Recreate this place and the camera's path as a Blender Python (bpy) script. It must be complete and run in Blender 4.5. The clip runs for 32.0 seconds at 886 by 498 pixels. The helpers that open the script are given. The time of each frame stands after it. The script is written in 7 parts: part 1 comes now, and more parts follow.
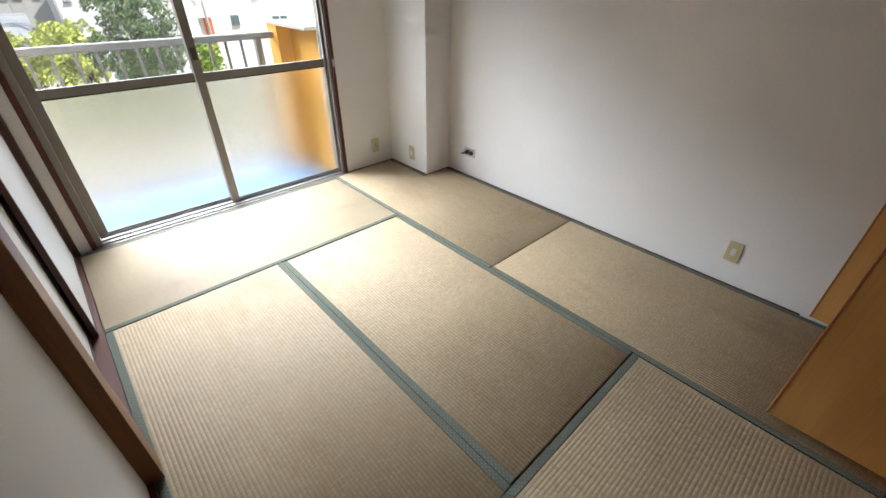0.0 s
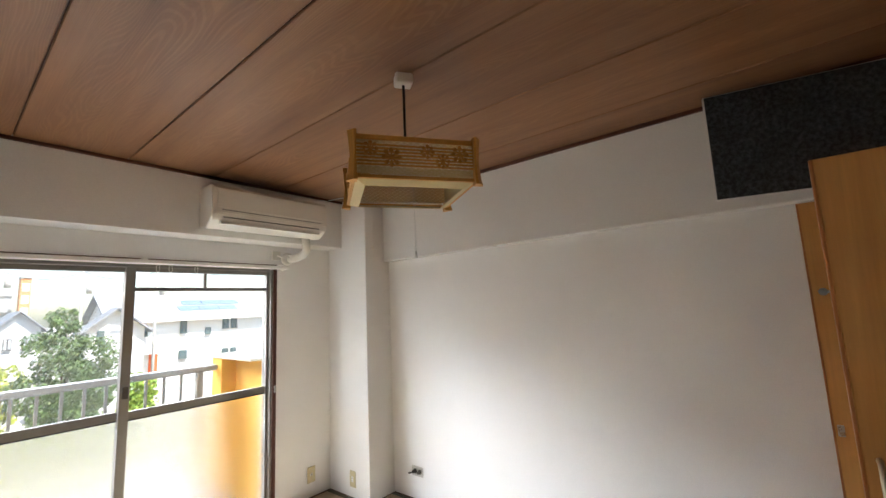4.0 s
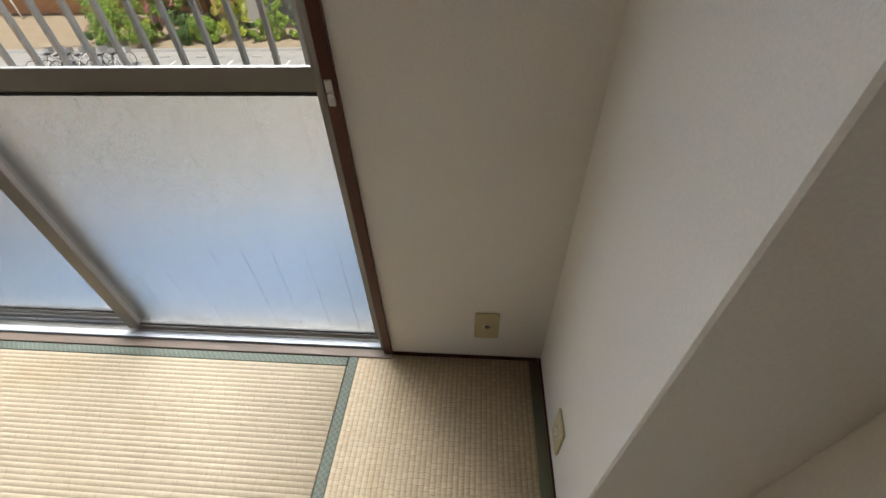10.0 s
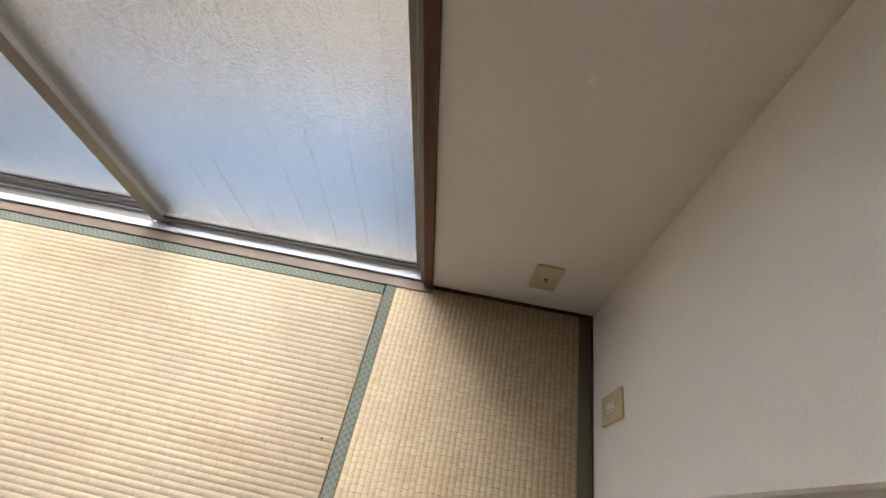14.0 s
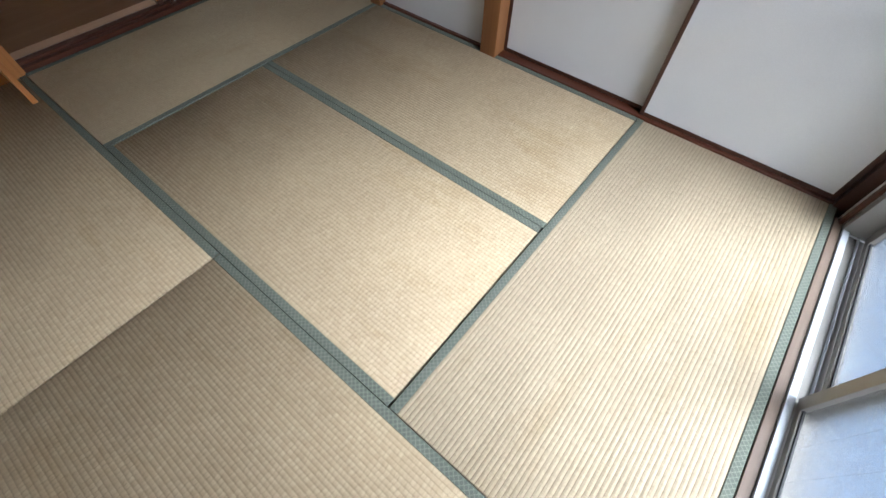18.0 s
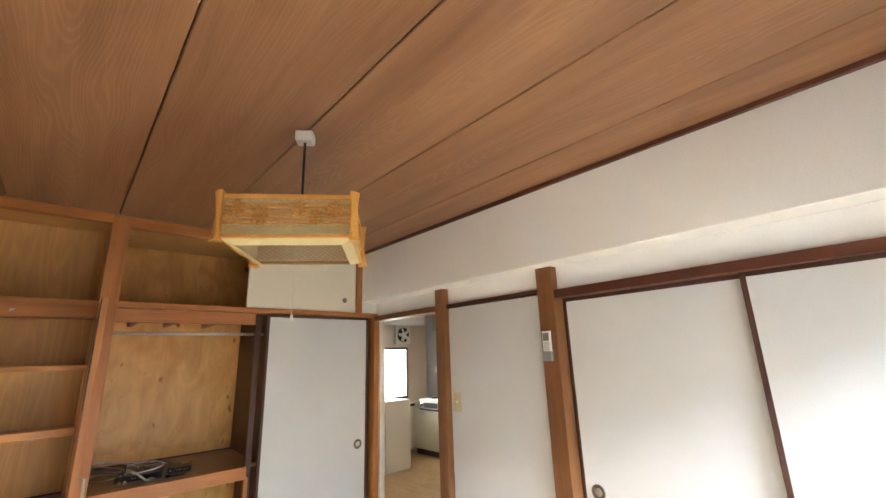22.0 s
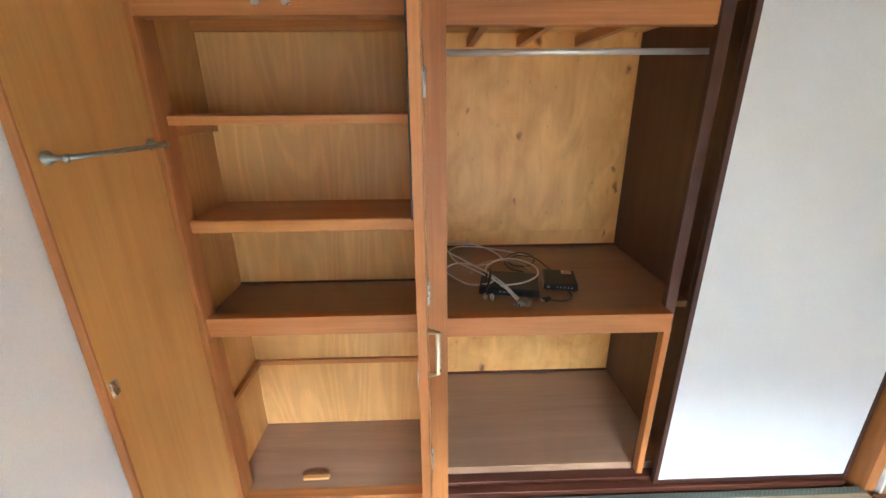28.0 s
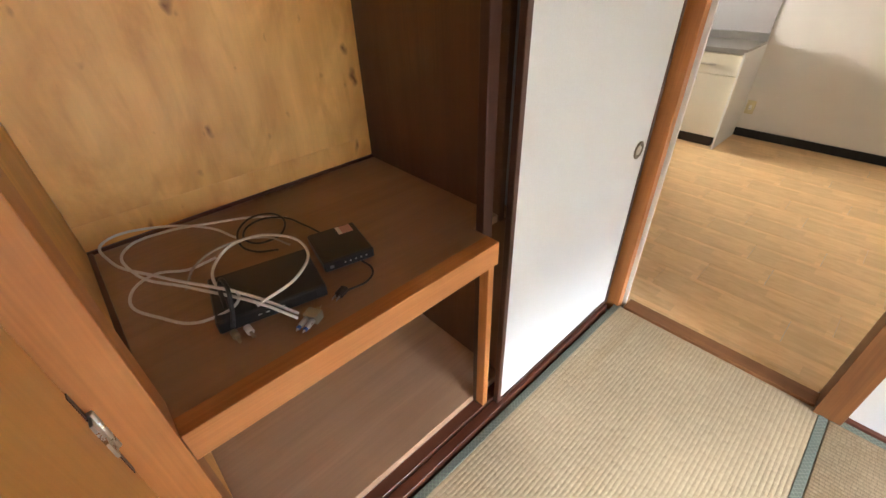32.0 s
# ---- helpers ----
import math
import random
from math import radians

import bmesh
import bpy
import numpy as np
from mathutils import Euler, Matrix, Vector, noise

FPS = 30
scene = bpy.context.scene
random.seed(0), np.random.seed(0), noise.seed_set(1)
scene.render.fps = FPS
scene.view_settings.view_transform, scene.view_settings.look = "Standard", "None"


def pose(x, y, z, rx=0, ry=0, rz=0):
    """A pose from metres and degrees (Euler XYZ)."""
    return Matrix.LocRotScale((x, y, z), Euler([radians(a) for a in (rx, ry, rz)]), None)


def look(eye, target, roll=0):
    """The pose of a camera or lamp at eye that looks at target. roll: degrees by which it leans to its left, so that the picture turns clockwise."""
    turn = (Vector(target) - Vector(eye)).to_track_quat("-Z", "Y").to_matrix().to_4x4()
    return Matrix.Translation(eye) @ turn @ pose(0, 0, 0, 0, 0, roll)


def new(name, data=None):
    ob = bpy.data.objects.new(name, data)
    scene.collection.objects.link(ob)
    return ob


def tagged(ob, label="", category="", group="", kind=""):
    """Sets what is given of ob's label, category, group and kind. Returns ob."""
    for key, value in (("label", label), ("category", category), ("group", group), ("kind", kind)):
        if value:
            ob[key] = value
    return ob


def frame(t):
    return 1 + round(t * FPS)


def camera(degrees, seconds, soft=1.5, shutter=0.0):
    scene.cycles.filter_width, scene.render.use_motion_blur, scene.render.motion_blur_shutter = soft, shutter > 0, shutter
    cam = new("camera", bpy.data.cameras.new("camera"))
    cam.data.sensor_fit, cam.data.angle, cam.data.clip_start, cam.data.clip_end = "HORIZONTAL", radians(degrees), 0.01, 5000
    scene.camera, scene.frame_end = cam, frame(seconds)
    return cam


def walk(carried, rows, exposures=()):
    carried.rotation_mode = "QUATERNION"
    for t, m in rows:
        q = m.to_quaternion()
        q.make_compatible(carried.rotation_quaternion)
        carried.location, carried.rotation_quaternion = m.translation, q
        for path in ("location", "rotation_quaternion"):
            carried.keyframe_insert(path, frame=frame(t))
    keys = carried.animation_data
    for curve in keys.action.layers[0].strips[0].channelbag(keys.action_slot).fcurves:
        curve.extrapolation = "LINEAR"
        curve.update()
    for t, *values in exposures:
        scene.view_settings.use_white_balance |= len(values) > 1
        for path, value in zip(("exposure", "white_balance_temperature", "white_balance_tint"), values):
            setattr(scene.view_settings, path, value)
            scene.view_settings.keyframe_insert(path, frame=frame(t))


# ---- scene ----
cam = camera(94.4, 32.0)
PATH = [
    (0, (0.216, 0.524, 1.432), (1.357, 1.739, 0.327), 0.7),
    (0.5, (0.203, 0.503, 1.458), (1.48, 1.868, 0.747), -0.1),
    (1, (0.21, 0.467, 1.478), (1.563, 1.913, 1.197), -1.0),
    (1.5, (0.189, 0.455, 1.489), (1.574, 1.895, 1.585), -1.6),
    (2, (0.183, 0.444, 1.505), (1.552, 1.843, 1.912), -2.1),
    (2.5, (0.169, 0.432, 1.515), (1.517, 1.782, 2.114), -2.2),
    (4.5, (0.273, 0.579, 1.443), (1.881, 1.768, 1.501), -1.9),
    (5, (0.498, 0.733, 1.441), (2.145, 1.859, 1.286), -0.4),
    (5.5, (0.717, 0.903, 1.414), (2.387, 1.959, 1.104), 0.4),
    (6, (1.009, 1.081, 1.383), (2.645, 2.154, 0.968), 0.5),
    (6.5, (1.28, 1.216, 1.354), (2.846, 2.359, 0.866), 1.0),
    (7, (1.549, 1.378, 1.358), (2.96, 2.667, 0.769), 1.6),
    (7.5, (1.775, 1.633, 1.36), (2.962, 3.088, 0.671), 3.1),
    (8, (2.015, 1.825, 1.324), (2.831, 3.487, 0.568), 2.0),
    (8.5, (2.127, 2.033, 1.294), (2.537, 3.803, 0.458), 1.4),
    (9, (2.115, 2.339, 1.299), (2.237, 4.077, 0.316), 0.7),
    (9.5, (2.107, 2.591, 1.278), (2.063, 4.209, 0.103), 0.6),
    (10, (2.16, 2.799, 1.19), (2.015, 4.249, -0.18), -2.3),
    (10.5, (2.128, 2.935, 0.988), (2.021, 4.239, -0.524), -1.0),
    (11, (2.124, 2.998, 0.82), (2.02, 4.129, -0.827), -2.8),
    (11.5, (2.119, 3.008, 0.709), (2.061, 4.084, -0.976), -1.4),
    (12, (2.134, 3.012, 0.68), (2.068, 4.063, -1.02), -2.2),
    (12.5, (2.131, 3.015, 0.685), (2.08, 4.061, -1.019), -1.1),
    (13, (2.128, 3.008, 0.746), (2.047, 4.047, -0.962), -1.7),
    (13.5, (2.104, 2.954, 0.938), (2.004, 4.052, -0.73), 1.2),
    (15.5, (1.676, 3.013, 1.359), (0.956, 3.867, -0.3), 6.9),
    (16, (1.668, 3.105, 1.312), (0.639, 3.589, -0.334), 4.0),
    (16.5, (1.707, 3.057, 1.298), (0.603, 3.156, -0.367), 7.4),
    (17, (1.796, 2.995, 1.301), (0.76, 2.682, -0.382), 6.0),
    (17.5, (1.86, 2.955, 1.297), (0.92, 2.406, -0.381), 3.7),
    (18, (1.893, 2.944, 1.291), (1.016, 2.244, -0.365), 1.0),
    (18.5, (1.887, 2.935, 1.299), (0.999, 2.142, -0.308), -0.3),
    (19, (1.886, 2.931, 1.314), (0.809, 1.98, -0.077), -0.4),
    (19.5, (1.908, 2.95, 1.35), (0.586, 1.816, 0.367), -0.3),
    (20, (1.915, 2.969, 1.401), (0.444, 1.724, 0.864), -0.7),
    (20.5, (1.937, 2.996, 1.435), (0.405, 1.715, 1.324), -1.2),
    (21, (1.954, 3.02, 1.457), (0.435, 1.736, 1.67), -1.7),
    (21.5, (1.961, 3.05, 1.485), (0.515, 1.731, 1.898), -1.8),
    (22, (1.949, 3.034, 1.492), (0.643, 1.606, 1.997), -2.0),
    (22.5, (1.889, 2.867, 1.496), (0.81, 1.273, 2.038), -2.1),
    (23, (1.842, 2.651, 1.532), (1.07, 0.888, 2.076), -2.3),
    (23.5, (1.753, 2.416, 1.531), (1.333, 0.539, 2.079), -2.3),
    (24, (1.708, 2.174, 1.524), (1.53, 0.264, 2.09), -2.5),
    (24.5, (1.741, 1.873, 1.563), (1.69, -0.04, 2.144), -2.7),
    (26.5, (1.772, 1.287, 1.582), (1.743, -0.705, 1.766), -1.8),
    (27, (1.778, 1.259, 1.568), (1.753, -0.736, 1.43), -1.4),
    (27.5, (1.79, 1.254, 1.554), (1.762, -0.701, 1.132), -1.0),
    (28, (1.799, 1.246, 1.542), (1.745, -0.638, 0.873), -0.5),
    (28.5, (1.802, 1.239, 1.534), (1.694, -0.581, 0.712), -0.4),
    (29, (1.831, 1.205, 1.522), (1.599, -0.562, 0.614), -0.3),
    (29.5, (1.822, 1.122, 1.518), (1.418, -0.588, 0.563), -0.6),
    (30, (1.774, 0.956, 1.504), (1.168, -0.671, 0.512), -1.0),
    (30.5, (1.729, 0.804, 1.49), (0.892, -0.694, 0.462), -1.1),
    (31, (1.704, 0.679, 1.484), (0.714, -0.694, 0.418), -1.6),
    (31.5, (1.701, 0.598, 1.47), (0.633, -0.671, 0.353), -1.9),
    (32, (1.674, 0.568, 1.466), (0.586, -0.65, 0.311), -2.1),
]

EXPO = [(0, 1.0, 6200, 12), (1.0, 1.2, 6200, 12), (1.5, 1.45, 6300, 13), (2.5, 1.75, 5950, 12), (5, 1.35, 6350, 13), (7, 0.8, 6300, 10), (8, 0.5, 6700, 13), (9, 0.1, 6400, 11), (10.5, 0.15, 6700, 14), (13, 0.42, 7100, 19), (15.5, -0.1, 6300, 11), (16.2, 0.0, 6400, 12), (17, 0.45, 6800, 16), (18, 0.5, 5900, 12),
        (19, 0.65, 5900, 11), (20, 1.35, 6100, 11), (21, 2.05, 6400, 12), (22.5, 2.65, 6300, 12), (24, 2.8, 5550, 5), (26.5, 3.3, 5050, 6), (27.2, 3.2, 5350, 8), (28, 2.95, 5700, 9), (30, 2.92, 5800, 11), (32, 2.95, 6350, 13)]
walk(cam, [(t, look(e, g, r)) for t, e, g, r in PATH], EXPO)

# ---- daylight ----
SUN_ELEV, SUN_AZ = 58.0, 150.0          # azimuth clockwise from +y
world = bpy.data.worlds.new("sky")
scene.world = world
world.use_nodes = True
wn = world.node_tree.nodes
sky = wn.new("ShaderNodeTexSky")
sky.sky_type = "NISHITA"
sky.sun_disc = False
sky.sun_elevation = radians(SUN_ELEV)
sky.sun_rotation = radians(SUN_AZ)
sky.dust_density = 1.6
sky.air_density = 1.15
wn["Background"].inputs["Strength"].default_value = 0.14
world.node_tree.links.new(sky.outputs["Color"], wn["Background"].inputs["Color"])
sun = new("sun", bpy.data.lights.new("sun", "SUN"))
sun.data.energy = 4.8
sun.data.angle = radians(0.53)
sun.data.color = (1.0, 0.95, 0.88)
_az = radians(SUN_AZ)
sun.matrix_world = look((math.sin(_az) * math.cos(radians(SUN_ELEV)) * 50, math.cos(_az) * math.cos(radians(SUN_ELEV)) * 50, math.sin(radians(SUN_ELEV)) * 50), (0, 0, 0))

# added sky-light lamps: unseen, high beyond the balcony; and in the kitchen window's opening
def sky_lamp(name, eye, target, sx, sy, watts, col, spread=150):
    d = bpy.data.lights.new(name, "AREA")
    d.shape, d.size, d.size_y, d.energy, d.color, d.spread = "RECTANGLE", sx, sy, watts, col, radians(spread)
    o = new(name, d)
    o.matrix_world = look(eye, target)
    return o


# unseen lamp hung outdoors past the balcony, brightening the room as sky light
sky_lamp("unseen_sky_fill", (0.3, 8.6, 5.2), (0.75, 2.0, 1.5), 7.0, 3.4, 1640.0, (0.90, 0.95, 1.0), 178)
sky_lamp("kitchen_window_skylight", (-2.3, -3.02, 1.24), (-2.3, 0.0, 1.24), 0.5, 0.78, 4.8, (1.0, 0.94, 0.84), 74)


# ---- materials ----
def mat_base(name, rough=0.6, metal=0.0, spec=0.5):
    m = bpy.data.materials.new(name)
    m.use_nodes = True
    b = m.node_tree.nodes["Principled BSDF"]
    b.inputs["Roughness"].default_value = rough
    b.inputs["Metallic"].default_value = metal
    b.inputs["Specular IOR Level"].default_value = spec
    return m, m.node_tree.nodes, m.node_tree.links, b


def coords(n, l, scale, shift=True):
    tc = n.new("ShaderNodeTexCoord")
    mp = n.new("ShaderNodeMapping")
    mp.inputs["Scale"].default_value = scale
    l.new(tc.outputs["Object"], mp.inputs["Vector"])
    if shift:
        oi = n.new("ShaderNodeObjectInfo")
        mul = n.new("ShaderNodeMath")
        mul.operation = "MULTIPLY"
        mul.inputs[1].default_value = 37.0
        l.new(oi.outputs["Random"], mul.inputs[0])
        l.new(mul.outputs[0], mp.inputs["Location"])
    return mp.outputs["Vector"]


def ramp(n, l, src, c0, c1, p0=0.3, p1=0.7):
    r = n.new("ShaderNodeValToRGB")
    r.color_ramp.elements[0].color, r.color_ramp.elements[1].color = (*c0, 1), (*c1, 1)
    r.color_ramp.elements[0].position, r.color_ramp.elements[1].position = p0, p1
    l.new(src, r.inputs["Fac"])
    return r.outputs["Color"]


def noise_tex(n, l, vec, scale, detail=4.0, rough=0.55, distort=0.0):
    t = n.new("ShaderNodeTexNoise")
    t.inputs["Scale"].default_value = scale
    t.inputs["Detail"].default_value = detail
    t.inputs["Roughness"].default_value = rough
    t.inputs["Distortion"].default_value = distort
    l.new(vec, t.inputs["Vector"])
    return t.outputs["Fac"]


def mix(n, l, a, b, fac, mode="MULTIPLY"):
    x = n.new("ShaderNodeMix")
    x.data_type = "RGBA"
    x.blend_type = mode
    for sock, v in ((x.inputs[0], fac), (x.inputs[6], a), (x.inputs[7], b)):
        if isinstance(v, (int, float)):
            sock.default_value = v
        elif isinstance(v, tuple):
            sock.default_value = (*v, 1)
        else:
            l.new(v, sock)
    return x.outputs[2]


def bump(n, l, b, height, strength, dist):
    u = n.new("ShaderNodeBump")
    u.inputs["Strength"].default_value = strength
    u.inputs["Distance"].default_value = dist
    l.new(height, u.inputs["Height"])
    l.new(u.outputs["Normal"], b.inputs["Normal"])


def node_math(n, l, kind_, a, c=None, third=None):
    q = n.new("ShaderNodeMath")
    q.operation = kind_
    for sock, val in zip(q.inputs, (a, c, third)):
        if isinstance(val, (int, float)):
            sock.default_value = val
        elif val is not None:
            l.new(val, sock)
    return q.outputs[0]


def smooth(n, l, src, lo, hi, to_lo=0.0, to_hi=1.0):
    r = n.new("ShaderNodeMapRange")
    r.interpolation_type = "SMOOTHSTEP"
    for k, v in (("From Min", lo), ("From Max", hi), ("To Min", to_lo), ("To Max", to_hi)):
        r.inputs[k].default_value = v
    l.new(src, r.inputs["Value"])
    return r.outputs["Result"]


def painted(name, col, rough=0.6, grain=120.0, relief=0.25, dist=0.001, vary=0.06, spec=0.3, metal=0.0):
    """Paint, plastic or plaster: a base colour with slow stains and a fine relief."""
    m, n, l, b = mat_base(name, rough, metal, spec)
    v = coords(n, l, (1, 1, 1))
    slow = ramp(n, l, noise_tex(n, l, v, 1.7, 3), tuple(c * (1 - vary) for c in col), tuple(min(1, c * (1 + vary * 0.5)) for c in col))
    fine = noise_tex(n, l, v, grain, 3)
    l.new(mix(n, l, slow, ramp(n, l, fine, (0.93,) * 3, (1, 1, 1)), 1.0), b.inputs["Base Color"])
    if relief:
        bump(n, l, b, fine, relief, dist)
    return m


def wood(name, dark, light, axis, rough=0.5, fine=1.0, knots=0.0, spec=0.4, figure=1.0, streak=0.86, mottle=0.8, rings=0.0):
    """Timber with the grain along one axis."""
    m, n, l, b = mat_base(name, rough, 0, spec)
    s = [7.0, 7.0, 7.0]
    s[axis] = 0.55
    v = coords(n, l, tuple(s))
    g = noise_tex(n, l, v, 1.6 * figure, 5, 0.6, 1.2)
    col = ramp(n, l, g, dark, light, 0.28, 0.72)
    s2 = [160.0 * fine] * 3
    s2[axis] = 3.0
    f = noise_tex(n, l, coords(n, l, tuple(s2)), 1.0, 3)
    col = mix(n, l, col, ramp(n, l, f, (streak,) * 3, (1.03,) * 3, 0.3, 0.7), 1.0)
    big = noise_tex(n, l, coords(n, l, (1, 1, 1)), 1.3, 2)
    col = mix(n, l, col, ramp(n, l, big, (mottle + 0.02 + (0.8 - mottle) * 0.7, mottle, mottle - 0.02 - (0.8 - mottle) * 0.8), (1.05,) * 3), 1.0)
    if rings:
        s4 = [2.2, 2.2, 2.2]
        s4[axis] = 0.28
        con = n.new("ShaderNodeMath")
        con.operation = "MULTIPLY"
        con.inputs[1].default_value = 190.0
        l.new(noise_tex(n, l, coords(n, l, tuple(s4)), 1.0, 2, 0.5, 0.4), con.inputs[0])
        sn = n.new("ShaderNodeMath")
        sn.operation = "SINE"
        l.new(con.outputs[0], sn.inputs[0])
        col = mix(n, l, col, ramp(n, l, sn.outputs[0], (1 - rings,) * 3, (1.02,) * 3, 0.0, 0.9), 1.0)
    if knots:
        vo = n.new("ShaderNodeTexVoronoi")
        vo.voronoi_dimensions = "2D"
        vo.inputs["Scale"].default_value = knots
        flat, face = n.new("ShaderNodeSeparateXYZ"), n.new("ShaderNodeCombineXYZ")
        l.new(coords(n, l, (1, 1, 0.8)), flat.inputs[0])
        l.new(flat.outputs["X"], face.inputs["X"])
        l.new(flat.outputs["Z"], face.inputs["Y"])
        wob = n.new("ShaderNodeVectorMath")
        wob.operation = "ADD"
        l.new(face.outputs[0], wob.inputs[0])
        nz = n.new("ShaderNodeTexNoise")
        nz.inputs["Scale"].default_value = 9.0
        l.new(coords(n, l, (1, 1, 1)), nz.inputs["Vector"])
        sc = n.new("ShaderNodeVectorMath")
        sc.operation = "SCALE"
        sc.inputs["Scale"].default_value = 0.15
        l.new(nz.outputs["Color"], sc.inputs[0])
        l.new(sc.outputs[0], wob.inputs[1])
        l.new(wob.outputs[0], vo.inputs["Vector"])
        col = mix(n, l, col, ramp(n, l, vo.outputs["Distance"], (0.22, 0.13, 0.09), (1, 1, 1), 0.01, 0.085), 0.8)
    l.new(col, b.inputs["Base Color"])
    bump(n, l, b, f, 0.15, 0.0008)
    return m


def rotary_ply(name, dark, light):
    """Rotary-cut plywood face: soft wandering figure along z, amber blotches, scattered dark knots."""
    m, n, l, b = mat_base(name, 0.42, 0, 0.4)
    g = noise_tex(n, l, coords(n, l, (2.6, 2.6, 1.3)), 2.0, 4, 0.5, 1.6)
    col = ramp(n, l, g, dark, light, 0.30, 0.68)
    f = noise_tex(n, l, coords(n, l, (90, 90, 4)), 1.0, 3)
    col = mix(n, l, col, ramp(n, l, f, (0.95,) * 3, (1.02,) * 3, 0.3, 0.7), 1.0)
    st = noise_tex(n, l, coords(n, l, (5.0, 5.0, 1.6)), 2.2, 5, 0.6, 0.6)
    col = mix(n, l, col, ramp(n, l, st, (0.80, 0.70, 0.58), (1, 1, 1), 0.24, 0.44), 0.85)
    face, flat = n.new("ShaderNodeCombineXYZ"), n.new("ShaderNodeSeparateXYZ")
    l.new(coords(n, l, (1, 1, 0.55)), flat.inputs[0])
    l.new(flat.outputs["X"], face.inputs["X"])
    l.new(flat.outputs["Z"], face.inputs["Y"])
    wob = n.new("ShaderNodeVectorMath")
    wob.operation = "MULTIPLY_ADD"
    nz = n.new("ShaderNodeTexNoise")
    nz.inputs["Scale"].default_value = 14.0
    l.new(coords(n, l, (1, 1, 1)), nz.inputs["Vector"])
    l.new(nz.outputs["Color"], wob.inputs[0])
    wob.inputs[1].default_value = (0.05, 0.05, 0.05)
    l.new(face.outputs[0], wob.inputs[2])
    for scale_, reach, depth in ((4.3, 0.085, 0.95), (9.0, 0.07, 0.3)):
        vo = n.new("ShaderNodeTexVoronoi")
        vo.voronoi_dimensions = "2D"
        vo.inputs["Scale"].default_value = scale_
        l.new(wob.outputs[0], vo.inputs["Vector"])
        sepc = n.new("ShaderNodeSeparateColor")
        l.new(vo.outputs["Color"], sepc.inputs[0])
        size = node_math(n, l, "ADD", vo.outputs["Distance"], node_math(n, l, "MULTIPLY", sepc.outputs[0], reach * 0.8))
        col = mix(n, l, col, ramp(n, l, size, (0.20, 0.11, 0.07), (1, 1, 1), reach * 0.35, reach * 1.1), depth)
    l.new(col, b.inputs["Base Color"])
    bump(n, l, b, f, 0.08, 0.0006)
    return m


def ceiling_wood(name, dark, light, first, width, middle):
    """Boards across x with a cathedral figure down the middle of each and straight grain at the sides."""
    m, n, l, b = mat_base(name, 0.42, 0, 0.4)
    sep = n.new("ShaderNodeSeparateXYZ")
    l.new(coords(n, l, (1, 1, 1), False), sep.inputs[0])
    geo = n.new("ShaderNodeNewGeometry")
    shift = node_math(n, l, "MULTIPLY", geo.outputs["Random Per Island"], 17.0)
    across = node_math(n, l, "SUBTRACT", node_math(n, l, "FRACT", node_math(n, l, "DIVIDE", node_math(n, l, "ADD", sep.outputs["X"], middle - first + 5 * width), width)), 0.5)

    def grain(sx, sy, scale_, detail, rough_=0.5):
        com = n.new("ShaderNodeCombineXYZ")
        l.new(node_math(n, l, "MULTIPLY", sep.outputs["X"], sx), com.inputs["X"])
        l.new(node_math(n, l, "MULTIPLY", sep.outputs["Y"], sy), com.inputs["Y"])
        l.new(shift, com.inputs["Z"])
        return noise_tex(n, l, com.outputs[0], scale_, detail, rough_)

    field = node_math(n, l, "ADD", node_math(n, l, "MULTIPLY", grain(2.4, 0.42, 1.5, 2), 1.0), node_math(n, l, "MULTIPLY", node_math(n, l, "MULTIPLY", across, across), 2.4))
    field = node_math(n, l, "ADD", field, node_math(n, l, "MULTIPLY", grain(30.0, 5.0, 1.0, 2), 0.012))
    rings_ = node_math(n, l, "SINE", node_math(n, l, "MULTIPLY", field, 240.0))
    col = ramp(n, l, grain(6.0, 0.5, 1.4, 5, 0.6), dark, light, 0.26, 0.74)
    col = mix(n, l, col, ramp(n, l, rings_, (0.87, 0.84, 0.81), (1.02,) * 3, 0.0, 0.8), ramp(n, l, grain(3.0, 0.8, 1.3, 3), (0.25,) * 3, (1,) * 3))
    fine_ = grain(170.0, 3.2, 1.0, 3)
    col = mix(n, l, col, ramp(n, l, fine_, (0.90,) * 3, (1.03,) * 3, 0.3, 0.7), 1.0)
    tone = ramp(n, l, geo.outputs["Random Per Island"], (0.90, 0.88, 0.86), (1.06, 1.05, 1.04), 0.0, 1.0)
    l.new(mix(n, l, col, tone, 1.0), b.inputs["Base Color"])
    bump(n, l, b, fine_, 0.12, 0.0006)
    return m


def metal(name, col, rough=0.35):
    m, n, l, b = mat_base(name, rough, 1.0)
    v = coords(n, l, (1, 1, 1))
    f = noise_tex(n, l, v, 14.0, 4)
    l.new(ramp(n, l, f, tuple(c * 0.82 for c in col), col), b.inputs["Base Color"])
    rr = ramp(n, l, noise_tex(n, l, v, 60.0), (rough * 0.7,) * 3, (min(1, rough * 1.4),) * 3)
    l.new(rr, b.inputs["Roughness"])
    return m


def glass(name, rough=0.0, frosted=False):
    m, n, l, b = mat_base(name, rough)
    b.inputs["Transmission Weight"].default_value = 1.0
    b.inputs["IOR"].default_value = 1.45 if not frosted else 1.3
    b.inputs["Base Color"].default_value = (0.93, 0.97, 0.96, 1)
    if frosted:
        v = coords(n, l, (1, 1, 1), False)
        h = noise_tex(n, l, v, 330.0, 2, 0.5)
        bump(n, l, b, h, 0.6, 0.004)
    return m


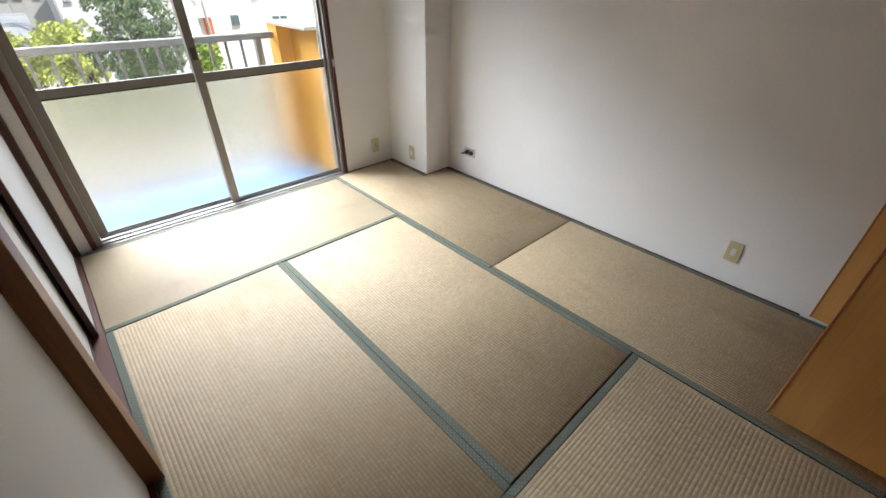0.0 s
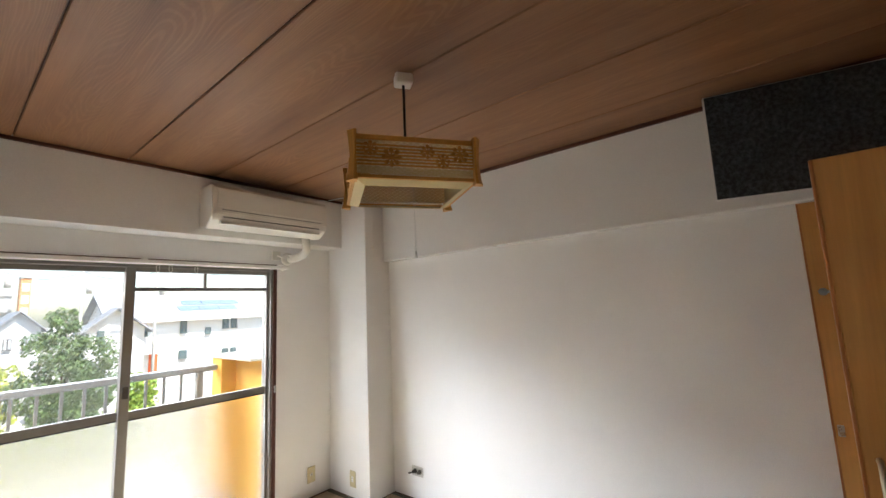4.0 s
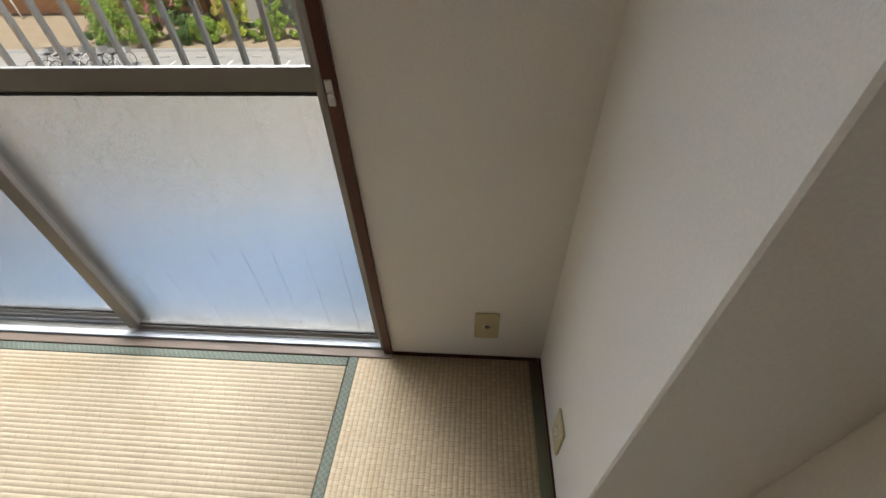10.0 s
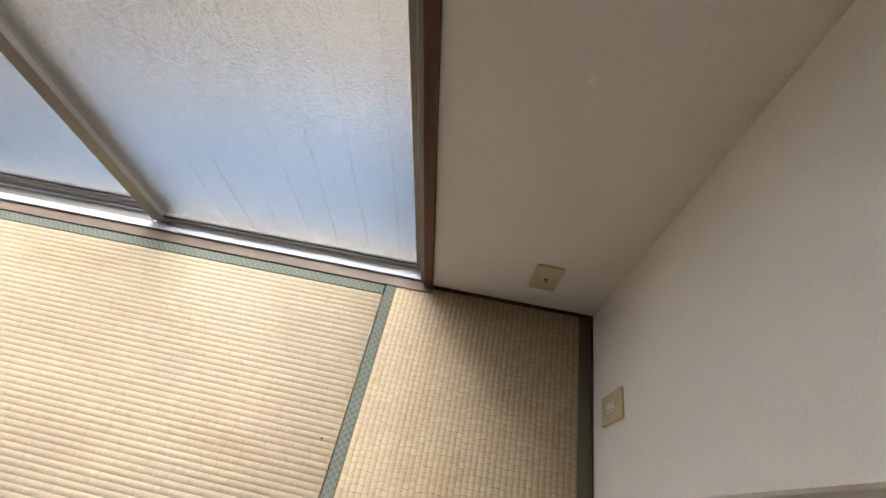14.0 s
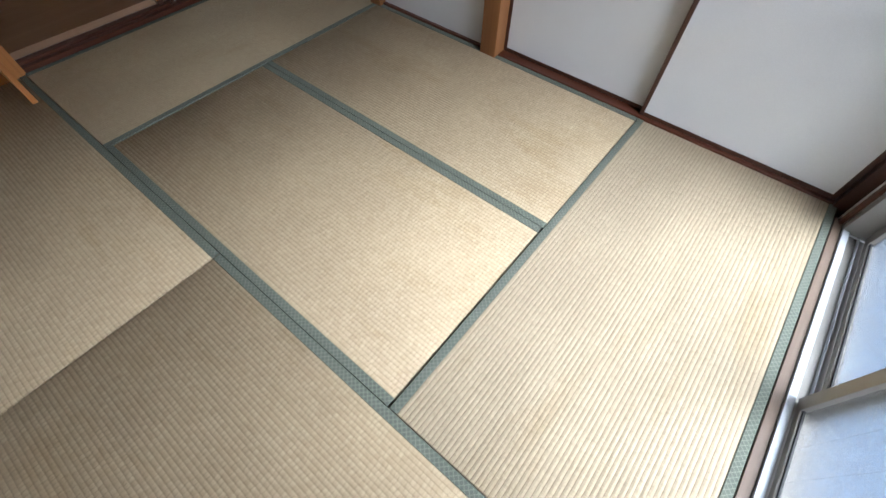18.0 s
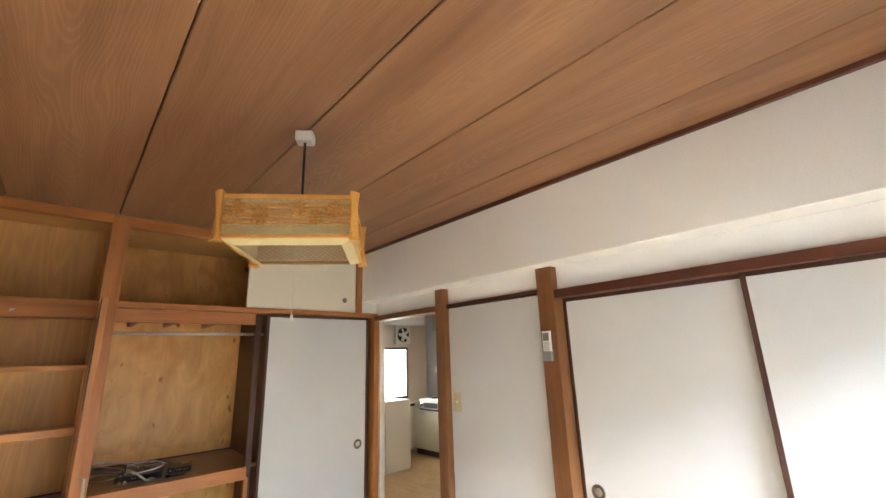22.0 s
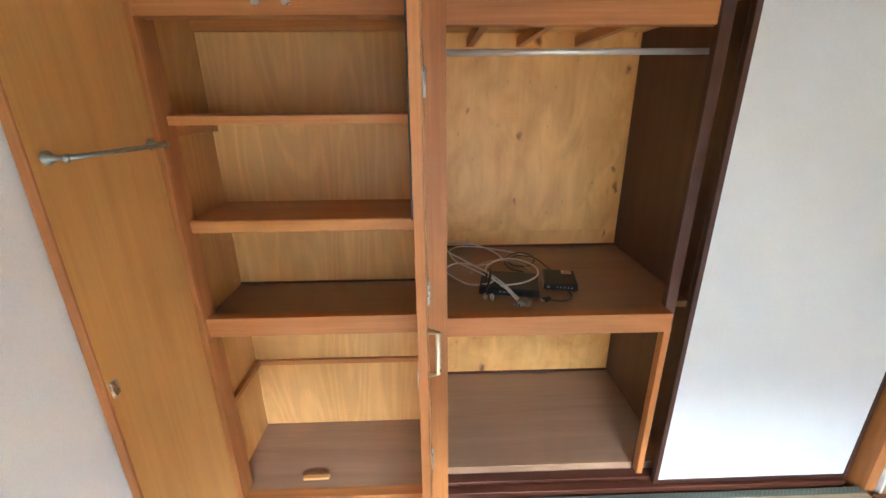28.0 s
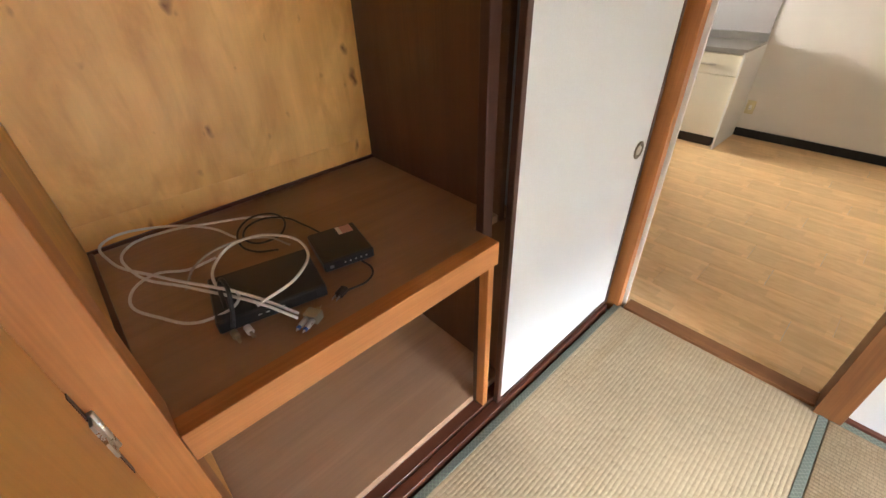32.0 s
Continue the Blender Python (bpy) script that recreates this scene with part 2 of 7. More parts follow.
# tatami covering: woven rush, ribs lie along local x, strands across them
def rush(name, c0, c1, seg=0.0145, knot=0.30, groove=0.25, pitch=0.876 / 58, edge=0.30, vary=1.0):
    m, n, l, b = mat_base(name, 0.6, 0, 0.22)
    sep = n.new("ShaderNodeSeparateXYZ")
    l.new(coords(n, l, (1, 1, 1), False), sep.inputs[0])
    soft = noise_tex(n, l, coords(n, l, (1, 1, 1)), 16.0, 2)
    yy = node_math(n, l, "ADD", node_math(n, l, "DIVIDE", sep.outputs["Y"], pitch), 29.0)
    row = node_math(n, l, "FLOOR", yy)
    gr = smooth(n, l, node_math(n, l, "ABSOLUTE", node_math(n, l, "SUBTRACT", node_math(n, l, "FRACT", yy), 0.5)), edge, 0.5)
    wr = n.new("ShaderNodeTexWhiteNoise")
    wr.noise_dimensions = "1D"
    l.new(row, wr.inputs["W"])
    xx = node_math(n, l, "ADD", node_math(n, l, "DIVIDE", sep.outputs["X"], seg), node_math(n, l, "ADD", node_math(n, l, "MULTIPLY", wr.outputs["Value"], 0.45), node_math(n, l, "MULTIPLY", soft, 1.1)))
    kn = smooth(n, l, node_math(n, l, "ABSOLUTE", node_math(n, l, "SUBTRACT", node_math(n, l, "FRACT", xx), 0.5)), 0.37, 0.5)
    cell = n.new("ShaderNodeCombineXYZ")
    l.new(node_math(n, l, "FLOOR", xx), cell.inputs["X"])
    l.new(row, cell.inputs["Y"])
    wc_ = n.new("ShaderNodeTexWhiteNoise")
    wc_.noise_dimensions = "2D"
    l.new(cell.outputs[0], wc_.inputs["Vector"])
    kn = node_math(n, l, "MULTIPLY", kn, node_math(n, l, "ADD", node_math(n, l, "MULTIPLY", wc_.outputs["Value"], 0.8), 0.3))
    half = [(p + q) / 2 for p, q in zip(c0, c1)]
    c0, c1 = ([h_ + (c - h_) * vary for h_, c in zip(half, cc)] for cc in (c0, c1))
    col = ramp(n, l, wc_.outputs["Value"], tuple(c0), tuple(c1), 0.0, 1.0)
    strands = noise_tex(n, l, coords(n, l, (750, 45, 45)), 1.0, 2)
    col = mix(n, l, col, ramp(n, l, strands, (0.76, 0.74, 0.69), (1.1, 1.1, 1.06), 0.3, 0.7), 1.0)
    col = mix(n, l, col, ramp(n, l, kn, (1, 1, 1), (1 - knot, 1 - knot * 1.06, 1 - knot * 1.15), 0.0, 1.0), 1.0)
    # shade between the ribs multiplied into the colour along each groove
    col = mix(n, l, col, ramp(n, l, gr, (1, 1, 1), (1 - groove, 1 - groove * 1.05, 1 - groove * 1.1), 0.0, 1.0), 1.0)
    blot = noise_tex(n, l, coords(n, l, (1, 1, 1)), 2.2, 4)
    col = mix(n, l, col, ramp(n, l, blot, (0.90, 0.88, 0.85), (1.05, 1.04, 1.0)), 1.0)
    worn = noise_tex(n, l, coords(n, l, (0.9, 3.2, 1)), 1.6, 5, 0.65)
    col = mix(n, l, col, ramp(n, l, worn, (0.86, 0.81, 0.72), (1, 1, 1), 0.30, 0.46), 0.8)
    l.new(col, b.inputs["Base Color"])
    h = node_math(n, l, "SUBTRACT", node_math(n, l, "MULTIPLY", strands, 0.5), node_math(n, l, "ADD", kn, node_math(n, l, "MULTIPLY", gr, 0.6)))
    bump(n, l, b, h, 0.35, 0.0012)
    return m


def cloth_border(name, col):
    m, n, l, b = mat_base(name, 0.8, 0, 0.2)
    v = coords(n, l, (1, 1, 1), False)
    rot = n.new("ShaderNodeMapping")
    rot.inputs["Rotation"].default_value = (0, 0, radians(45))
    l.new(v, rot.inputs["Vector"])
    w1, w2 = n.new("ShaderNodeTexChecker"), n.new("ShaderNodeTexBrick")
    w1.inputs["Scale"].default_value = 260.0
    w1.inputs["Color1"].default_value, w1.inputs["Color2"].default_value = (0.86, 0.86, 0.86, 1), (1.04, 1.04, 1.04, 1)
    for k, val in (("Scale", 1.0), ("Mortar Size", 0.0011), ("Brick Width", 0.0125), ("Row Height", 0.0125), ("Offset", 0.0)):
        if k == "Offset":
            w2.offset = val
        else:
            w2.inputs[k].default_value = val
    w2.inputs["Color1"].default_value = w2.inputs["Color2"].default_value = (0.8, 0.8, 0.8, 1)
    w2.inputs["Mortar"].default_value = (1.35, 1.35, 1.3, 1)
    l.new(rot.outputs["Vector"], w1.inputs["Vector"])
    l.new(rot.outputs["Vector"], w2.inputs["Vector"])
    c = mix(n, l, w1.outputs["Color"], w2.outputs["Color"], 1.0)
    l.new(mix(n, l, c, col, 1.0), b.inputs["Base Color"])
    return m


def leafy(name, c0, c1):
    m, n, l, b = mat_base(name, 0.55, 0, 0.3)
    g = n.new("ShaderNodeNewGeometry")
    c = ramp(n, l, g.outputs["Random Per Island"], c0, c1, 0.0, 1.0)
    l.new(c, b.inputs["Base Color"])
    b.inputs["Subsurface Weight"].default_value = 0.0
    return m


def tiled(name, c0, c1, mortar, bw, rh, ms, rough=0.7, axis="XZ"):
    """Courses of small facing tiles or clapboards for walls far off."""
    m, n, l, b = mat_base(name, rough, 0, 0.3)
    tc = n.new("ShaderNodeTexCoord")
    sep, com = n.new("ShaderNodeSeparateXYZ"), n.new("ShaderNodeCombineXYZ")
    l.new(tc.outputs["Object"], sep.inputs[0])
    add = n.new("ShaderNodeMath")
    l.new(sep.outputs["X"], add.inputs[0])
    l.new(sep.outputs["Y"], add.inputs[1])
    l.new(add.outputs[0], com.inputs["X"])
    l.new(sep.outputs["Z"], com.inputs["Y"])
    br = n.new("ShaderNodeTexBrick")
    for k, val in (("Scale", 1.0), ("Mortar Size", ms), ("Brick Width", bw), ("Row Height", rh)):
        br.inputs[k].default_value = val
    br.inputs["Color1"].default_value, br.inputs["Color2"].default_value, br.inputs["Mortar"].default_value = (*c0, 1), (*c1, 1), (*mortar, 1)
    l.new(com.outputs[0], br.inputs["Vector"])
    l.new(br.outputs["Color"], b.inputs["Base Color"])
    return m


WALL = painted("wall_paper", (0.86, 0.845, 0.82), 0.75, 240.0, 0.3, 0.0012, 0.03)
BEAM = painted("beam_paint", (0.80, 0.78, 0.74), 0.75, 200.0, 0.3, 0.0012, 0.04)
PAPER = painted("fusuma_paper", (0.63, 0.63, 0.625), 0.55, 320.0, 0.12, 0.0006, 0.03)
CREAM = painted("cream_panel", (0.80, 0.75, 0.62), 0.45, 300.0, 0.05, 0.0005, 0.03)
POSTW = [wood("post_wood_%s" % "xyz"[a], (0.36, 0.13, 0.035), (0.56, 0.235, 0.07), a, 0.42) for a in range(3)]
POSTB = [wood("brown_post_wood_%s" % "xyz"[a], (0.17, 0.068, 0.024), (0.28, 0.12, 0.04), a, 0.42) for a in range(3)]
DARKW = [wood("dark_wood_%s" % "xyz"[a], (0.045, 0.018, 0.012), (0.085, 0.035, 0.022), a, 0.35) for a in range(3)]
REDW = [wood("red_wood_%s" % "xyz"[a], (0.065, 0.019, 0.010), (0.12, 0.037, 0.018), a, 0.4) for a in range(3)]
SILLW = wood("worn_sill_wood", (0.09, 0.062, 0.043), (0.22, 0.155, 0.11), 0, 0.6)
PLY = [wood("plywood_%s" % "xyz"[a], (0.67, 0.365, 0.118), (0.80, 0.47, 0.165), a, 0.5, 0.6, 0.0, 0.4, 0.7, 0.95, 0.74, 0.07) for a in range(3)]
KNOTPLY = rotary_ply("knotty_plywood", (0.66, 0.325, 0.085), (0.88, 0.51, 0.16))
SHELFW = wood("shelf_wood", (0.48, 0.19, 0.05), (0.64, 0.30, 0.085), 0, 0.45)
# shade inside the closet put into this board's dark colour
SIDEW = wood("shade_darkened_side_board", (0.085, 0.036, 0.016), (0.145, 0.066, 0.029), 2, 0.45)
DECK = wood("brown_board", (0.29, 0.172, 0.10), (0.385, 0.238, 0.145), 0, 0.42, 0.5, 0.0, 0.5, 0.6, 0.93)
DOORW = wood("door_wood", (0.60, 0.295, 0.08), (0.75, 0.40, 0.125), 2, 0.4, 0.7, 0.0, 0.4, 0.6, 0.93)
CEILW = ceiling_wood("ceiling_board", (0.205, 0.094, 0.044), (0.37, 0.195, 0.094), 0.395, 0.4735, 1.3525)
RUSH_OLD = rush("rush_tan", (0.385, 0.30, 0.20), (0.445, 0.355, 0.245))
RUSH_PALE = rush("rush_pale", (0.37, 0.305, 0.22), (0.43, 0.355, 0.26), 0.05, 0.08, 0.42, 0.876 / 58, 0.36, 0.25)
RUSH_RIB = rush("rush_ribbed", (0.41, 0.33, 0.225), (0.47, 0.38, 0.265), 0.05, 0.08, 0.24, 0.876 / 58, 0.36, 0.25)
HERI = cloth_border("border_cloth", (0.125, 0.138, 0.11))
HERI_OLD = painted("faded_border_cloth", (0.12, 0.115, 0.07), 0.85, 600.0, 0.3, 0.0006, 0.15)
ALU = painted("window_aluminium", (0.27, 0.25, 0.225), 0.5, 300.0, 0.05, 0.0003, 0.1, 0.4, 0.4)
ALU_L = painted("track_aluminium", (0.46, 0.48, 0.50), 0.5, 300.0, 0.05, 0.0003, 0.1, 0.4, 0.3)
STEEL = metal("steel", (0.6, 0.6, 0.6), 0.3)
BRASS = metal("aged_brass", (0.46, 0.40, 0.27), 0.42)
PALEBRASS = metal("pale_brass", (0.78, 0.70, 0.52), 0.38)
PULLM = metal("dark_bronze", (0.20, 0.175, 0.14), 0.4)
CUP = metal("pale_cup", (0.62, 0.58, 0.5), 0.4)
DARKM = metal("dark_metal", (0.13, 0.12, 0.11), 0.45)
ZINC = metal("zinc", (0.45, 0.52, 0.55), 0.4)
RUBBER = painted("black_rubber", (0.02, 0.02, 0.02), 0.6, 200.0, 0.1)
BLACKP = painted("black_plastic", (0.018, 0.018, 0.02), 0.32, 300.0, 0.08, 0.0004, 0.1, 0.5)
BLUEP = painted("blue_plastic", (0.06, 0.14, 0.45), 0.4, 200.0, 0.0)
IVORY = painted("ivory_plate", (0.60, 0.52, 0.31), 0.4, 250.0, 0.03)
WHITEP = painted("white_plastic", (0.78, 0.77, 0.73), 0.35, 250.0, 0.04, 0.0004, 0.04, 0.5)
ACW = painted("ac_plastic", (0.79, 0.76, 0.68), 0.4, 250.0, 0.04, 0.0004, 0.05, 0.5)
CABLEW = painted("white_cable", (0.74, 0.74, 0.72), 0.45, 250.0, 0.0)
GLASS = glass("clear_glass")


def dusty_glass(name, film):
    """Clear glass under a thin even film of dust."""
    m, n, l, b = mat_base(name, 0.0)
    out = n["Material Output"]
    clear, dust, mx = n.new("ShaderNodeBsdfTransparent"), n.new("ShaderNodeBsdfDiffuse"), n.new("ShaderNodeMixShader")
    clear.inputs["Color"].default_value = (0.95, 0.97, 0.96, 1)
    dust.inputs["Color"].default_value = (0.80, 0.82, 0.82, 1)
    v = coords(n, l, (1, 1, 1), False)
    l.new(ramp(n, l, noise_tex(n, l, v, 3.0, 4), (film * 0.7,) * 3, (film * 1.2,) * 3), mx.inputs[0])
    l.new(clear.outputs[0], mx.inputs[1])
    l.new(dust.outputs[0], mx.inputs[2])
    l.new(mx.outputs[0], out.inputs["Surface"])
    n.remove(b)
    return m


DUSTY = dusty_glass("dusty_glass", 0.11)
FROST = glass("frosted_glass", 0.14, True)
ORANGE = painted("orange_paint", (0.72, 0.36, 0.06), 0.6, 90.0, 0.3, 0.003, 0.08)
CONC = painted("concrete", (0.46, 0.47, 0.50), 0.85, 60.0, 0.3, 0.004, 0.15)

# ---- mesh helpers ----
def box(bm, x0, x1, y0, y1, z0, z1, bev=0.0015):
    vs = [bm.verts.new((x, y, z)) for x in (x0, x1) for y in (y0, y1) for z in (z0, z1)]
    fs = [bm.faces.new([vs[i] for i in q]) for q in ((0, 1, 3, 2), (4, 6, 7, 5), (0, 4, 5, 1), (2, 3, 7, 6), (0, 2, 6, 4), (1, 5, 7, 3))]
    if bev > 0:
        es = {e for f in fs for e in f.edges}
        bmesh.ops.bevel(bm, geom=list(es), offset=min(bev, 0.4 * min(abs(x1 - x0), abs(y1 - y0), abs(z1 - z0))), segments=1, affect="EDGES")


def tube(bm, pts, r, seg=8, caps=True):
    """A round bar along a line of points."""
    rings = []
    pts = [Vector(p) for p in pts]
    up = None
    for i, p in enumerate(pts):
        d = (pts[min(i + 1, len(pts) - 1)] - pts[max(i - 1, 0)]).normalized()
        if up is None:
            up = d.orthogonal().normalized()
        up = (up - d * up.dot(d)).normalized() if (up - d * up.dot(d)).length > 1e-6 else d.orthogonal().normalized()
        side = d.cross(up)
        rr = r[i] if isinstance(r, (list, tuple)) else r
        rings.append([bm.verts.new(p + (up * math.cos(a) + side * math.sin(a)) * rr) for a in (2 * math.pi * k / seg for k in range(seg))])
    for a, b in zip(rings, rings[1:]):
        for k in range(seg):
            f = bm.faces.new((a[k], a[(k + 1) % seg], b[(k + 1) % seg], b[k]))
            f.smooth = True
    if caps:
        bm.faces.new(rings[0][::-1])
        bm.faces.new(rings[-1])


def lathe(bm, profile, seg=24, axis="z", at=(0, 0, 0)):
    """A turned body: (radius, height) pairs round an axis."""
    rings = []
    for r, h in profile:
        ring = []
        for k in range(seg):
            a = 2 * math.pi * k / seg
            c, s = r * math.cos(a), r * math.sin(a)
            p = {"z": (c, s, h), "y": (c, h, s), "x": (h, c, s)}[axis]
            ring.append(bm.verts.new(Vector(p) + Vector(at)))
        rings.append(ring)
    for a, b in zip(rings, rings[1:]):
        for k in range(seg):
            f = bm.faces.new((a[k], a[(k + 1) % seg], b[(k + 1) % seg], b[k]))
            f.smooth = True
    bm.faces.new(rings[0][::-1])
    bm.faces.new(rings[-1])


def where(ob):
    p = Vector((0, 0, 0))
    while ob is not None:
        p += ob.location
        ob = ob.parent
    return p


def part(name, bm, material, parent=None, label="", local=False):
    """Links a bmesh as one mesh object. Its corners are world places unless local; the origin goes to its middle."""
    bmesh.ops.recalc_face_normals(bm, faces=bm.faces[:])
    vs = [v.co for v in bm.verts]
    lo = Vector([min(c[i] for c in vs) for i in range(3)])
    hi = Vector([max(c[i] for c in vs) for i in range(3)])
    mid = (lo + hi) / 2
    bmesh.ops.translate(bm, verts=bm.verts[:], vec=-mid)
    me = bpy.data.meshes.new(name)
    bm.to_mesh(me)
    bm.free()
    me.materials.append(material)
    ob = new(name, me)
    ob.parent = parent
    if local and parent is not None and parent.type == "MESH":
        ob.location = mid - parent.location
    else:
        ob.location = mid if (local or parent is None) else mid - where(parent)
    if label:
        ob["label"] = label
    return ob


def bar(name, x0, x1, y0, y1, z0, z1, material, parent=None, label="", bev=0.0015, local=False):
    bm = bmesh.new()
    box(bm, min(x0, x1), max(x0, x1), min(y0, y1), max(y0, y1), min(z0, z1), max(z0, z1), bev)
    return part(name, bm, material, parent, label, local)


def rod(name, pts, r, material, parent=None, label="", seg=8, local=False):
    bm = bmesh.new()
    tube(bm, pts, r, seg)
    return part(name, bm, material, parent, label, local)


def turned(name, profile, material, parent=None, axis="z", at=(0, 0, 0), label="", local=False, seg=24):
    bm = bmesh.new()
    lathe(bm, profile, seg, axis, at)
    return part(name, bm, material, parent, label, local)


def thing(name, at, label="", category="", group="", kind="", rz=0.0):
    ob = new(name)
    ob.location = at
    ob.rotation_euler = (0, 0, radians(rz))
    ob.empty_display_size = 0.1
    return tagged(ob, label, category, group, kind)


def struct(ob, label, category):
    return tagged(ob, label, category, kind="structure")


# ---- plan (metres): x east, y towards the window, z up ----
W, YW, CEIL = 2.65, 3.55, 2.385
PILX, PILY = 2.39, 3.055
NB_Y, NB_Z = 3.36, 1.978        # beam over the window
WB_X, WB_Z = 0.12, 1.95         # beam over the sliding doors
EB_X, EB_Z = 2.585, 1.84        # beam on the bare wall
WX0, WX1, WTOP = 0.10, 1.875, 1.79   # window opening

# ---- shell ----
struct(bar("floor", -0.1, W + 0.1, -0.9, YW + 0.2, -0.26, -0.055, CONC, bev=0), "rough concrete slab under the straw mats", "floor")
struct(bar("wall_east", W, W + 0.16, -0.9, YW, -0.055, 2.6, WALL, bev=0), "plain white papered wall with a soft sheen", "wall")
struct(bar("pillar", PILX, W, PILY, YW, -0.05, CEIL, WALL, bev=0.004), "white papered concrete pillar in the corner", "pillar")
struct(bar("wall_north_pier", WX1, W + 0.16, YW, YW + 0.16, -0.26, 2.6, WALL, bev=0), "white papered pier beside the balcony window", "wall")
struct(bar("wall_north_jamb", -0.16, WX0, YW, YW + 0.16, -0.26, 2.6, WALL, bev=0), "narrow white wall strip beside the balcony window", "wall")
struct(bar("wall_north_head", WX0, WX1, YW, YW + 0.16, WTOP + 0.03, 2.6, WALL, bev=0), "white wall above the balcony window", "wall")
struct(bar("beam_north", WB_X, PILX, NB_Y, YW, NB_Z, CEIL, BEAM, bev=0.004), "boxed white beam over the balcony window", "beam")
struct(bar("beam_west", -0.16, WB_X, 0.0, YW, WB_Z, CEIL, BEAM, bev=0.004), "boxed white beam over the sliding doors", "beam")
struct(bar("beam_east", EB_X, W, 0.0, PILY, EB_Z, CEIL, BEAM, bev=0.006), "shallow white beam along the bare wall", "beam")
struct(bar("ceiling_slab", -0.2, W + 0.16, -0.95, YW + 0.16, 2.45, 2.62, CONC, bev=0), "concrete slab above the board ceiling", "ceiling")

bm = bmesh.new()
JOINTS = [WB_X + 0.01, 0.395, 0.868, 1.345, 1.815, 2.29, EB_X - 0.01]
for a, b in zip(JOINTS, JOINTS[1:]):
    box(bm, a + 0.003, b - 0.003, 0.0, NB_Y, CEIL, CEIL + 0.012, 0.003)
ceil_ob = part("ceiling", bm, CEILW)
struct(ceil_ob, "reddish brown wood-grain board ceiling with dark joints", "ceiling")
struct(bar("ceiling_backing", WB_X, EB_X, 0.0, NB_Y, CEIL + 0.0125, CEIL + 0.02, REDW[1], bev=0), "dark backing behind the ceiling joints", "ceiling")
ct = thing("ceiling_trim", (WB_X, 0.0, CEIL), "dark brown wooden moulding round the board ceiling", "trim", kind="structure")
bar("moulding", WB_X, WB_X + 0.022, 0.03, NB_Y - 0.02, CEIL - 0.022, CEIL, REDW[1], ct)
bar("moulding", EB_X - 0.018, EB_X, 0.03, PILY, CEIL - 0.02, CEIL, REDW[1], ct)
bar("moulding", WB_X, PILX, NB_Y - 0.018, NB_Y, CEIL - 0.02, CEIL - 0.002, REDW[0], ct)

# skirting strips: thin dark boards where mats meet walls
sk = thing("baseboard", (W, 1.5, 0), "thin dark wooden strip where mats meet the wall", "baseboard", kind="structure")
bar("strip", W - 0.006, W, 0.42, PILY, -0.05, 0.004, REDW[1], sk)
bar("strip", PILX - 0.007, PILX, PILY - 0.006, YW, -0.05, 0.005, REDW[1], sk)
bar("strip", PILX, W - 0.008, PILY - 0.006, PILY, -0.05, 0.004, REDW[0], sk)
bar("strip", WX1 + 0.03, PILX - 0.008, YW - 0.005, YW, -0.05, 0.004, REDW[0], sk)

# ---- straw mats ----
def mat_mesh(name, length, width, deep=0.0020):
    """Ribbed rush cover, ribs along x, with rounded long sides."""
    bm = bmesh.new()
    n = 58
    prof = []
    for i in range(n):
        y = -width / 2 + (i + 0.5) * width / n
        h = width / n
        prof += [(y - 0.5 * h, -deep), (y - 0.30 * h, -0.0003), (y, 0.0), (y + 0.30 * h, -0.0003)]
    prof.append((width / 2, -deep))
    rows = []
    for x in (-length / 2, -length / 2 + 0.004, length / 2 - 0.004, length / 2):
        dz = -0.003 if abs(x) > length / 2 - 0.001 else 0.0
        rows.append([bm.verts.new((x, y, z + dz)) for y, z in prof])
    for a, b in zip(rows, rows[1:]):
        for i in range(len(prof) - 1):
            f = bm.faces.new((a[i], b[i], b[i + 1], a[i + 1]))
            f.smooth = True
    low = [[bm.verts.new((x, y, -0.05)) for y in (-width / 2, width / 2)] for x in (-length / 2, length / 2)]
    bm.faces.new([low[0][0], low[0][1]] + rows[0][::-1])
    bm.faces.new([low[1][1], low[1][0]] + rows[-1])
    return bm


def tatami(cx, cy, length, width, turn, cover, border_n=True, border_s=True, dz=0.0, label=""):
    t = thing("tatami_mat", (cx, cy, dz), label, "tatami", "tatami mats on the floor", rz=turn)
    c = part("rush_cover", mat_mesh("cover", length - 0.004, width - 0.004, 0.0011 if cover is RUSH_RIB else 0.0016), cover, t, local=True)
    for side, on in ((1, border_n), (-1, border_s)):
        if on:
            bm = bmesh.new()
            y1, y0 = side * (width / 2 - 0.001), side * (width / 2 - 0.031)
            box(bm, -length / 2 + 0.002, length / 2 - 0.002, min(y0, y1), max(y0, y1), -0.048, 0.0012, 0.0012)
            part("cloth_border", bm, HERI, t, "grey-green woven cloth border", local=True)
    return t


A = 0.88
TAN = "sun-faded tan rush tatami mat with grey-green cloth borders"
tatami(A, 3.08, 1.76, 0.88, 0, RUSH_PALE, label="paler rush tatami mat along the balcony window")
tatami(A / 2, 1.76, 1.76, A, 90, RUSH_OLD, label=TAN)
tatami(A * 1.5, 1.76, 1.75, A, 90, RUSH_OLD, label=TAN)
tatami(A, 0.44, 1.76, A, 0, RUSH_RIB, label="tatami mat with strong ribs in front of the closet", dz=-0.001)
tatami(A * 2.5, 2.655, 1.775, A, 90, RUSH_OLD, label="worn tan tatami mat by the corner pillar")
bar("cloth_border", PILX - 0.039, PILX - 0.008, PILY - 0.012, YW - 0.012, -0.03, 0.0022, HERI_OLD, None, "").name = "edge_border"
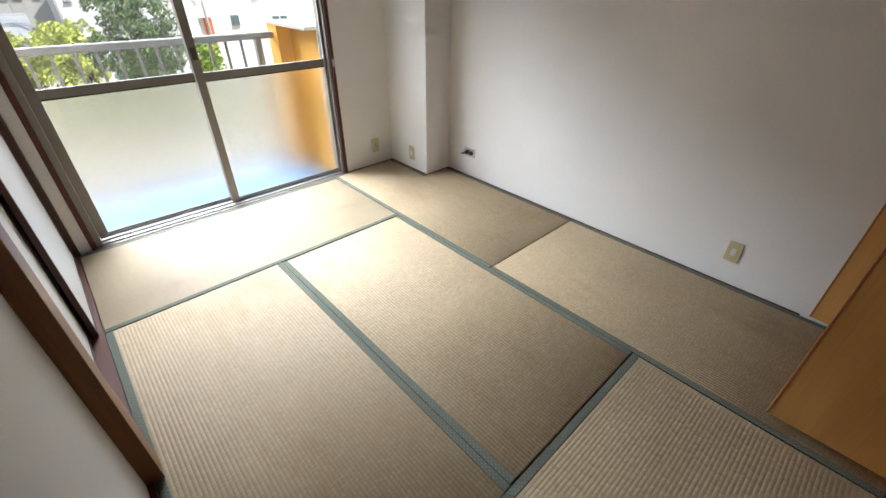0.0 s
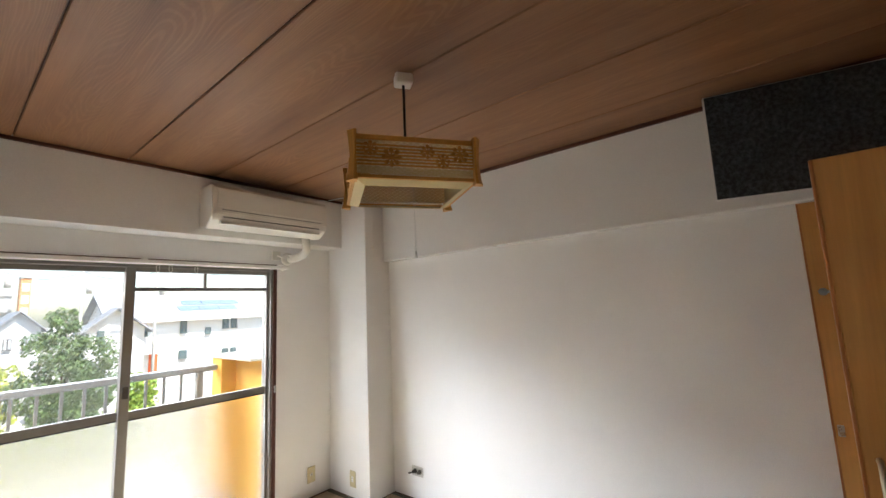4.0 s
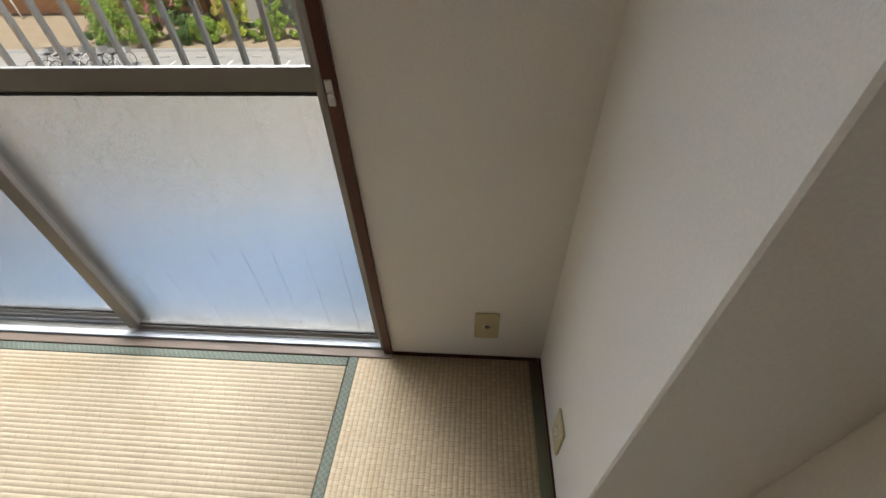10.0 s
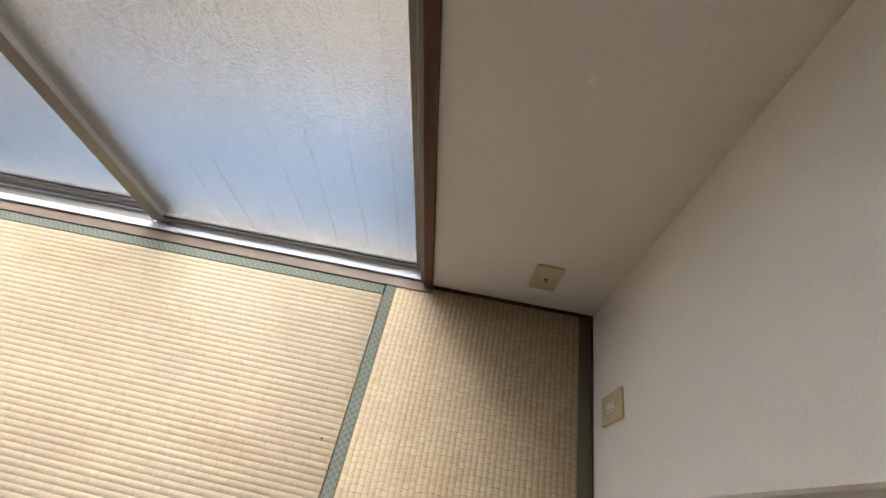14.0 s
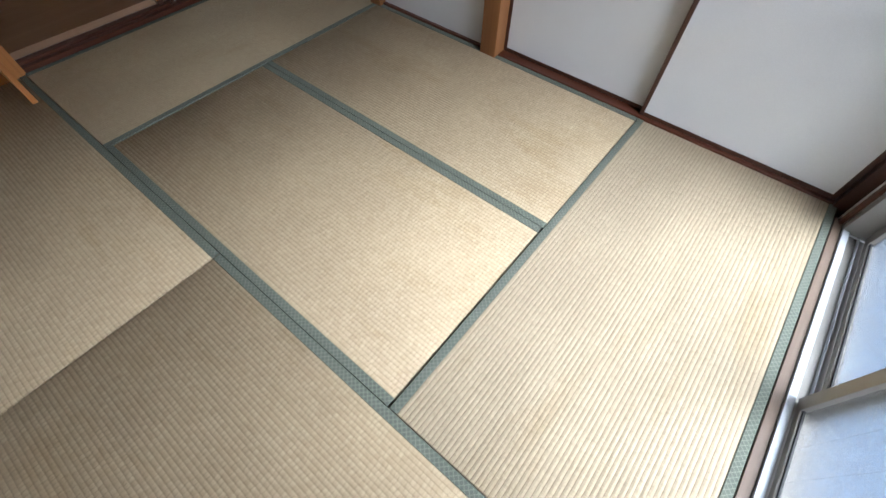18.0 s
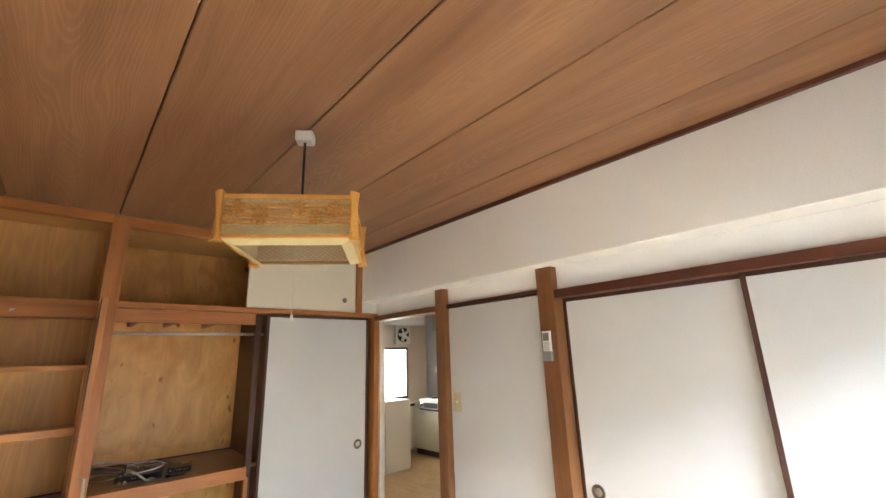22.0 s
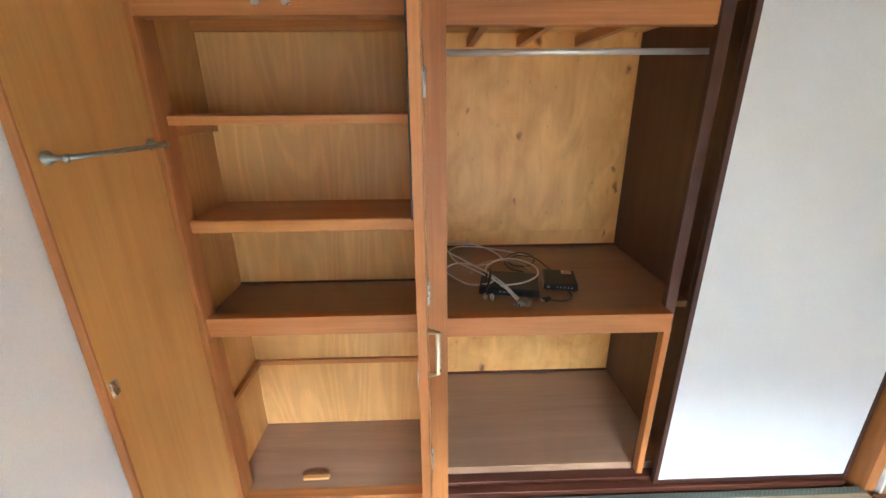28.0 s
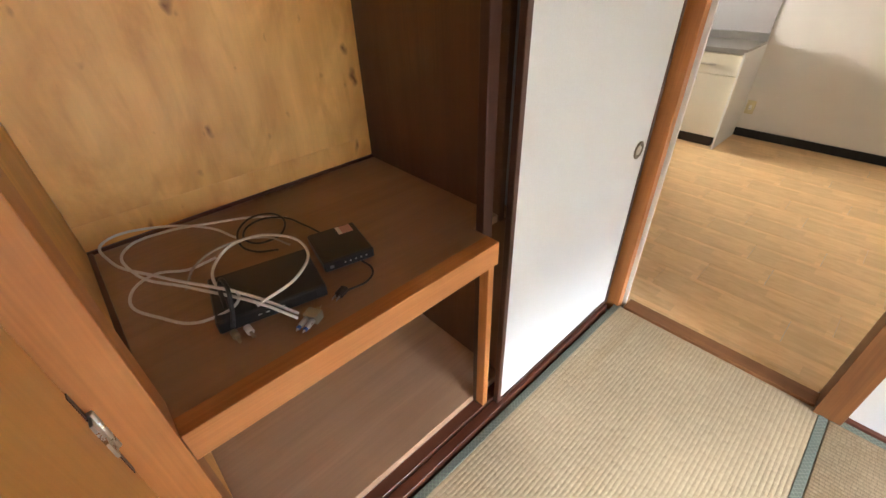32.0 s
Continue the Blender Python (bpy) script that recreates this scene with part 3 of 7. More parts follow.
tagged(bpy.data.objects["edge_border"], "faded brown-green cloth border strip beside the pillar", "border", kind="structure")
tatami(A * 2.5, 0.890, 1.75, A, 90, RUSH_OLD, label="tan tatami mat along the bare white wall")

speck = bar("speck", 1.718, 1.724, 3.068, 3.072, 0.0, 0.0022, RUBBER, bev=0.0005)
tagged(speck, "tiny dark crumb lying on the straw mat", "crumb")

# ---- balcony window ----
sill = bar("window_sill", WX0 - 0.03, WX1 + 0.03, 3.522, YW + 0.005, -0.05, 0.004, SILLW, label="worn grey-brown wooden threshold of the balcony window")
struct(sill, "worn grey-brown wooden threshold of the balcony window", "sill")
wf = thing("window_1", ((WX0 + WX1) / 2, YW, 0), "two-sash aluminium balcony window with clear glass above frosted glass", "window", kind="structure")
casing = [("casing", WX0 - 0.03, WX0, YW - 0.012, YW + 0.02, 0.0, WTOP + 0.01, REDW[2]), ("casing", WX1, WX1 + 0.026, YW - 0.012, YW + 0.02, 0.0, WTOP + 0.01, REDW[2]),
          ("casing", WX0 - 0.03, WX1 + 0.026, YW - 0.012, YW + 0.02, WTOP + 0.01, WTOP + 0.04, REDW[0])]
for nm, *q in casing:
    bar(nm, *q[:6], q[6], wf, "dark reddish brown wooden casing")
for q in ((WX0, WX0 + 0.032, YW + 0.005, YW + 0.13, 0.0, WTOP), (WX1 - 0.013, WX1, YW + 0.005, YW + 0.13, 0.0, WTOP), (WX0 + 0.032, WX1 - 0.013, YW + 0.022, YW + 0.13, WTOP - 0.012, WTOP + 0.01)):
    bar("window_frame", *q, ALU, wf)
bar("track", WX0 + 0.032, WX1 - 0.013, YW + 0.006, YW + 0.03, -0.045, 0.012, ALU_L, wf, "bright aluminium track lip")
bar("track", WX0 + 0.032, WX1 - 0.013, YW + 0.03, YW + 0.13, -0.045, -0.006, ALU, wf)
bar("track_rail", WX0 + 0.032, WX1 - 0.013, YW + 0.066, YW + 0.07, -0.006, 0.008, ALU_L, wf)
for x in (0.3, 0.62, 0.94, 1.26, 1.58, 1.8):
    turned("screw", [(0.0001, -0.0005), (0.0035, -0.0003), (0.003, -0.002)], STEEL, wf, "y", (x, YW + 0.0065, 0.002), seg=10)
MID0, MID1 = 0.861, 0.911


def sash(name, x0, x1, y, transom, rs=0.05):
    s = bar(name, x0, x0 + 0.001, y, y + 0.001, 0.02, 0.021, ALU, wf, "sliding aluminium sash")
    d = 0.03
    bar("stile", x0, x0 + 0.05, y, y + d, 0.012, WTOP - 0.012, ALU, s)
    bar("stile", x1 - rs, x1, y, y + d, 0.012, WTOP - 0.012, ALU, s)
    bar("bottom_rail", x0 + 0.05, x1 - rs, y, y + d, 0.012, 0.034, ALU, s)
    bar("top_rail", x0 + 0.05, x1 - rs, y, y + d, WTOP - 0.040, WTOP - 0.012, ALU, s)
    bar("middle_rail", x0 + 0.05, x1 - rs, y + 0.008, y + 0.024, MID0, MID1, ALU, s)
    if transom:
        bar("glazing_bar", x0 + 0.05, x1 - rs, y + 0.004, y + d - 0.004, 1.628, 1.652, ALU, s)
        bar("glazing_bar", 1.39, 1.408, y + 0.004, y + d - 0.004, 1.652, WTOP - 0.040, ALU, s)
    p = bar("pane", x0 + 0.045, x1 - rs + 0.005, y + 0.013, y + 0.017, MID1 - 0.005, WTOP - 0.035, GLASS if transom else DUSTY, s, "clear glass pane" if transom else "clear glass pane dulled by dust", bev=0)
    p.visible_shadow = False
    p = bar("pane", x0 + 0.045, x1 - rs + 0.005, y + 0.013, y + 0.017, 0.03, MID0 + 0.005, FROST, s, "frosted wired glass pane", bev=0)
    p.visible_shadow = False
    for zz in (0.034, MID0 - 0.006):
        bar("glazing_bead", x0 + 0.05, x1 - rs, y + 0.006, y + 0.012, zz, zz + 0.006, RUBBER, s, "black rubber glazing bead", bev=0)
    return s


outer = sash("outer_sash", WX0 + 0.032, 1.0, YW + 0.082, False)
inner = sash("inner_sash", 0.945, WX1 - 0.014, YW + 0.036, True, 0.02)
for i in range(9):
    x = 1.035 + i * 0.0935 + 0.006 * math.sin(4.0 * i)
    rod("wire", [(x, YW + 0.0484, 0.042), (x + 0.01 * math.cos(3.0 * i), YW + 0.0484, MID0)], 0.00028, DARKM, inner, "thin wire in the frosted glass", 5)
bar("crescent_latch", 0.955, 0.985, YW + 0.02, YW + 0.034, 0.99, 1.06, DARKM, inner, "dark metal crescent latch")
bar("latch", WX1 + 0.006, WX1 + 0.02, YW - 0.018, YW - 0.012, 0.86, 0.91, STEEL, wf, "small metal latch plate")

RAILW = painted("rail_white", (0.84, 0.83, 0.79), 0.4, 250.0, 0.04, 0.0004, 0.05, 0.5)
cr = thing("curtain_rail", (1.0, YW - 0.06, 1.83), "double white curtain rail with end caps above the window", "curtain rail")
for yy in (YW - 0.055, YW - 0.1):
    bar("rail", 0.03, 1.95, yy - 0.014, yy, 1.788, 1.812, RAILW, cr, bev=0.003)
for x in (0.1, 1.0, 1.9):
    bar("bracket", x - 0.012, x + 0.012, YW - 0.115, YW, 1.812, 1.822, RAILW, cr)
for x in (0.15, 1.9):
    turned("end_knob", [(0.001, 0), (0.016, 0.002), (0.018, 0.012), (0.012, 0.02), (0.001, 0.021)], ACW, cr, "x", (x, YW - 0.08, 1.795))
for x in (1.08, 1.15, 1.3):
    rod("hook", [(x, YW - 0.06, 1.79), (x - 0.008, YW - 0.06, 1.775), (x - 0.006, YW - 0.06, 1.75), (x + 0.006, YW - 0.06, 1.742), (x + 0.012, YW - 0.06, 1.76), (x + 0.008, YW - 0.06, 1.785)], 0.002, ACW, cr, "open plastic hook", 6)

# ---- west wall: posts, doorway, sliding doors ----
PAN = -0.02
pa = thing("wall_west", (0, 1.3, 0), "white papered wall panel between brown wooden posts", "wall", kind="structure")
bar("post", -0.10, 0.03, 0.83, 0.915, -0.05, WB_Z, POSTB[2], pa, "brown wooden post")
bar("post", -0.10, 0.032, 1.70, 1.80, -0.05, WB_Z, POSTB[2], pa, "brown wooden post")
bar("post", -0.035, 0.012, -0.22, 0.022, -0.05, 1.86, POSTW[2], pa, "orange-brown wooden corner post")
bar("panel", -0.09, PAN, 0.915, 1.70, -0.05, 1.81, PAPER, pa)
bar("panel", -0.09, PAN, 0.915, 1.70, 1.842, WB_Z, WALL, pa)
bar("rail", -0.09, PAN + 0.02, 0.915, 1.70, 1.812, 1.84, DARKW[1], pa, "dark wooden picture rail")
bar("rail", -0.10, 0.015, 0.024, 0.83, 1.80, 1.84, POSTB[1], pa, "wooden lintel over the kitchen doorway")
bar("panel", -0.09, PAN, 0.0, 0.83, 1.84, WB_Z, WALL, pa)
bar("rail", -0.12, 0.02, 1.80, YW - 0.02, 1.775, 1.82, REDW[1], pa, "grooved wooden head rail of the sliding doors")
bar("panel", -0.12, PAN, 1.80, YW, 1.82, WB_Z, WALL, pa)
bar("threshold", -0.12, 0.0, 1.80, YW - 0.02, -0.05, 0.006, REDW[1], pa, "wooden floor track of the sliding doors")
bar("threshold", -0.09, 0.0, 0.915, 1.70, -0.05, 0.012, REDW[1], pa)
bar("threshold", -0.075, 0.0, 0.046, 0.83, -0.05, 0.010, POSTB[1], pa, "worn wooden doorway threshold")
bar("post", -0.12, 0.012, YW - 0.05, YW, -0.05, WB_Z, DARKW[2], pa, "dark wooden post at the window")
bar("jamb_strip", -0.047, -0.036, -0.22, 0.04, -0.02, 1.86, WHITEP, pa, "cream painted strip on the kitchen side")


def fusuma(name, at, width, height, pull_side, label, group, along, category="sliding door"):
    """Paper sliding door in a thin dark frame, built along local x with its face towards -y, then turned."""
    f = thing(name, at, label, category, group, rz=along)
    d, fr = 0.022, 0.02
    bar("paper_face", fr, width - fr, -d + 0.003, d - 0.025, fr, height - fr, PAPER, f, "white paper face", local=True, bev=0)
    bar("frame_stile", 0, fr, -d, 0, 0, height, DARKW[2], f, "dark lacquered frame", local=True)
    bar("frame_stile", width - fr, width, -d, 0, 0, height, DARKW[2], f, "dark lacquered frame", local=True)
    bar("frame_rail", fr, width - fr, -d, 0, 0, fr, DARKW[0], f, "dark lacquered frame", local=True)
    bar("frame_rail", fr, width - fr, -d, 0, height - fr, height, DARKW[0], f, "dark lacquered frame", local=True)
    if pull_side:
        px = 0.085 if pull_side < 0 else width - 0.085
        bm = bmesh.new()
        lathe(bm, [(0.033, -d + 0.004), (0.035, -d - 0.001), (0.030, -d - 0.0035), (0.023, -d + 0.0), (0.019, -d + 0.0025), (0.001, -d + 0.0028)], 28, "y", (px, 0, 0.83))
        pl = part("door_pull", bm, PULLM, f, "round recessed metal pull", local=True)
        bm = bmesh.new()
        lathe(bm, [(0.019, -d - 0.0), (0.018, -d - 0.0008), (0.001, -d - 0.0006)], 24, "y", (px, 0, 0.83))
        part("cup", bm, CUP, f, "pale cup of the pull", local=True)
    return f


fusuma("sliding_door", (-0.078, 1.80, 0.006), 0.855, 1.77, -1, "white paper sliding door with dark frame and round pull", "paper sliding doors to the next room", 90)
fusuma("sliding_door", (-0.042, 2.63, 0.006), 0.868, 1.77, 0, "white paper sliding door next to the balcony window", "paper sliding doors to the next room", 90)
struct(bar("wall_next_room", -0.24, -0.13, 1.62, YW, -0.2, 2.45, WALL, bev=0), "plain wall closing off behind the sliding doors", "wall")
struct(bar("wall_west_core", -0.13, -0.10, 0.93, 1.70, -0.2, 2.45, WALL, bev=0), "kitchen side of the wall panel", "wall")

# ---- closet on the south side ----
CB, CBE = -0.755, -0.43          # back planes: wide bay, shelf bay
PX0, PX1 = 1.75, 1.838           # centre post
cl = thing("closet", (1.3, 0, 0), "built-in wooden closet with open shelves and a hanging rod", "closet", kind="structure")
bar("centre_post", PX0, PX1, -0.10, 0.0, -0.05, CEIL, POSTW[2], cl, "orange-brown centre post")
bar("side_post", 2.575, W, -0.09, 0.0, -0.05, CEIL, POSTW[2], cl, "wooden side post")
bar("head_board", WB_X, PX0, -0.05, 0.0, 2.318, CEIL, POSTW[0], cl, "worn wooden board under the ceiling")
bar("head_board", PX1, 2.575, -0.05, 0.0, 2.33, CEIL, POSTW[0], cl, "worn wooden board under the ceiling")
bar("middle_rail", PX1, 2.575, -0.06, 0.0, 1.765, 1.862, POSTW[0], cl, "wooden cross rail")
bar("middle_rail", 0.0, PX0, -0.085, 0.0, 1.832, 1.866, POSTW[0], cl, "wooden cross rail with sliding groove")
bar("hanging_rail", 0.90, PX0, -0.13, -0.09, 1.755, 1.835, POSTW[0], cl, "wooden rail above the hanging space")
bar("right_jamb", 0.125, 0.168, -0.07, 0.004, 1.866, CEIL, POSTW[2], cl, "wooden jamb of the upper cupboard")
struct(bar("wall_south_fill", -0.1, 0.125, -0.1, 0.0, 1.868, CEIL, WALL, bev=0), "white wall piece beside the upper cupboard", "wall")
bar("back_board", 0.79, PX0 + 0.03, CB - 0.02, CB, 0.0, 2.4, KNOTPLY, cl, "knotty honey-coloured plywood back")
bar("back_board", 0.124, 0.79, CB - 0.02, CB, 1.85, 2.4, KNOTPLY, cl, "plywood back of the upper cupboard")
bar("side_board", 0.825, 0.85, CB, -0.10, 0.815, 1.83, SIDEW, cl, "partition board with the closet's inner shade in its dark brown")
bar("side_board", 0.77, 0.795, CB, -0.10, 0.0, 0.815, SIDEW, cl, "partition board with the closet's inner shade in its dark brown")
bar("side_board", PX0 + 0.03, PX0 + 0.05, CB, -0.10, 0.0, 2.4, PLY[2], cl, "plywood partition")
bar("side_board", W - 0.012, W - 0.001, CBE, -0.09, 0.0, 2.4, PLY[2], cl, "plywood side")
bar("back_board", PX0 + 0.05, W, CBE - 0.02, CBE, 0.0, 2.4, PLY[2], cl, "striped plywood back")
# wide bay
bar("floor_board", 0.06, PX0 + 0.03, CB, -0.10, 0.03, 0.066, DECK, cl, "brown board floor of the lower space")
bar("track", 0.06, PX0, -0.10, -0.055, -0.05, 0.03, REDW[0], cl, "grooved wooden door track")
bar("track", 0.06, PX0, -0.05, -0.012, -0.05, 0.018, REDW[0], cl, "grooved wooden door track")
bm = bmesh.new()
box(bm, 0.79, PX0 + 0.03, CB, -0.105, 0.815, 0.84, 0)
box(bm, 0.957, PX0 + 0.03, -0.105, -0.052, 0.815, 0.84, 0)
part("shelf_board", bm, DECK, cl, "brown shelf board with a wooden front rail")
bar("back_skirt", 0.85, PX0 + 0.03, CB, CB + 0.003, 0.85, 0.925, KNOTPLY, cl, "low plywood strip along the back", bev=0.001)
bar("shelf_rail", 0.957, PX0, -0.052, -0.006, 0.768, 0.842, POSTW[0], cl, "pale wooden front rail of the shelf")
bar("shelf_bead", 0.85, PX0 + 0.03, CB, CB + 0.012, 0.84, 0.85, REDW[0], cl)
bar("floor_bead", 0.795, PX0 + 0.03, CB, CB + 0.012, 0.066, 0.076, REDW[0], cl)
bar("shelf_bead", PX0 + 0.018, PX0 + 0.03, CB + 0.012, -0.12, 0.84, 0.848, REDW[1], cl)
bar("batten", 0.932, 0.957, -0.075, -0.04, 0.066, 0.768, POSTW[2], cl, "upright batten below the shelf")
bar("jamb_board", 0.908, 0.946, -0.104, -0.075, 0.02, 1.832, DARKW[2], cl, "dark edge of the second sliding door")
for x in (1.12, 1.38, 1.6):
    bar("joist", x, x + 0.03, CB, -0.13, 1.775, 1.815, POSTW[1], cl, "rough joist under the upper cupboard")
bar("upper_floor", 0.12, PX0 + 0.03, CB, -0.06, 1.832, 1.85, PLY[0], cl, "plywood floor of the upper cupboard")
bar("upper_ceiling", 0.12, PX0 + 0.03, CB, -0.05, 2.37, 2.385, PLY[0], cl, "stained plywood top of the upper cupboard")
bar("upper_side", 0.10, 0.124, CB, -0.07, 1.83, 2.385, PLY[1], cl, "plywood side of the upper cupboard")
bar("hanger_rod_socket", 1.772, 1.78, -0.22, -0.18, 1.675, 1.715, STEEL, cl)
rod("hanger_rod", [(0.85, -0.20, 1.695), (1.775, -0.20, 1.695)], 0.010, painted("satin_chrome", (0.7, 0.69, 0.66), 0.3, 200.0, 0.0, 0.001, 0.05, 0.6, 0.5), cl, "chrome hanging rod", 14)
# shelf bay
bar("floor_board", PX1, W - 0.012, CBE, -0.05, 0.012, 0.034, DECK, cl, "brown board floor")
bar("floor_rail", PX1, 2.575, -0.05, -0.005, -0.05, 0.036, POSTW[0], cl, "wooden bottom rail")
bar("shelf_board", PX1, W - 0.012, CBE, -0.06, 0.786, 0.803, DECK, cl, "brown shelf board with a wooden front rail")
bar("shelf_rail", PX1, 2.60, -0.06, -0.02, 0.782, 0.853, POSTW[0], cl, "wooden front rail of the shelf")
bar("shelf_bead", PX1, W - 0.012, CBE, CBE + 0.01, 0.803, 0.811, REDW[0], cl)
bar("shelf_board", PX1, W - 0.012, CBE, -0.07, 1.150, 1.170, SHELFW, cl, "reddish wooden shelf")
bar("shelf_lip", PX1, W - 0.02, -0.07, -0.05, 1.149, 1.191, SHELFW, cl, "rounded front lip of the shelf", bev=0.004)
bar("shelf_board", PX1, W - 0.012, CBE + 0.02, -0.05, 1.486, 1.513, SHELFW, cl, "reddish wooden shelf")
for z in (1.128, 1.458):
    bar("cleat", W - 0.034, W - 0.012, CBE, -0.06, z - 0.01, z + 0.022, SHELFW, cl, "shelf cleat")
bar("cleat", W - 0.034, W - 0.012, CBE, -0.12, 0.385, 0.412, SHELFW, cl, "shelf cleat")
bar("cleat", PX1, W - 0.034, CBE, CBE + 0.018, 0.388, 0.412, SHELFW, cl, "shelf cleat")
bar("cleat", PX1, W - 0.012, CBE, CBE + 0.02, 1.79, 1.838, SHELFW, cl, "shelf cleat")
bar("upper_floor", PX1, W - 0.012, CBE, -0.06, 1.842, 1.858, PLY[0], cl, "plywood floor of the upper cupboard")
bar("upper_ceiling", PX1, W - 0.012, CBE, -0.05, 2.365, 2.385, PLY[0], cl, "plywood top of the upper cupboard")
bar("side_board", PX1 - 0.02, PX1 - 0.002, CBE, -0.10, 0.0, 2.385, PLY[2], cl, "plywood side")
for x in (2.16, 2.24):
    bar("catch", x, x + 0.022, -0.01, 0.004, 1.79, 1.802, STEEL, cl, "small steel ball catch")
struct(bar("wall_south_back", -0.1, W + 0.16, -0.95, CB - 0.03, -0.2, 2.5, CONC, bev=0), "concrete wall behind the closet", "wall")

fusuma("closet_sliding_door", (0.885, -0.048, 0.02), 0.842, 1.808, 1, "white paper closet door with dark frame and round pull", "closet doors", 180)
up = thing("upper_cupboard_door", (0.595, -0.03, 1.868), "cream sliding door of the upper cupboard, pushed to one end", "cupboard door", "closet doors")
bar("panel", 0.172, 1.03, -0.045, -0.025, 1.868, 2.358, CREAM, up)
bar("edge_strip", 1.03, 1.036, -0.047, -0.023, 1.868, 2.358, WHITEP, up, "pale edge strip")
bar("rear_door", 0.2, 1.015, -0.075, -0.055, 1.868, 2.358, CREAM, up, "second cream sliding door behind")
turned("door_pull", [(0.001, -0.0245), (0.018, -0.0245), (0.020, -0.0225), (0.016, -0.021), (0.011, -0.0235), (0.001, -0.0238)], PULLM, up, "y", (0.275, 0, 1.965))

# hinged doors of the shelf bay, standing open
def closet_door(at, turn, width, label, bar_on, flip):
    """Built along local y from the hinge, face towards local -x."""
    d = thing("closet_door", at, label, "cupboard door", "hinged closet doors", rz=turn)
    bar("leaf", 0, 0.022, 0.004, width, 0.035, 1.832, DOORW, d, "honey-coloured plywood leaf", local=True)
    bar("edge_strip", -0.0015, 0.0235, width, width + 0.008, 0.035, 1.832, POSTW[2], d, "solid wood edge", local=True)
    for z in (0.20, 0.91, 1.56) if flip else ():
        bar("hinge", -0.004, 0.0, 0.0, 0.022, z, z + 0.075, STEEL, d, "steel butt hinge", local=True, bev=0)
        rod("hinge_pin", [(-0.004, -0.001, z - 0.003), (-0.004, -0.001, z + 0.078)], 0.0045, STEEL, d, "steel hinge pin", 8, local=True)
        for zz in (z - 0.055, z + 0.078):
            bar("mortise", -0.0016, 0.0004, 0.0035, 0.013, zz, zz + 0.05, DARKW[2], d, "dark empty hinge mortise", local=True, bev=0)
    hx = 0.0235 + 0.026 if not flip else -0.0015 - 0.026
    sx = 0.0235 if not flip else -0.0015
    bm = bmesh.new()
    y = width - 0.03
    tube(bm, [(sx, y, 0.87), (hx, y, 0.875), (hx, y, 0.995), (sx, y, 1.0)], 0.0075, 8)
    part("handle", bm, PALEBRASS, d, "bent brass bar handle", local=True)
    fx = -0.002 if not flip else 0.024
    bar("catch", fx - 0.003, fx + 0.003, width - 0.03, width - 0.008, 0.848, 0.893, STEEL, d, "steel catch plate", local=True)
    if bar_on:
        bm = bmesh.new()
        tube(bm, [(-0.045, 0.02, 1.44), (-0.045, width - 0.03, 1.44)], 0.006, 10)
        hb = part("tie_bar", bm, ZINC, d, "grey steel tie bar", local=True)
        for yy in (0.03, width - 0.035):
            bm = bmesh.new()
            lathe(bm, [(0.016, -0.002), (0.016, -0.006), (0.006, -0.012), (0.006, -0.042), (0.01, -0.047), (0.001, -0.052)], 14, "x", (0, yy, 1.44))
            part("bar_bracket", bm, ZINC, d, "grey steel bracket", local=True)
    return d


closet_door((2.585, 0.006, 0), -3.6, 0.375, "honey-coloured closet door standing open along the wall, with tie bar", True, False)
d2 = closet_door((1.815, 0.006, 0), 0.0, 0.365, "honey-coloured closet door standing open, seen edge on, with brass handle", False, True)
bar("dark_strip", 0.0236, 0.028, 0.335, 0.366, 1.30, 1.828, BLACKP, d2, "narrow black strip on the door edge", local=True, bev=0.0005)


def speckled(name):
    m, n, l, b = mat_base(name, 0.7, 0, 0.2)
    v = coords(n, l, (1, 1, 1), False)
    f = noise_tex(n, l, v, 55.0, 4, 0.6)
    g = noise_tex(n, l, v, 9.0, 3)
    c = mix(n, l, ramp(n, l, f, (0.030, 0.036, 0.043), (0.105, 0.12, 0.135), 0.40, 0.72), ramp(n, l, g, (0.75, 0.75, 0.75), (1.1, 1.1, 1.1)), 1.0)
    l.new(c, b.inputs["Base Color"])
    return m


SLATE = speckled("blue_grey_speckled_sheet")
hatch = thing("upper_hatch_door", (2.575, 0.006, 1.866), "open hatch door, speckled blue-grey inside with white edges", "cupboard door", "hinged closet doors", rz=13.0)
bar("leaf", 0.0, 0.018, 0.0, 0.675, 0.004, 0.50, WHITEP, hatch, "white outer face and edges", local=True)
bar("lining", -0.003, 0.0, 0.006, 0.669, 0.008, 0.496, SLATE, hatch, "speckled blue-grey sheet", local=True, bev=0)
bm = bmesh.new()
tube(bm, [(0.018, 0.62, 0.10), (0.045, 0.62, 0.105), (0.045, 0.62, 0.175), (0.018, 0.62, 0.18)], 0.005, 8)
part("handle", bm, DARKM, hatch, "small dark bar handle", local=True)

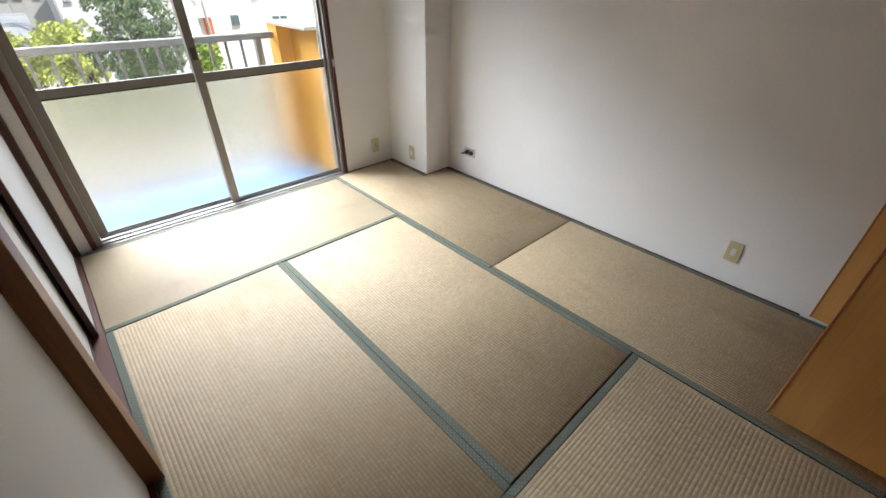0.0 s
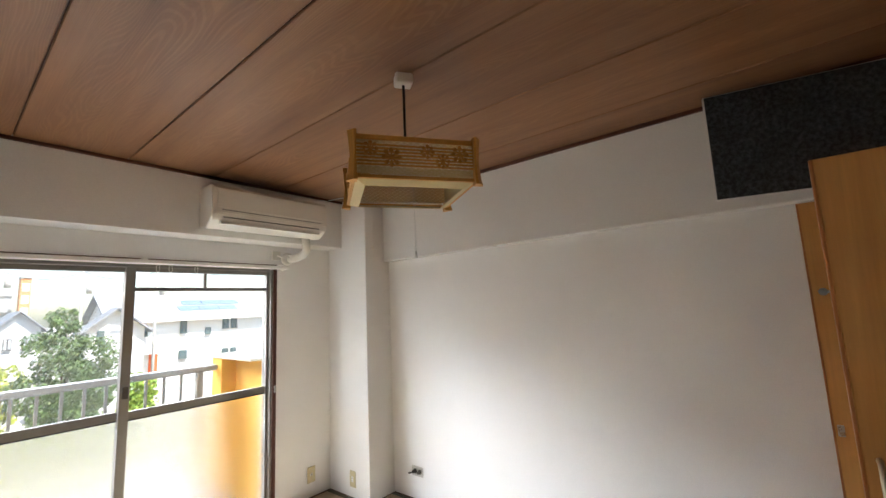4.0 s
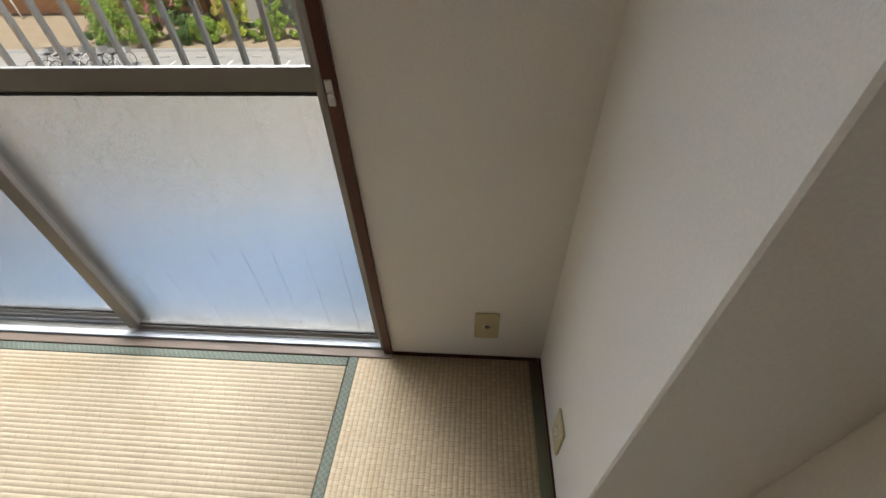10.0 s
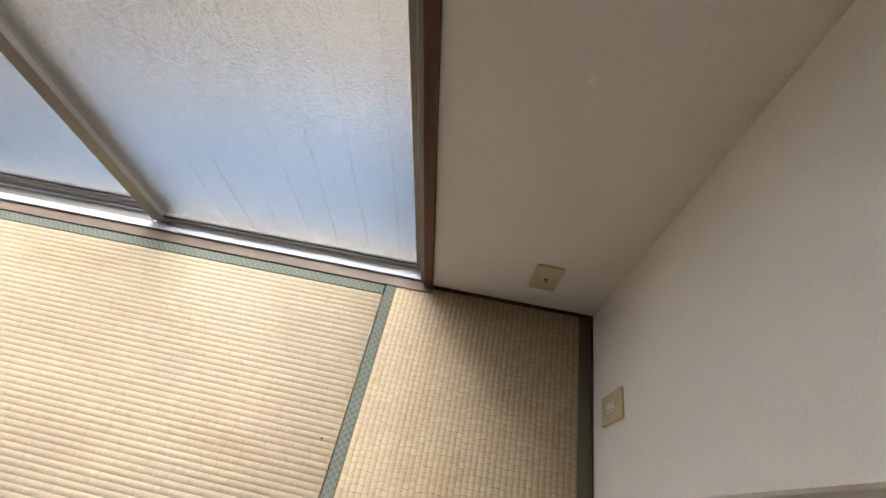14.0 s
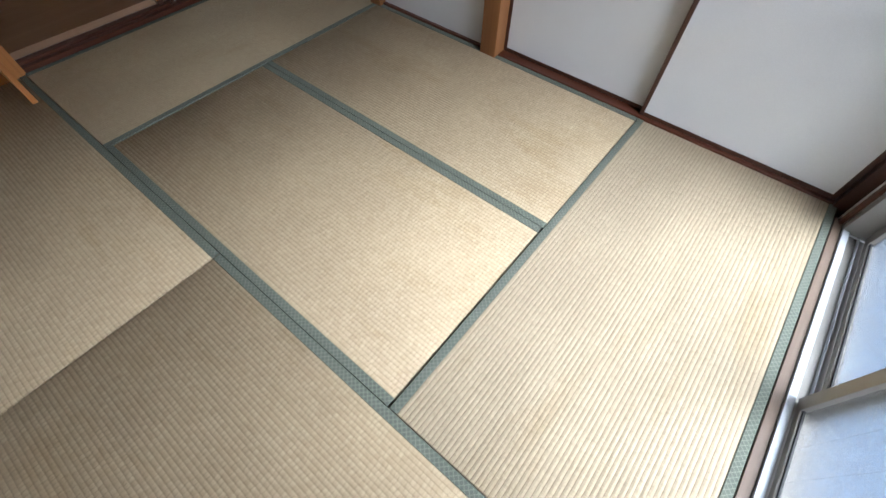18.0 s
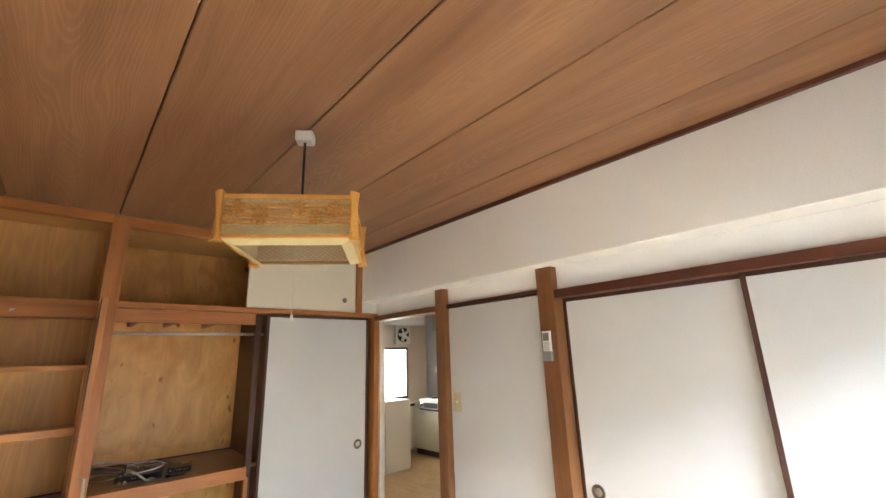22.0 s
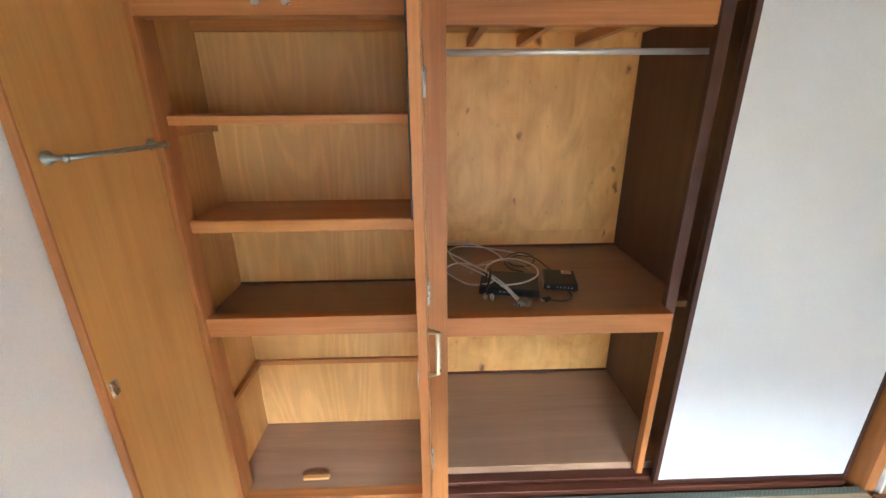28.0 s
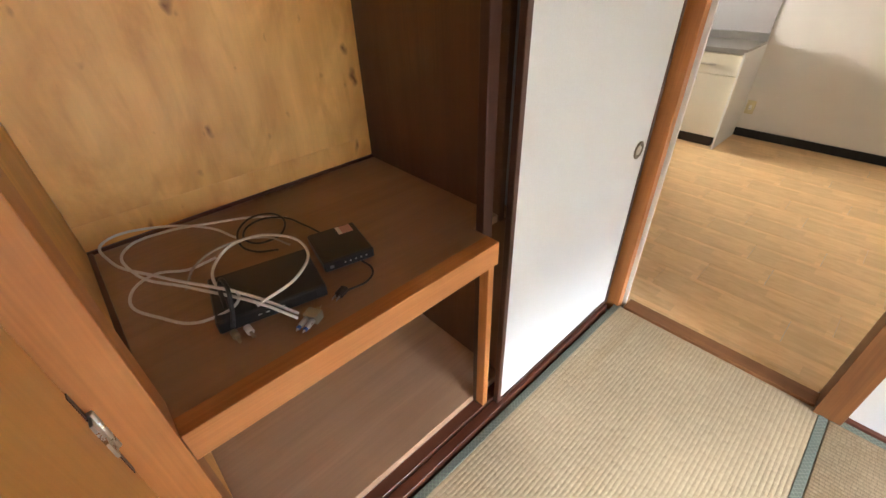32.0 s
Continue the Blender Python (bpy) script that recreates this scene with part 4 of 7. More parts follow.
# ---- things in the closet ----
SH = 0.84
mod = thing("modem", (1.282, -0.275, SH), "flat black modem with small lights and a label", "modem", rz=-12)
bar("case", -0.065, 0.065, -0.075, 0.075, 0.004, 0.034, BLACKP, mod, "black plastic case", local=True, bev=0.004)
bar("sticker", -0.05, -0.01, -0.068, -0.03, 0.034, 0.0346, painted("pink_label", (0.66, 0.40, 0.36), 0.5), mod, "pale pink label", local=True, bev=0)
bar("sticker", -0.02, -0.01, -0.068, -0.03, 0.0346, 0.0349, WHITEP, mod, "white strip of the label", local=True, bev=0)
for k in range(5):
    bar("indicator", -0.045 + 0.014 * k, -0.041 + 0.014 * k, 0.075, 0.0756, 0.017, 0.021, WHITEP, mod, "tiny pale mark", local=True, bev=0)
bar("mark", 0.042, 0.052, 0.075, 0.0756, 0.014, 0.022, STEEL, mod, "small pale mark", local=True, bev=0)
for sx in (-1, 1):
    for sy in (-1, 1):
        bar("foot", sx * 0.05 - 0.006, sx * 0.05 + 0.006, sy * 0.06 - 0.006, sy * 0.06 + 0.006, 0.0, 0.004, RUBBER, mod, local=True, bev=0)
tun = thing("tuner_box", (1.492, -0.248, SH), "black set-top box under coiled white cables", "tuner", rz=-12)
bar("case", -0.115, 0.115, -0.085, 0.085, 0.004, 0.036, BLACKP, tun, "black plastic case", local=True, bev=0.003)
for sx in (-1, 1):
    for sy in (-1, 1):
        bar("foot", sx * 0.085 - 0.007, sx * 0.085 + 0.007, sy * 0.07 - 0.007, sy * 0.07 + 0.007, 0.0, 0.004, RUBBER, tun, local=True, bev=0)
bar("display", -0.09, 0.02, 0.085, 0.0856, 0.012, 0.03, RUBBER, tun, "dark display window", local=True, bev=0)
for k in range(4):
    bar("mark", -0.02 + 0.016 * k, -0.012 + 0.016 * k, 0.0856, 0.0861, 0.02, 0.0225, WHITEP, tun, "tiny pale mark", local=True, bev=0)


def cable(name, way, r, material, label):
    """A soft cable through a few places on the shelf; heights are over the shelf."""
    cu = bpy.data.curves.new(name, "CURVE")
    cu.dimensions, cu.bevel_depth, cu.bevel_resolution, cu.resolution_u = "3D", r, 2, 8
    sp = cu.splines.new("BEZIER")
    sp.bezier_points.add(len(way) - 1)
    for bp, p in zip(sp.bezier_points, way):
        bp.co = (p[0], p[1], SH + max(r, p[2]))
        bp.handle_left_type = bp.handle_right_type = "AUTO"
    tmp = bpy.data.objects.new(name, cu)
    scene.collection.objects.link(tmp)
    me = bpy.data.meshes.new_from_object(tmp.evaluated_get(bpy.context.evaluated_depsgraph_get()))
    bpy.data.objects.remove(tmp)
    me.materials.clear()
    me.materials.append(material)
    for pgn in me.polygons:
        pgn.use_smooth = True
    return tagged(new(name, me), label, "cable")


cable("coaxial_cable", [(1.486, -0.112, 0.013), (1.53, -0.165, 0.046), (1.62, -0.33, 0.045), (1.705, -0.52, 0.03), (1.69, -0.66, 0.03), (1.60, -0.66, 0.035), (1.48, -0.62, 0.03), (1.38, -0.585, 0.02), (1.31, -0.53, 0.01)], 0.0034, CABLEW, "stiff white aerial cable arching over the black box")
cable("coaxial_cable", [(1.478, -0.124, 0.013), (1.54, -0.20, 0.055), (1.66, -0.38, 0.07), (1.735, -0.56, 0.06), (1.72, -0.70, 0.05), (1.62, -0.70, 0.04), (1.50, -0.62, 0.02), (1.46, -0.54, 0.006)], 0.0034, CABLEW, "white aerial cable lying in a wide loop")
cable("coaxial_cable", [(1.54, -0.17, 0.046), (1.43, -0.20, 0.05), (1.37, -0.28, 0.055), (1.40, -0.38, 0.06), (1.48, -0.42, 0.06), (1.55, -0.38, 0.055), (1.58, -0.30, 0.05), (1.56, -0.22, 0.046), (1.62, -0.22, 0.03), (1.70, -0.33, 0.01), (1.735, -0.46, 0.004), (1.68, -0.52, 0.004), (1.60, -0.47, 0.01), (1.54, -0.44, 0.03)], 0.0034, CABLEW, "coiled white aerial cable on top of the box")
cable("coaxial_cable", [(1.63, -0.40, 0.004), (1.585, -0.46, 0.02), (1.50, -0.48, 0.03), (1.41, -0.44, 0.03), (1.38, -0.36, 0.03)], 0.003, painted("grey_cable", (0.42, 0.40, 0.36), 0.5), "short grey cable behind the box")
cable("black_cable", [(1.285, -0.335, 0.02), (1.30, -0.44, 0.02), (1.33, -0.53, 0.02), (1.39, -0.56, 0.02), (1.44, -0.53, 0.015), (1.44, -0.47, 0.012), (1.40, -0.45, 0.01), (1.35, -0.47, 0.012), (1.33, -0.52, 0.025), (1.37, -0.57, 0.03), (1.43, -0.56, 0.025), (1.465, -0.50, 0.01), (1.45, -0.44, 0.004), (1.40, -0.40, 0.004)], 0.003, BLACKP, "coiled black power lead behind the modem")
cable("black_cable", [(1.275, -0.185, 0.014), (1.27, -0.15, 0.006), (1.30, -0.122, 0.004), (1.358, -0.122, 0.006)], 0.0028, BLACKP, "short black lead from the modem")
cable("black_cable", [(1.59, -0.215, 0.044), (1.575, -0.265, 0.075), (1.57, -0.245, 0.085), (1.585, -0.19, 0.045), (1.597, -0.175, 0.02)], 0.0045, BLACKP, "thick black lead lying over the box")
pl = thing("cable_plug", (1.458, -0.098, SH), "metal aerial splitter at the ends of two cables", "plug", rz=118)
bar("splitter", -0.017, 0.017, -0.013, 0.013, 0.0, 0.022, metal("dull_nickel", (0.42, 0.42, 0.36), 0.45), pl, local=True)
for xx in (-0.008, 0.008):
    bm = bmesh.new()
    lathe(bm, [(0.001, -0.013), (0.006, -0.013), (0.006, -0.034), (0.0036, -0.036), (0.001, -0.05)], 12, "y", (xx, 0, 0.012))
    part("connector", bm, STEEL, pl, "screw connector", local=True)
for xx in (-0.008, 0.008):
    bm = bmesh.new()
    lathe(bm, [(0.001, -0.037), (0.0047, -0.037), (0.0047, -0.043), (0.001, -0.043)], 12, "y", (xx, 0, 0.012))
    part("collar", bm, BLUEP, pl, "blue ring on the cable end", local=True)
bm = bmesh.new()
lathe(bm, [(0.001, 0.012), (0.005, 0.012), (0.005, 0.022), (0.002, 0.024), (0.001, 0.032)], 12, "y", (0, 0, 0.012))
part("connector", bm, BRASS, pl, "brass connector", local=True)
for xy, mt in (((1.60, -0.163), BRASS), ((1.574, -0.157), WHITEP)):
    pg = thing("small_plug", (xy[0], xy[1], SH), "tiny plug with a pale collar and brass tip", "plug", "small plugs")
    rod("collar", [(xy[0], xy[1] - 0.012, SH + 0.008), (xy[0], xy[1] + 0.008, SH + 0.008)], 0.008, mt, pg, "", 10)
    rod("tip", [(xy[0], xy[1] + 0.008, SH + 0.008), (xy[0], xy[1] + 0.024, SH + 0.006)], 0.0035, BRASS, pg, "", 8)
ad = thing("power_adapter", (1.372, -0.125, SH), "small black plug beside the modem", "adapter", rz=25)
bar("case", -0.016, 0.016, -0.01, 0.01, 0.0, 0.016, BLACKP, ad, local=True, bev=0.004)
bar("prong", 0.016, 0.03, -0.006, -0.005, 0.006, 0.012, STEEL, ad, local=True, bev=0)
bar("prong", 0.016, 0.03, 0.005, 0.006, 0.006, 0.012, STEEL, ad, local=True, bev=0)
chip = bar("wood_chip", 2.25, 2.36, -0.10, -0.075, 0.045, 0.056, PLY[0], bev=0.004)
tagged(chip, "small pale wooden offcut on the closet floor", "offcut")

# ---- wall plates ----
def plate(name, at, face, w, h, kind_, label, category):
    """A wall plate built facing local -y, then turned to face the room."""
    p = thing(name, at, label, category, rz={"N": 0, "E": -90, "W": 90, "PW": -90}[face])
    bar("cover", -w / 2, w / 2, -0.007, 0.0, -h / 2, h / 2, IVORY, p, "ivory plastic cover", local=True, bev=0.004)
    if kind_ == "tv":
        bar("insert", -0.0125, 0.0125, -0.0085, -0.007, -0.009, 0.009, WHITEP, p, "white insert", local=True, bev=0.0005)
        bm = bmesh.new()
        lathe(bm, [(0.001, -0.0084), (0.0075, -0.0084), (0.0075, -0.0096), (0.001, -0.0096)], 16, "y", (0, 0, 0))
        part("jack_ring", bm, RUBBER, p, "dark ring round the jack", local=True)
        bm = bmesh.new()
        lathe(bm, [(0.001, -0.008), (0.0052, -0.008), (0.0052, -0.013), (0.001, -0.013)], 14, "y", (0, 0, 0))
        part("jack", bm, BRASS, p, "brass aerial jack", local=True)
    if kind_ == "double":
        bar("insert", -0.0115, 0.0115, -0.009, -0.007, -0.021, 0.021, WHITEP, p, "white socket insert", local=True, bev=0.0008)
        for zz in (-0.011, 0.011):
            for xx in (-0.0062, 0.0062):
                bar("slot", xx - 0.001, xx + 0.001, -0.0094, -0.009, zz - 0.0035, zz + 0.0035, RUBBER, p, "socket slot", local=True, bev=0)
    if kind_ == "switch":
        bar("rocker", -0.01, 0.01, -0.011, -0.007, -0.007, 0.007, WHITEP, p, "white switch button", local=True, bev=0.001)
    return p


plate("tv_socket", (2.209, YW, 0.170), "N", 0.072, 0.12, "tv", "ivory aerial socket plate near the floor", "socket")
plate("wall_socket", (PILX, 3.252, 0.14), "PW", 0.07, 0.12, "double", "ivory double power socket on the pillar", "socket")
plate("wall_socket", (W, 0.80, 0.20), "PW", 0.07, 0.12, "double", "ivory double power socket low on the bare wall", "socket")
plate("light_switch", (PAN, 0.975, 1.20), "W", 0.07, 0.12, "switch", "ivory light switch plate on the white panel", "switch")
gas = thing("gas_socket", (W, 2.80, 0.205), "square metal gas outlet with two dark taps", "gas outlet", rz=-90)
bar("cover", -0.058, 0.058, -0.006, 0.0, -0.036, 0.036, metal("pale_metal", (0.62, 0.6, 0.55), 0.4), gas, "pale metal cover", local=True, bev=0.002)
for xx, rr in ((-0.022, 0.019), (0.026, 0.017)):
    bm = bmesh.new()
    lathe(bm, [(rr, -0.005), (rr, -0.010), (rr * 0.75, -0.013), (rr * 0.6, -0.03), (0.001, -0.031)], 18, "y", (xx, 0, 0.0))
    part("tap", bm, DARKM, gas, "dark gas tap", local=True)
bm = bmesh.new()
tube(bm, [(-0.022, -0.03, 0), (-0.03, -0.05, -0.002), (-0.045, -0.055, -0.004)], 0.006, 8)
part("lever", bm, DARKM, gas, "tap lever", local=True)

rem = thing("remote_control", (0.032, 1.745, 1.448), "pale air conditioner remote in a wall holder on the post", "remote control", rz=90)
bar("holder", -0.028, 0.028, -0.026, 0.0, 0.0, 0.05, painted("grey_plastic", (0.3, 0.3, 0.3), 0.4), rem, "grey wall holder", local=True, bev=0.003)
bar("body", -0.025, 0.025, -0.022, -0.004, 0.008, 0.155, WHITEP, rem, "white remote body", local=True, bev=0.004)
bar("screen", -0.018, 0.018, -0.0226, -0.022, 0.105, 0.145, painted("lcd_grey", (0.20, 0.22, 0.19), 0.3), rem, "grey display", local=True, bev=0)
for r_ in range(4):
    for c_ in range(3):
        bar("button", -0.016 + 0.012 * c_, -0.008 + 0.012 * c_, -0.0235, -0.022, 0.055 + 0.011 * r_, 0.062 + 0.011 * r_, painted("button_grey", (0.5, 0.5, 0.49), 0.5) if (r_, c_) == (0, 0) else bpy.data.materials["button_grey"], rem, local=True, bev=0.0008)

# ---- air conditioner ----
ac = thing("air_conditioner", (1.66, NB_Y, 2.02), "cream wall-mounted air conditioner over the window", "air conditioner")
AX0, AX1, AZ0, AZ1, AD = 1.26, 2.10, 2.012, 2.285, 0.20
def ac_shell(x0, x1):
    bm = bmesh.new()
    prof = [(0.0, AZ0 + 0.015), (-0.10, AZ0), (-AD + 0.02, AZ0 + 0.045), (-AD, AZ0 + 0.085), (-AD, AZ1 - 0.03), (-AD + 0.02, AZ1 - 0.005), (-AD + 0.04, AZ1), (0.0, AZ1)]
    a = [bm.verts.new((x0, NB_Y + y, z)) for y, z in prof]
    b = [bm.verts.new((x1, NB_Y + y, z)) for y, z in prof]
    bm.faces.new(a)
    bm.faces.new(b[::-1])
    for i in range(len(prof)):
        j = (i + 1) % len(prof)
        bm.faces.new((a[i], b[i], b[j], a[j]))
    bmesh.ops.bevel(bm, geom=bm.edges[:], offset=0.006, segments=2, affect="EDGES")
    return bm
part("body", ac_shell(AX0, AX1), ACW, ac)
bar("front_panel", AX0 + 0.03, AX1 - 0.03, NB_Y - AD - 0.006, NB_Y - AD + 0.002, AZ0 + 0.12, AZ1 - 0.03, ACW, ac, "flat front panel")
bar("slot", AX0 + 0.06, AX1 - 0.05, NB_Y - AD - 0.0015, NB_Y - AD + 0.003, AZ0 + 0.106, AZ0 + 0.110, DARKM, ac, "dark air gap")
bm = bmesh.new()
tube(bm, [(AX0 + 0.07, NB_Y - AD + 0.006, AZ0 + 0.062), (AX1 - 0.07, NB_Y - AD + 0.006, AZ0 + 0.062)], 0.0035, 8)
part("louvre", bm, DARKM, ac, "dark outlet slot of the flap")
bar("flap", AX0 + 0.06, AX1 - 0.06, NB_Y - AD + 0.012, NB_Y - AD + 0.05, AZ0 + 0.02, AZ0 + 0.034, ACW, ac)
rod("drain_cover", [(2.02, NB_Y - 0.03, AZ0 + 0.02), (2.03, NB_Y - 0.03, 1.93), (2.03, NB_Y + 0.02, 1.90), (2.02, NB_Y + 0.10, 1.885), (2.0, YW - 0.002, 1.88)], 0.032, ACW, ac, "cream wrapped pipe going into the wall", 14)
turned("pipe_collar", [(0.001, -0.03), (0.042, -0.03), (0.05, -0.005), (0.05, 0.0), (0.001, 0.0)], ACW, ac, "y", (1.99, YW, 1.88))
bar("socket", 1.86, 1.93, YW - 0.012, YW, 1.865, 1.935, ACW, ac, "cream power socket")
rod("power_lead", [(1.90, YW - 0.014, 1.90), (1.94, YW - 0.05, 1.885), (2.0, YW - 0.06, 1.895)], 0.005, ACW, ac, "", 7)
rod("cable", [(AX1 - 0.05, NB_Y - 0.1, AZ1 + 0.004), (AX1 + 0.02, NB_Y - 0.03, 2.352), (AX1 + 0.14, NB_Y - 0.008, 2.368), (2.28, 3.24, 2.376), (2.36, 3.10, 2.375), (2.365, 2.94, 2.374)], 0.004, CABLEW, ac, "thin white mains cable along the ceiling", 7)
jb = thing("ceiling_socket", (2.361, 2.915, CEIL), "small cream ceiling socket with a hanging cord", "socket")
bar("body", 2.335, 2.388, 2.885, 2.945, CEIL - 0.022, CEIL, ACW, jb, bev=0.005)
rod("cord", [(2.42, 3.0, CEIL - 0.03), (2.425, 3.0, 1.96)], 0.0012, CABLEW, jb, "thin hanging cord", 5)
rod("cord", [(2.388, 2.92, CEIL - 0.012), (2.41, 2.97, CEIL - 0.006), (2.42, 3.0, CEIL - 0.03)], 0.0016, CABLEW, jb, "thin hanging cord", 5)
turned("cord_knob", [(0.001, 1.925), (0.006, 1.928), (0.0055, 1.95), (0.002, 1.962), (0.001, 1.963)], ACW, jb, "z", (2.425, 3.0, 0.0), seg=10)

# ---- hanging lamp ----
LAMPW = wood("lamp_wood", (0.56, 0.27, 0.05), (0.72, 0.38, 0.085), 2, 0.4)
FLOWERW = wood("flower_wood", (0.48, 0.22, 0.04), (0.62, 0.31, 0.065), 2, 0.45)
LAMPC = painted("lamp_cream", (0.64, 0.53, 0.28), 0.45, 200.0, 0.05)


def shade_sheet(name):
    """Thin amber film with pale crossing threads, lit through from behind."""
    m, n, l, b = mat_base(name, 0.5)
    sep = n.new("ShaderNodeSeparateXYZ")
    l.new(coords(n, l, (1, 1, 1), False), sep.inputs[0])
    u = node_math(n, l, "MULTIPLY", node_math(n, l, "ADD", sep.outputs["X"], sep.outputs["Y"]), 260.0)
    w = node_math(n, l, "MULTIPLY", sep.outputs["Z"], 420.0)
    net = node_math(n, l, "MAXIMUM", node_math(n, l, "SINE", node_math(n, l, "ADD", u, w)), node_math(n, l, "SINE", node_math(n, l, "SUBTRACT", u, w)))
    mask = smooth(n, l, net, 0.90, 0.97)

    def blend(a, c, fac):
        x = n.new("ShaderNodeMixShader")
        if isinstance(fac, float):
            x.inputs[0].default_value = fac
        else:
            l.new(fac, x.inputs[0])
        l.new(a, x.inputs[1])
        l.new(c, x.inputs[2])
        return x.outputs[0]

    def lobe(kind_, col):
        q = n.new(kind_)
        q.inputs["Color"].default_value = (*col, 1)
        return q.outputs[0]

    film = blend(lobe("ShaderNodeBsdfTransparent", (0.80, 0.66, 0.46)), lobe("ShaderNodeBsdfTranslucent", (0.92, 0.81, 0.60)), 0.70)
    thread = blend(lobe("ShaderNodeBsdfDiffuse", (0.88, 0.85, 0.76)), lobe("ShaderNodeBsdfTranslucent", (0.92, 0.88, 0.76)), 0.55)
    film = blend(film, lobe("ShaderNodeBsdfDiffuse", (0.80, 0.66, 0.40)), 0.22)
    l.new(blend(film, thread, mask), n["Material Output"].inputs["Surface"])
    n.remove(b)
    return m


SHEET = shade_sheet("shade_sheet")
lamp = thing("pendant_lamp", (1.343, 1.569, 1.887), "oblong slatted wooden pendant lamp with carved flowers", "pendant lamp", rz=-35.1)
HX, HY, HZ = 0.211, 0.19, 0.142
for sx in (-1, 1):
    for sy in (-1, 1):
        bm = bmesh.new()
        prof = [(-0.012, 0.030), (0.01, 0.024), (HZ * 0.5, 0.017), (HZ - 0.01, 0.021), (HZ + 0.02, 0.025)]
        prev = None
        for z, q in prof:
            ring = [bm.verts.new((sx * (HX + dx * q), sy * (HY + dy * q), z)) for dx, dy in ((-0.2, -0.2), (1, -0.2), (1, 0.2), (0.2, 1), (-0.2, 1))]
            if prev:
                for k in range(5):
                    bm.faces.new((prev[k], prev[(k + 1) % 5], ring[(k + 1) % 5], ring[k]))
            else:
                bm.faces.new(ring)
            prev = ring
        bm.faces.new(prev[::-1])
        part("corner_post", bm, LAMPW, lamp, "honey wooden flared corner post", local=True)
for side in range(4):
    hx, hy = (HX, HY) if side % 2 == 0 else (HY, HX)
    turn = Matrix.Rotation(radians(90 * side), 4, "Z")

    def lamp_part(name, material, boxes, label="", bev=0.001):
        bm = bmesh.new()
        for q in boxes:
            box(bm, *q, bev)
        bmesh.ops.transform(bm, matrix=turn, verts=bm.verts[:])
        return part(name, bm, material, lamp, label, local=True)

    lamp_part("shade_panel", SHEET if side % 2 == 0 else LAMPC, [(-hx + 0.004, hx - 0.004, hy - 0.004, hy - 0.0025, 0.02, HZ)], "cream translucent sheet", 0)
    lamp_part("top_rail", LAMPW, [(-hx + 0.004, hx - 0.004, hy - 0.006, hy + 0.006, HZ - 0.004, HZ + 0.012)], "honey wooden top rail")
    lamp_part("bottom_rail", LAMPW, [(-hx + 0.004, hx - 0.004, hy - 0.002, hy + 0.01, 0.0, 0.012)])
    q = 0.036
    bm = bmesh.new()
    vs = [bm.verts.new(p) for p in ((-hx, hy - 0.002, 0.0), (hx, hy - 0.002, 0.0), (hx - q, hy - q, -0.014), (-hx + q, hy - q, -0.014), (-hx, hy - 0.002, 0.004), (hx, hy - 0.002, 0.004), (hx - q, hy - q, -0.010), (-hx + q, hy - q, -0.010))]
    for f in ((0, 1, 2, 3), (4, 7, 6, 5), (0, 4, 5, 1), (1, 5, 6, 2), (2, 6, 7, 3), (3, 7, 4, 0)):
        bm.faces.new([vs[i] for i in f])
    bmesh.ops.transform(bm, matrix=turn, verts=bm.verts[:])
    part("bottom_rim", bm, LAMPC, lamp, "mitred cream rim under the shade", local=True)
    for k in range(7):
        z = 0.047 + k * 0.0116
        lamp_part("slat", LAMPW, [(-hx + 0.004, hx - 0.004, hy - 0.0005, hy + 0.006, z, z + 0.0058)])
    rib = lamp_part("ribbing", LAMPC, [(-hx + 0.012 + 0.0048 * k, -hx + 0.0148 + 0.0048 * k, hy - 0.0015, hy + 0.003, 0.013, 0.042) for k in range(int((2 * hx - 0.026) / 0.0048))], "fine ribbed cream band")
    tagged(rib, "fine ribbed cream band", kind="stuff")
    for fx, fz, R in ((-0.74, 0.098, 0.031), (-0.44, 0.070, 0.026), (-0.18, 0.102, 0.025), (0.42, 0.076, 0.033), (0.76, 0.104, 0.026)):
        bm = bmesh.new()
        for p in range(8):
            a = math.pi * p / 4
            lathe(bm, [(0.001, 0), (0.25 * R, 0.001), (0.25 * R, 0.005), (0.001, 0.007)], 8, "y", (fx * hx + R * 0.8 * math.cos(a), hy + 0.006, fz + R * 0.8 * math.sin(a)))
            tube(bm, [(fx * hx, hy + 0.008, fz), (fx * hx + R * 0.75 * math.cos(a), hy + 0.008, fz + R * 0.75 * math.sin(a))], 0.09 * R, 5)
        lathe(bm, [(0.001, 0), (0.2 * R, 0.0), (0.2 * R, 0.009), (0.001, 0.010)], 10, "y", (fx * hx, hy + 0.002, fz))
        bmesh.ops.transform(bm, matrix=turn, verts=bm.verts[:])
        part("flower", bm, FLOWERW, lamp, "carved wooden flower", local=True)
bm = bmesh.new()
box(bm, -HX + 0.006, HX - 0.006, -0.01, 0.01, HZ - 0.006, HZ + 0.002, 0.001)
part("hanger_bar", bm, WHITEP, lamp, "white cross bar", local=True)
bm = bmesh.new()
ring = [(0.128 * math.cos(2 * math.pi * k / 36), 0.128 * math.sin(2 * math.pi * k / 36), 0.092) for k in range(37)]
tube(bm, ring, 0.0145, 12, False)
TUBEW = painted("tube_white", (0.85, 0.85, 0.82), 0.3, 100, 0)
part("fluorescent_ring", bm, TUBEW, lamp, "white unlit ring tube", local=True)
bm = bmesh.new()
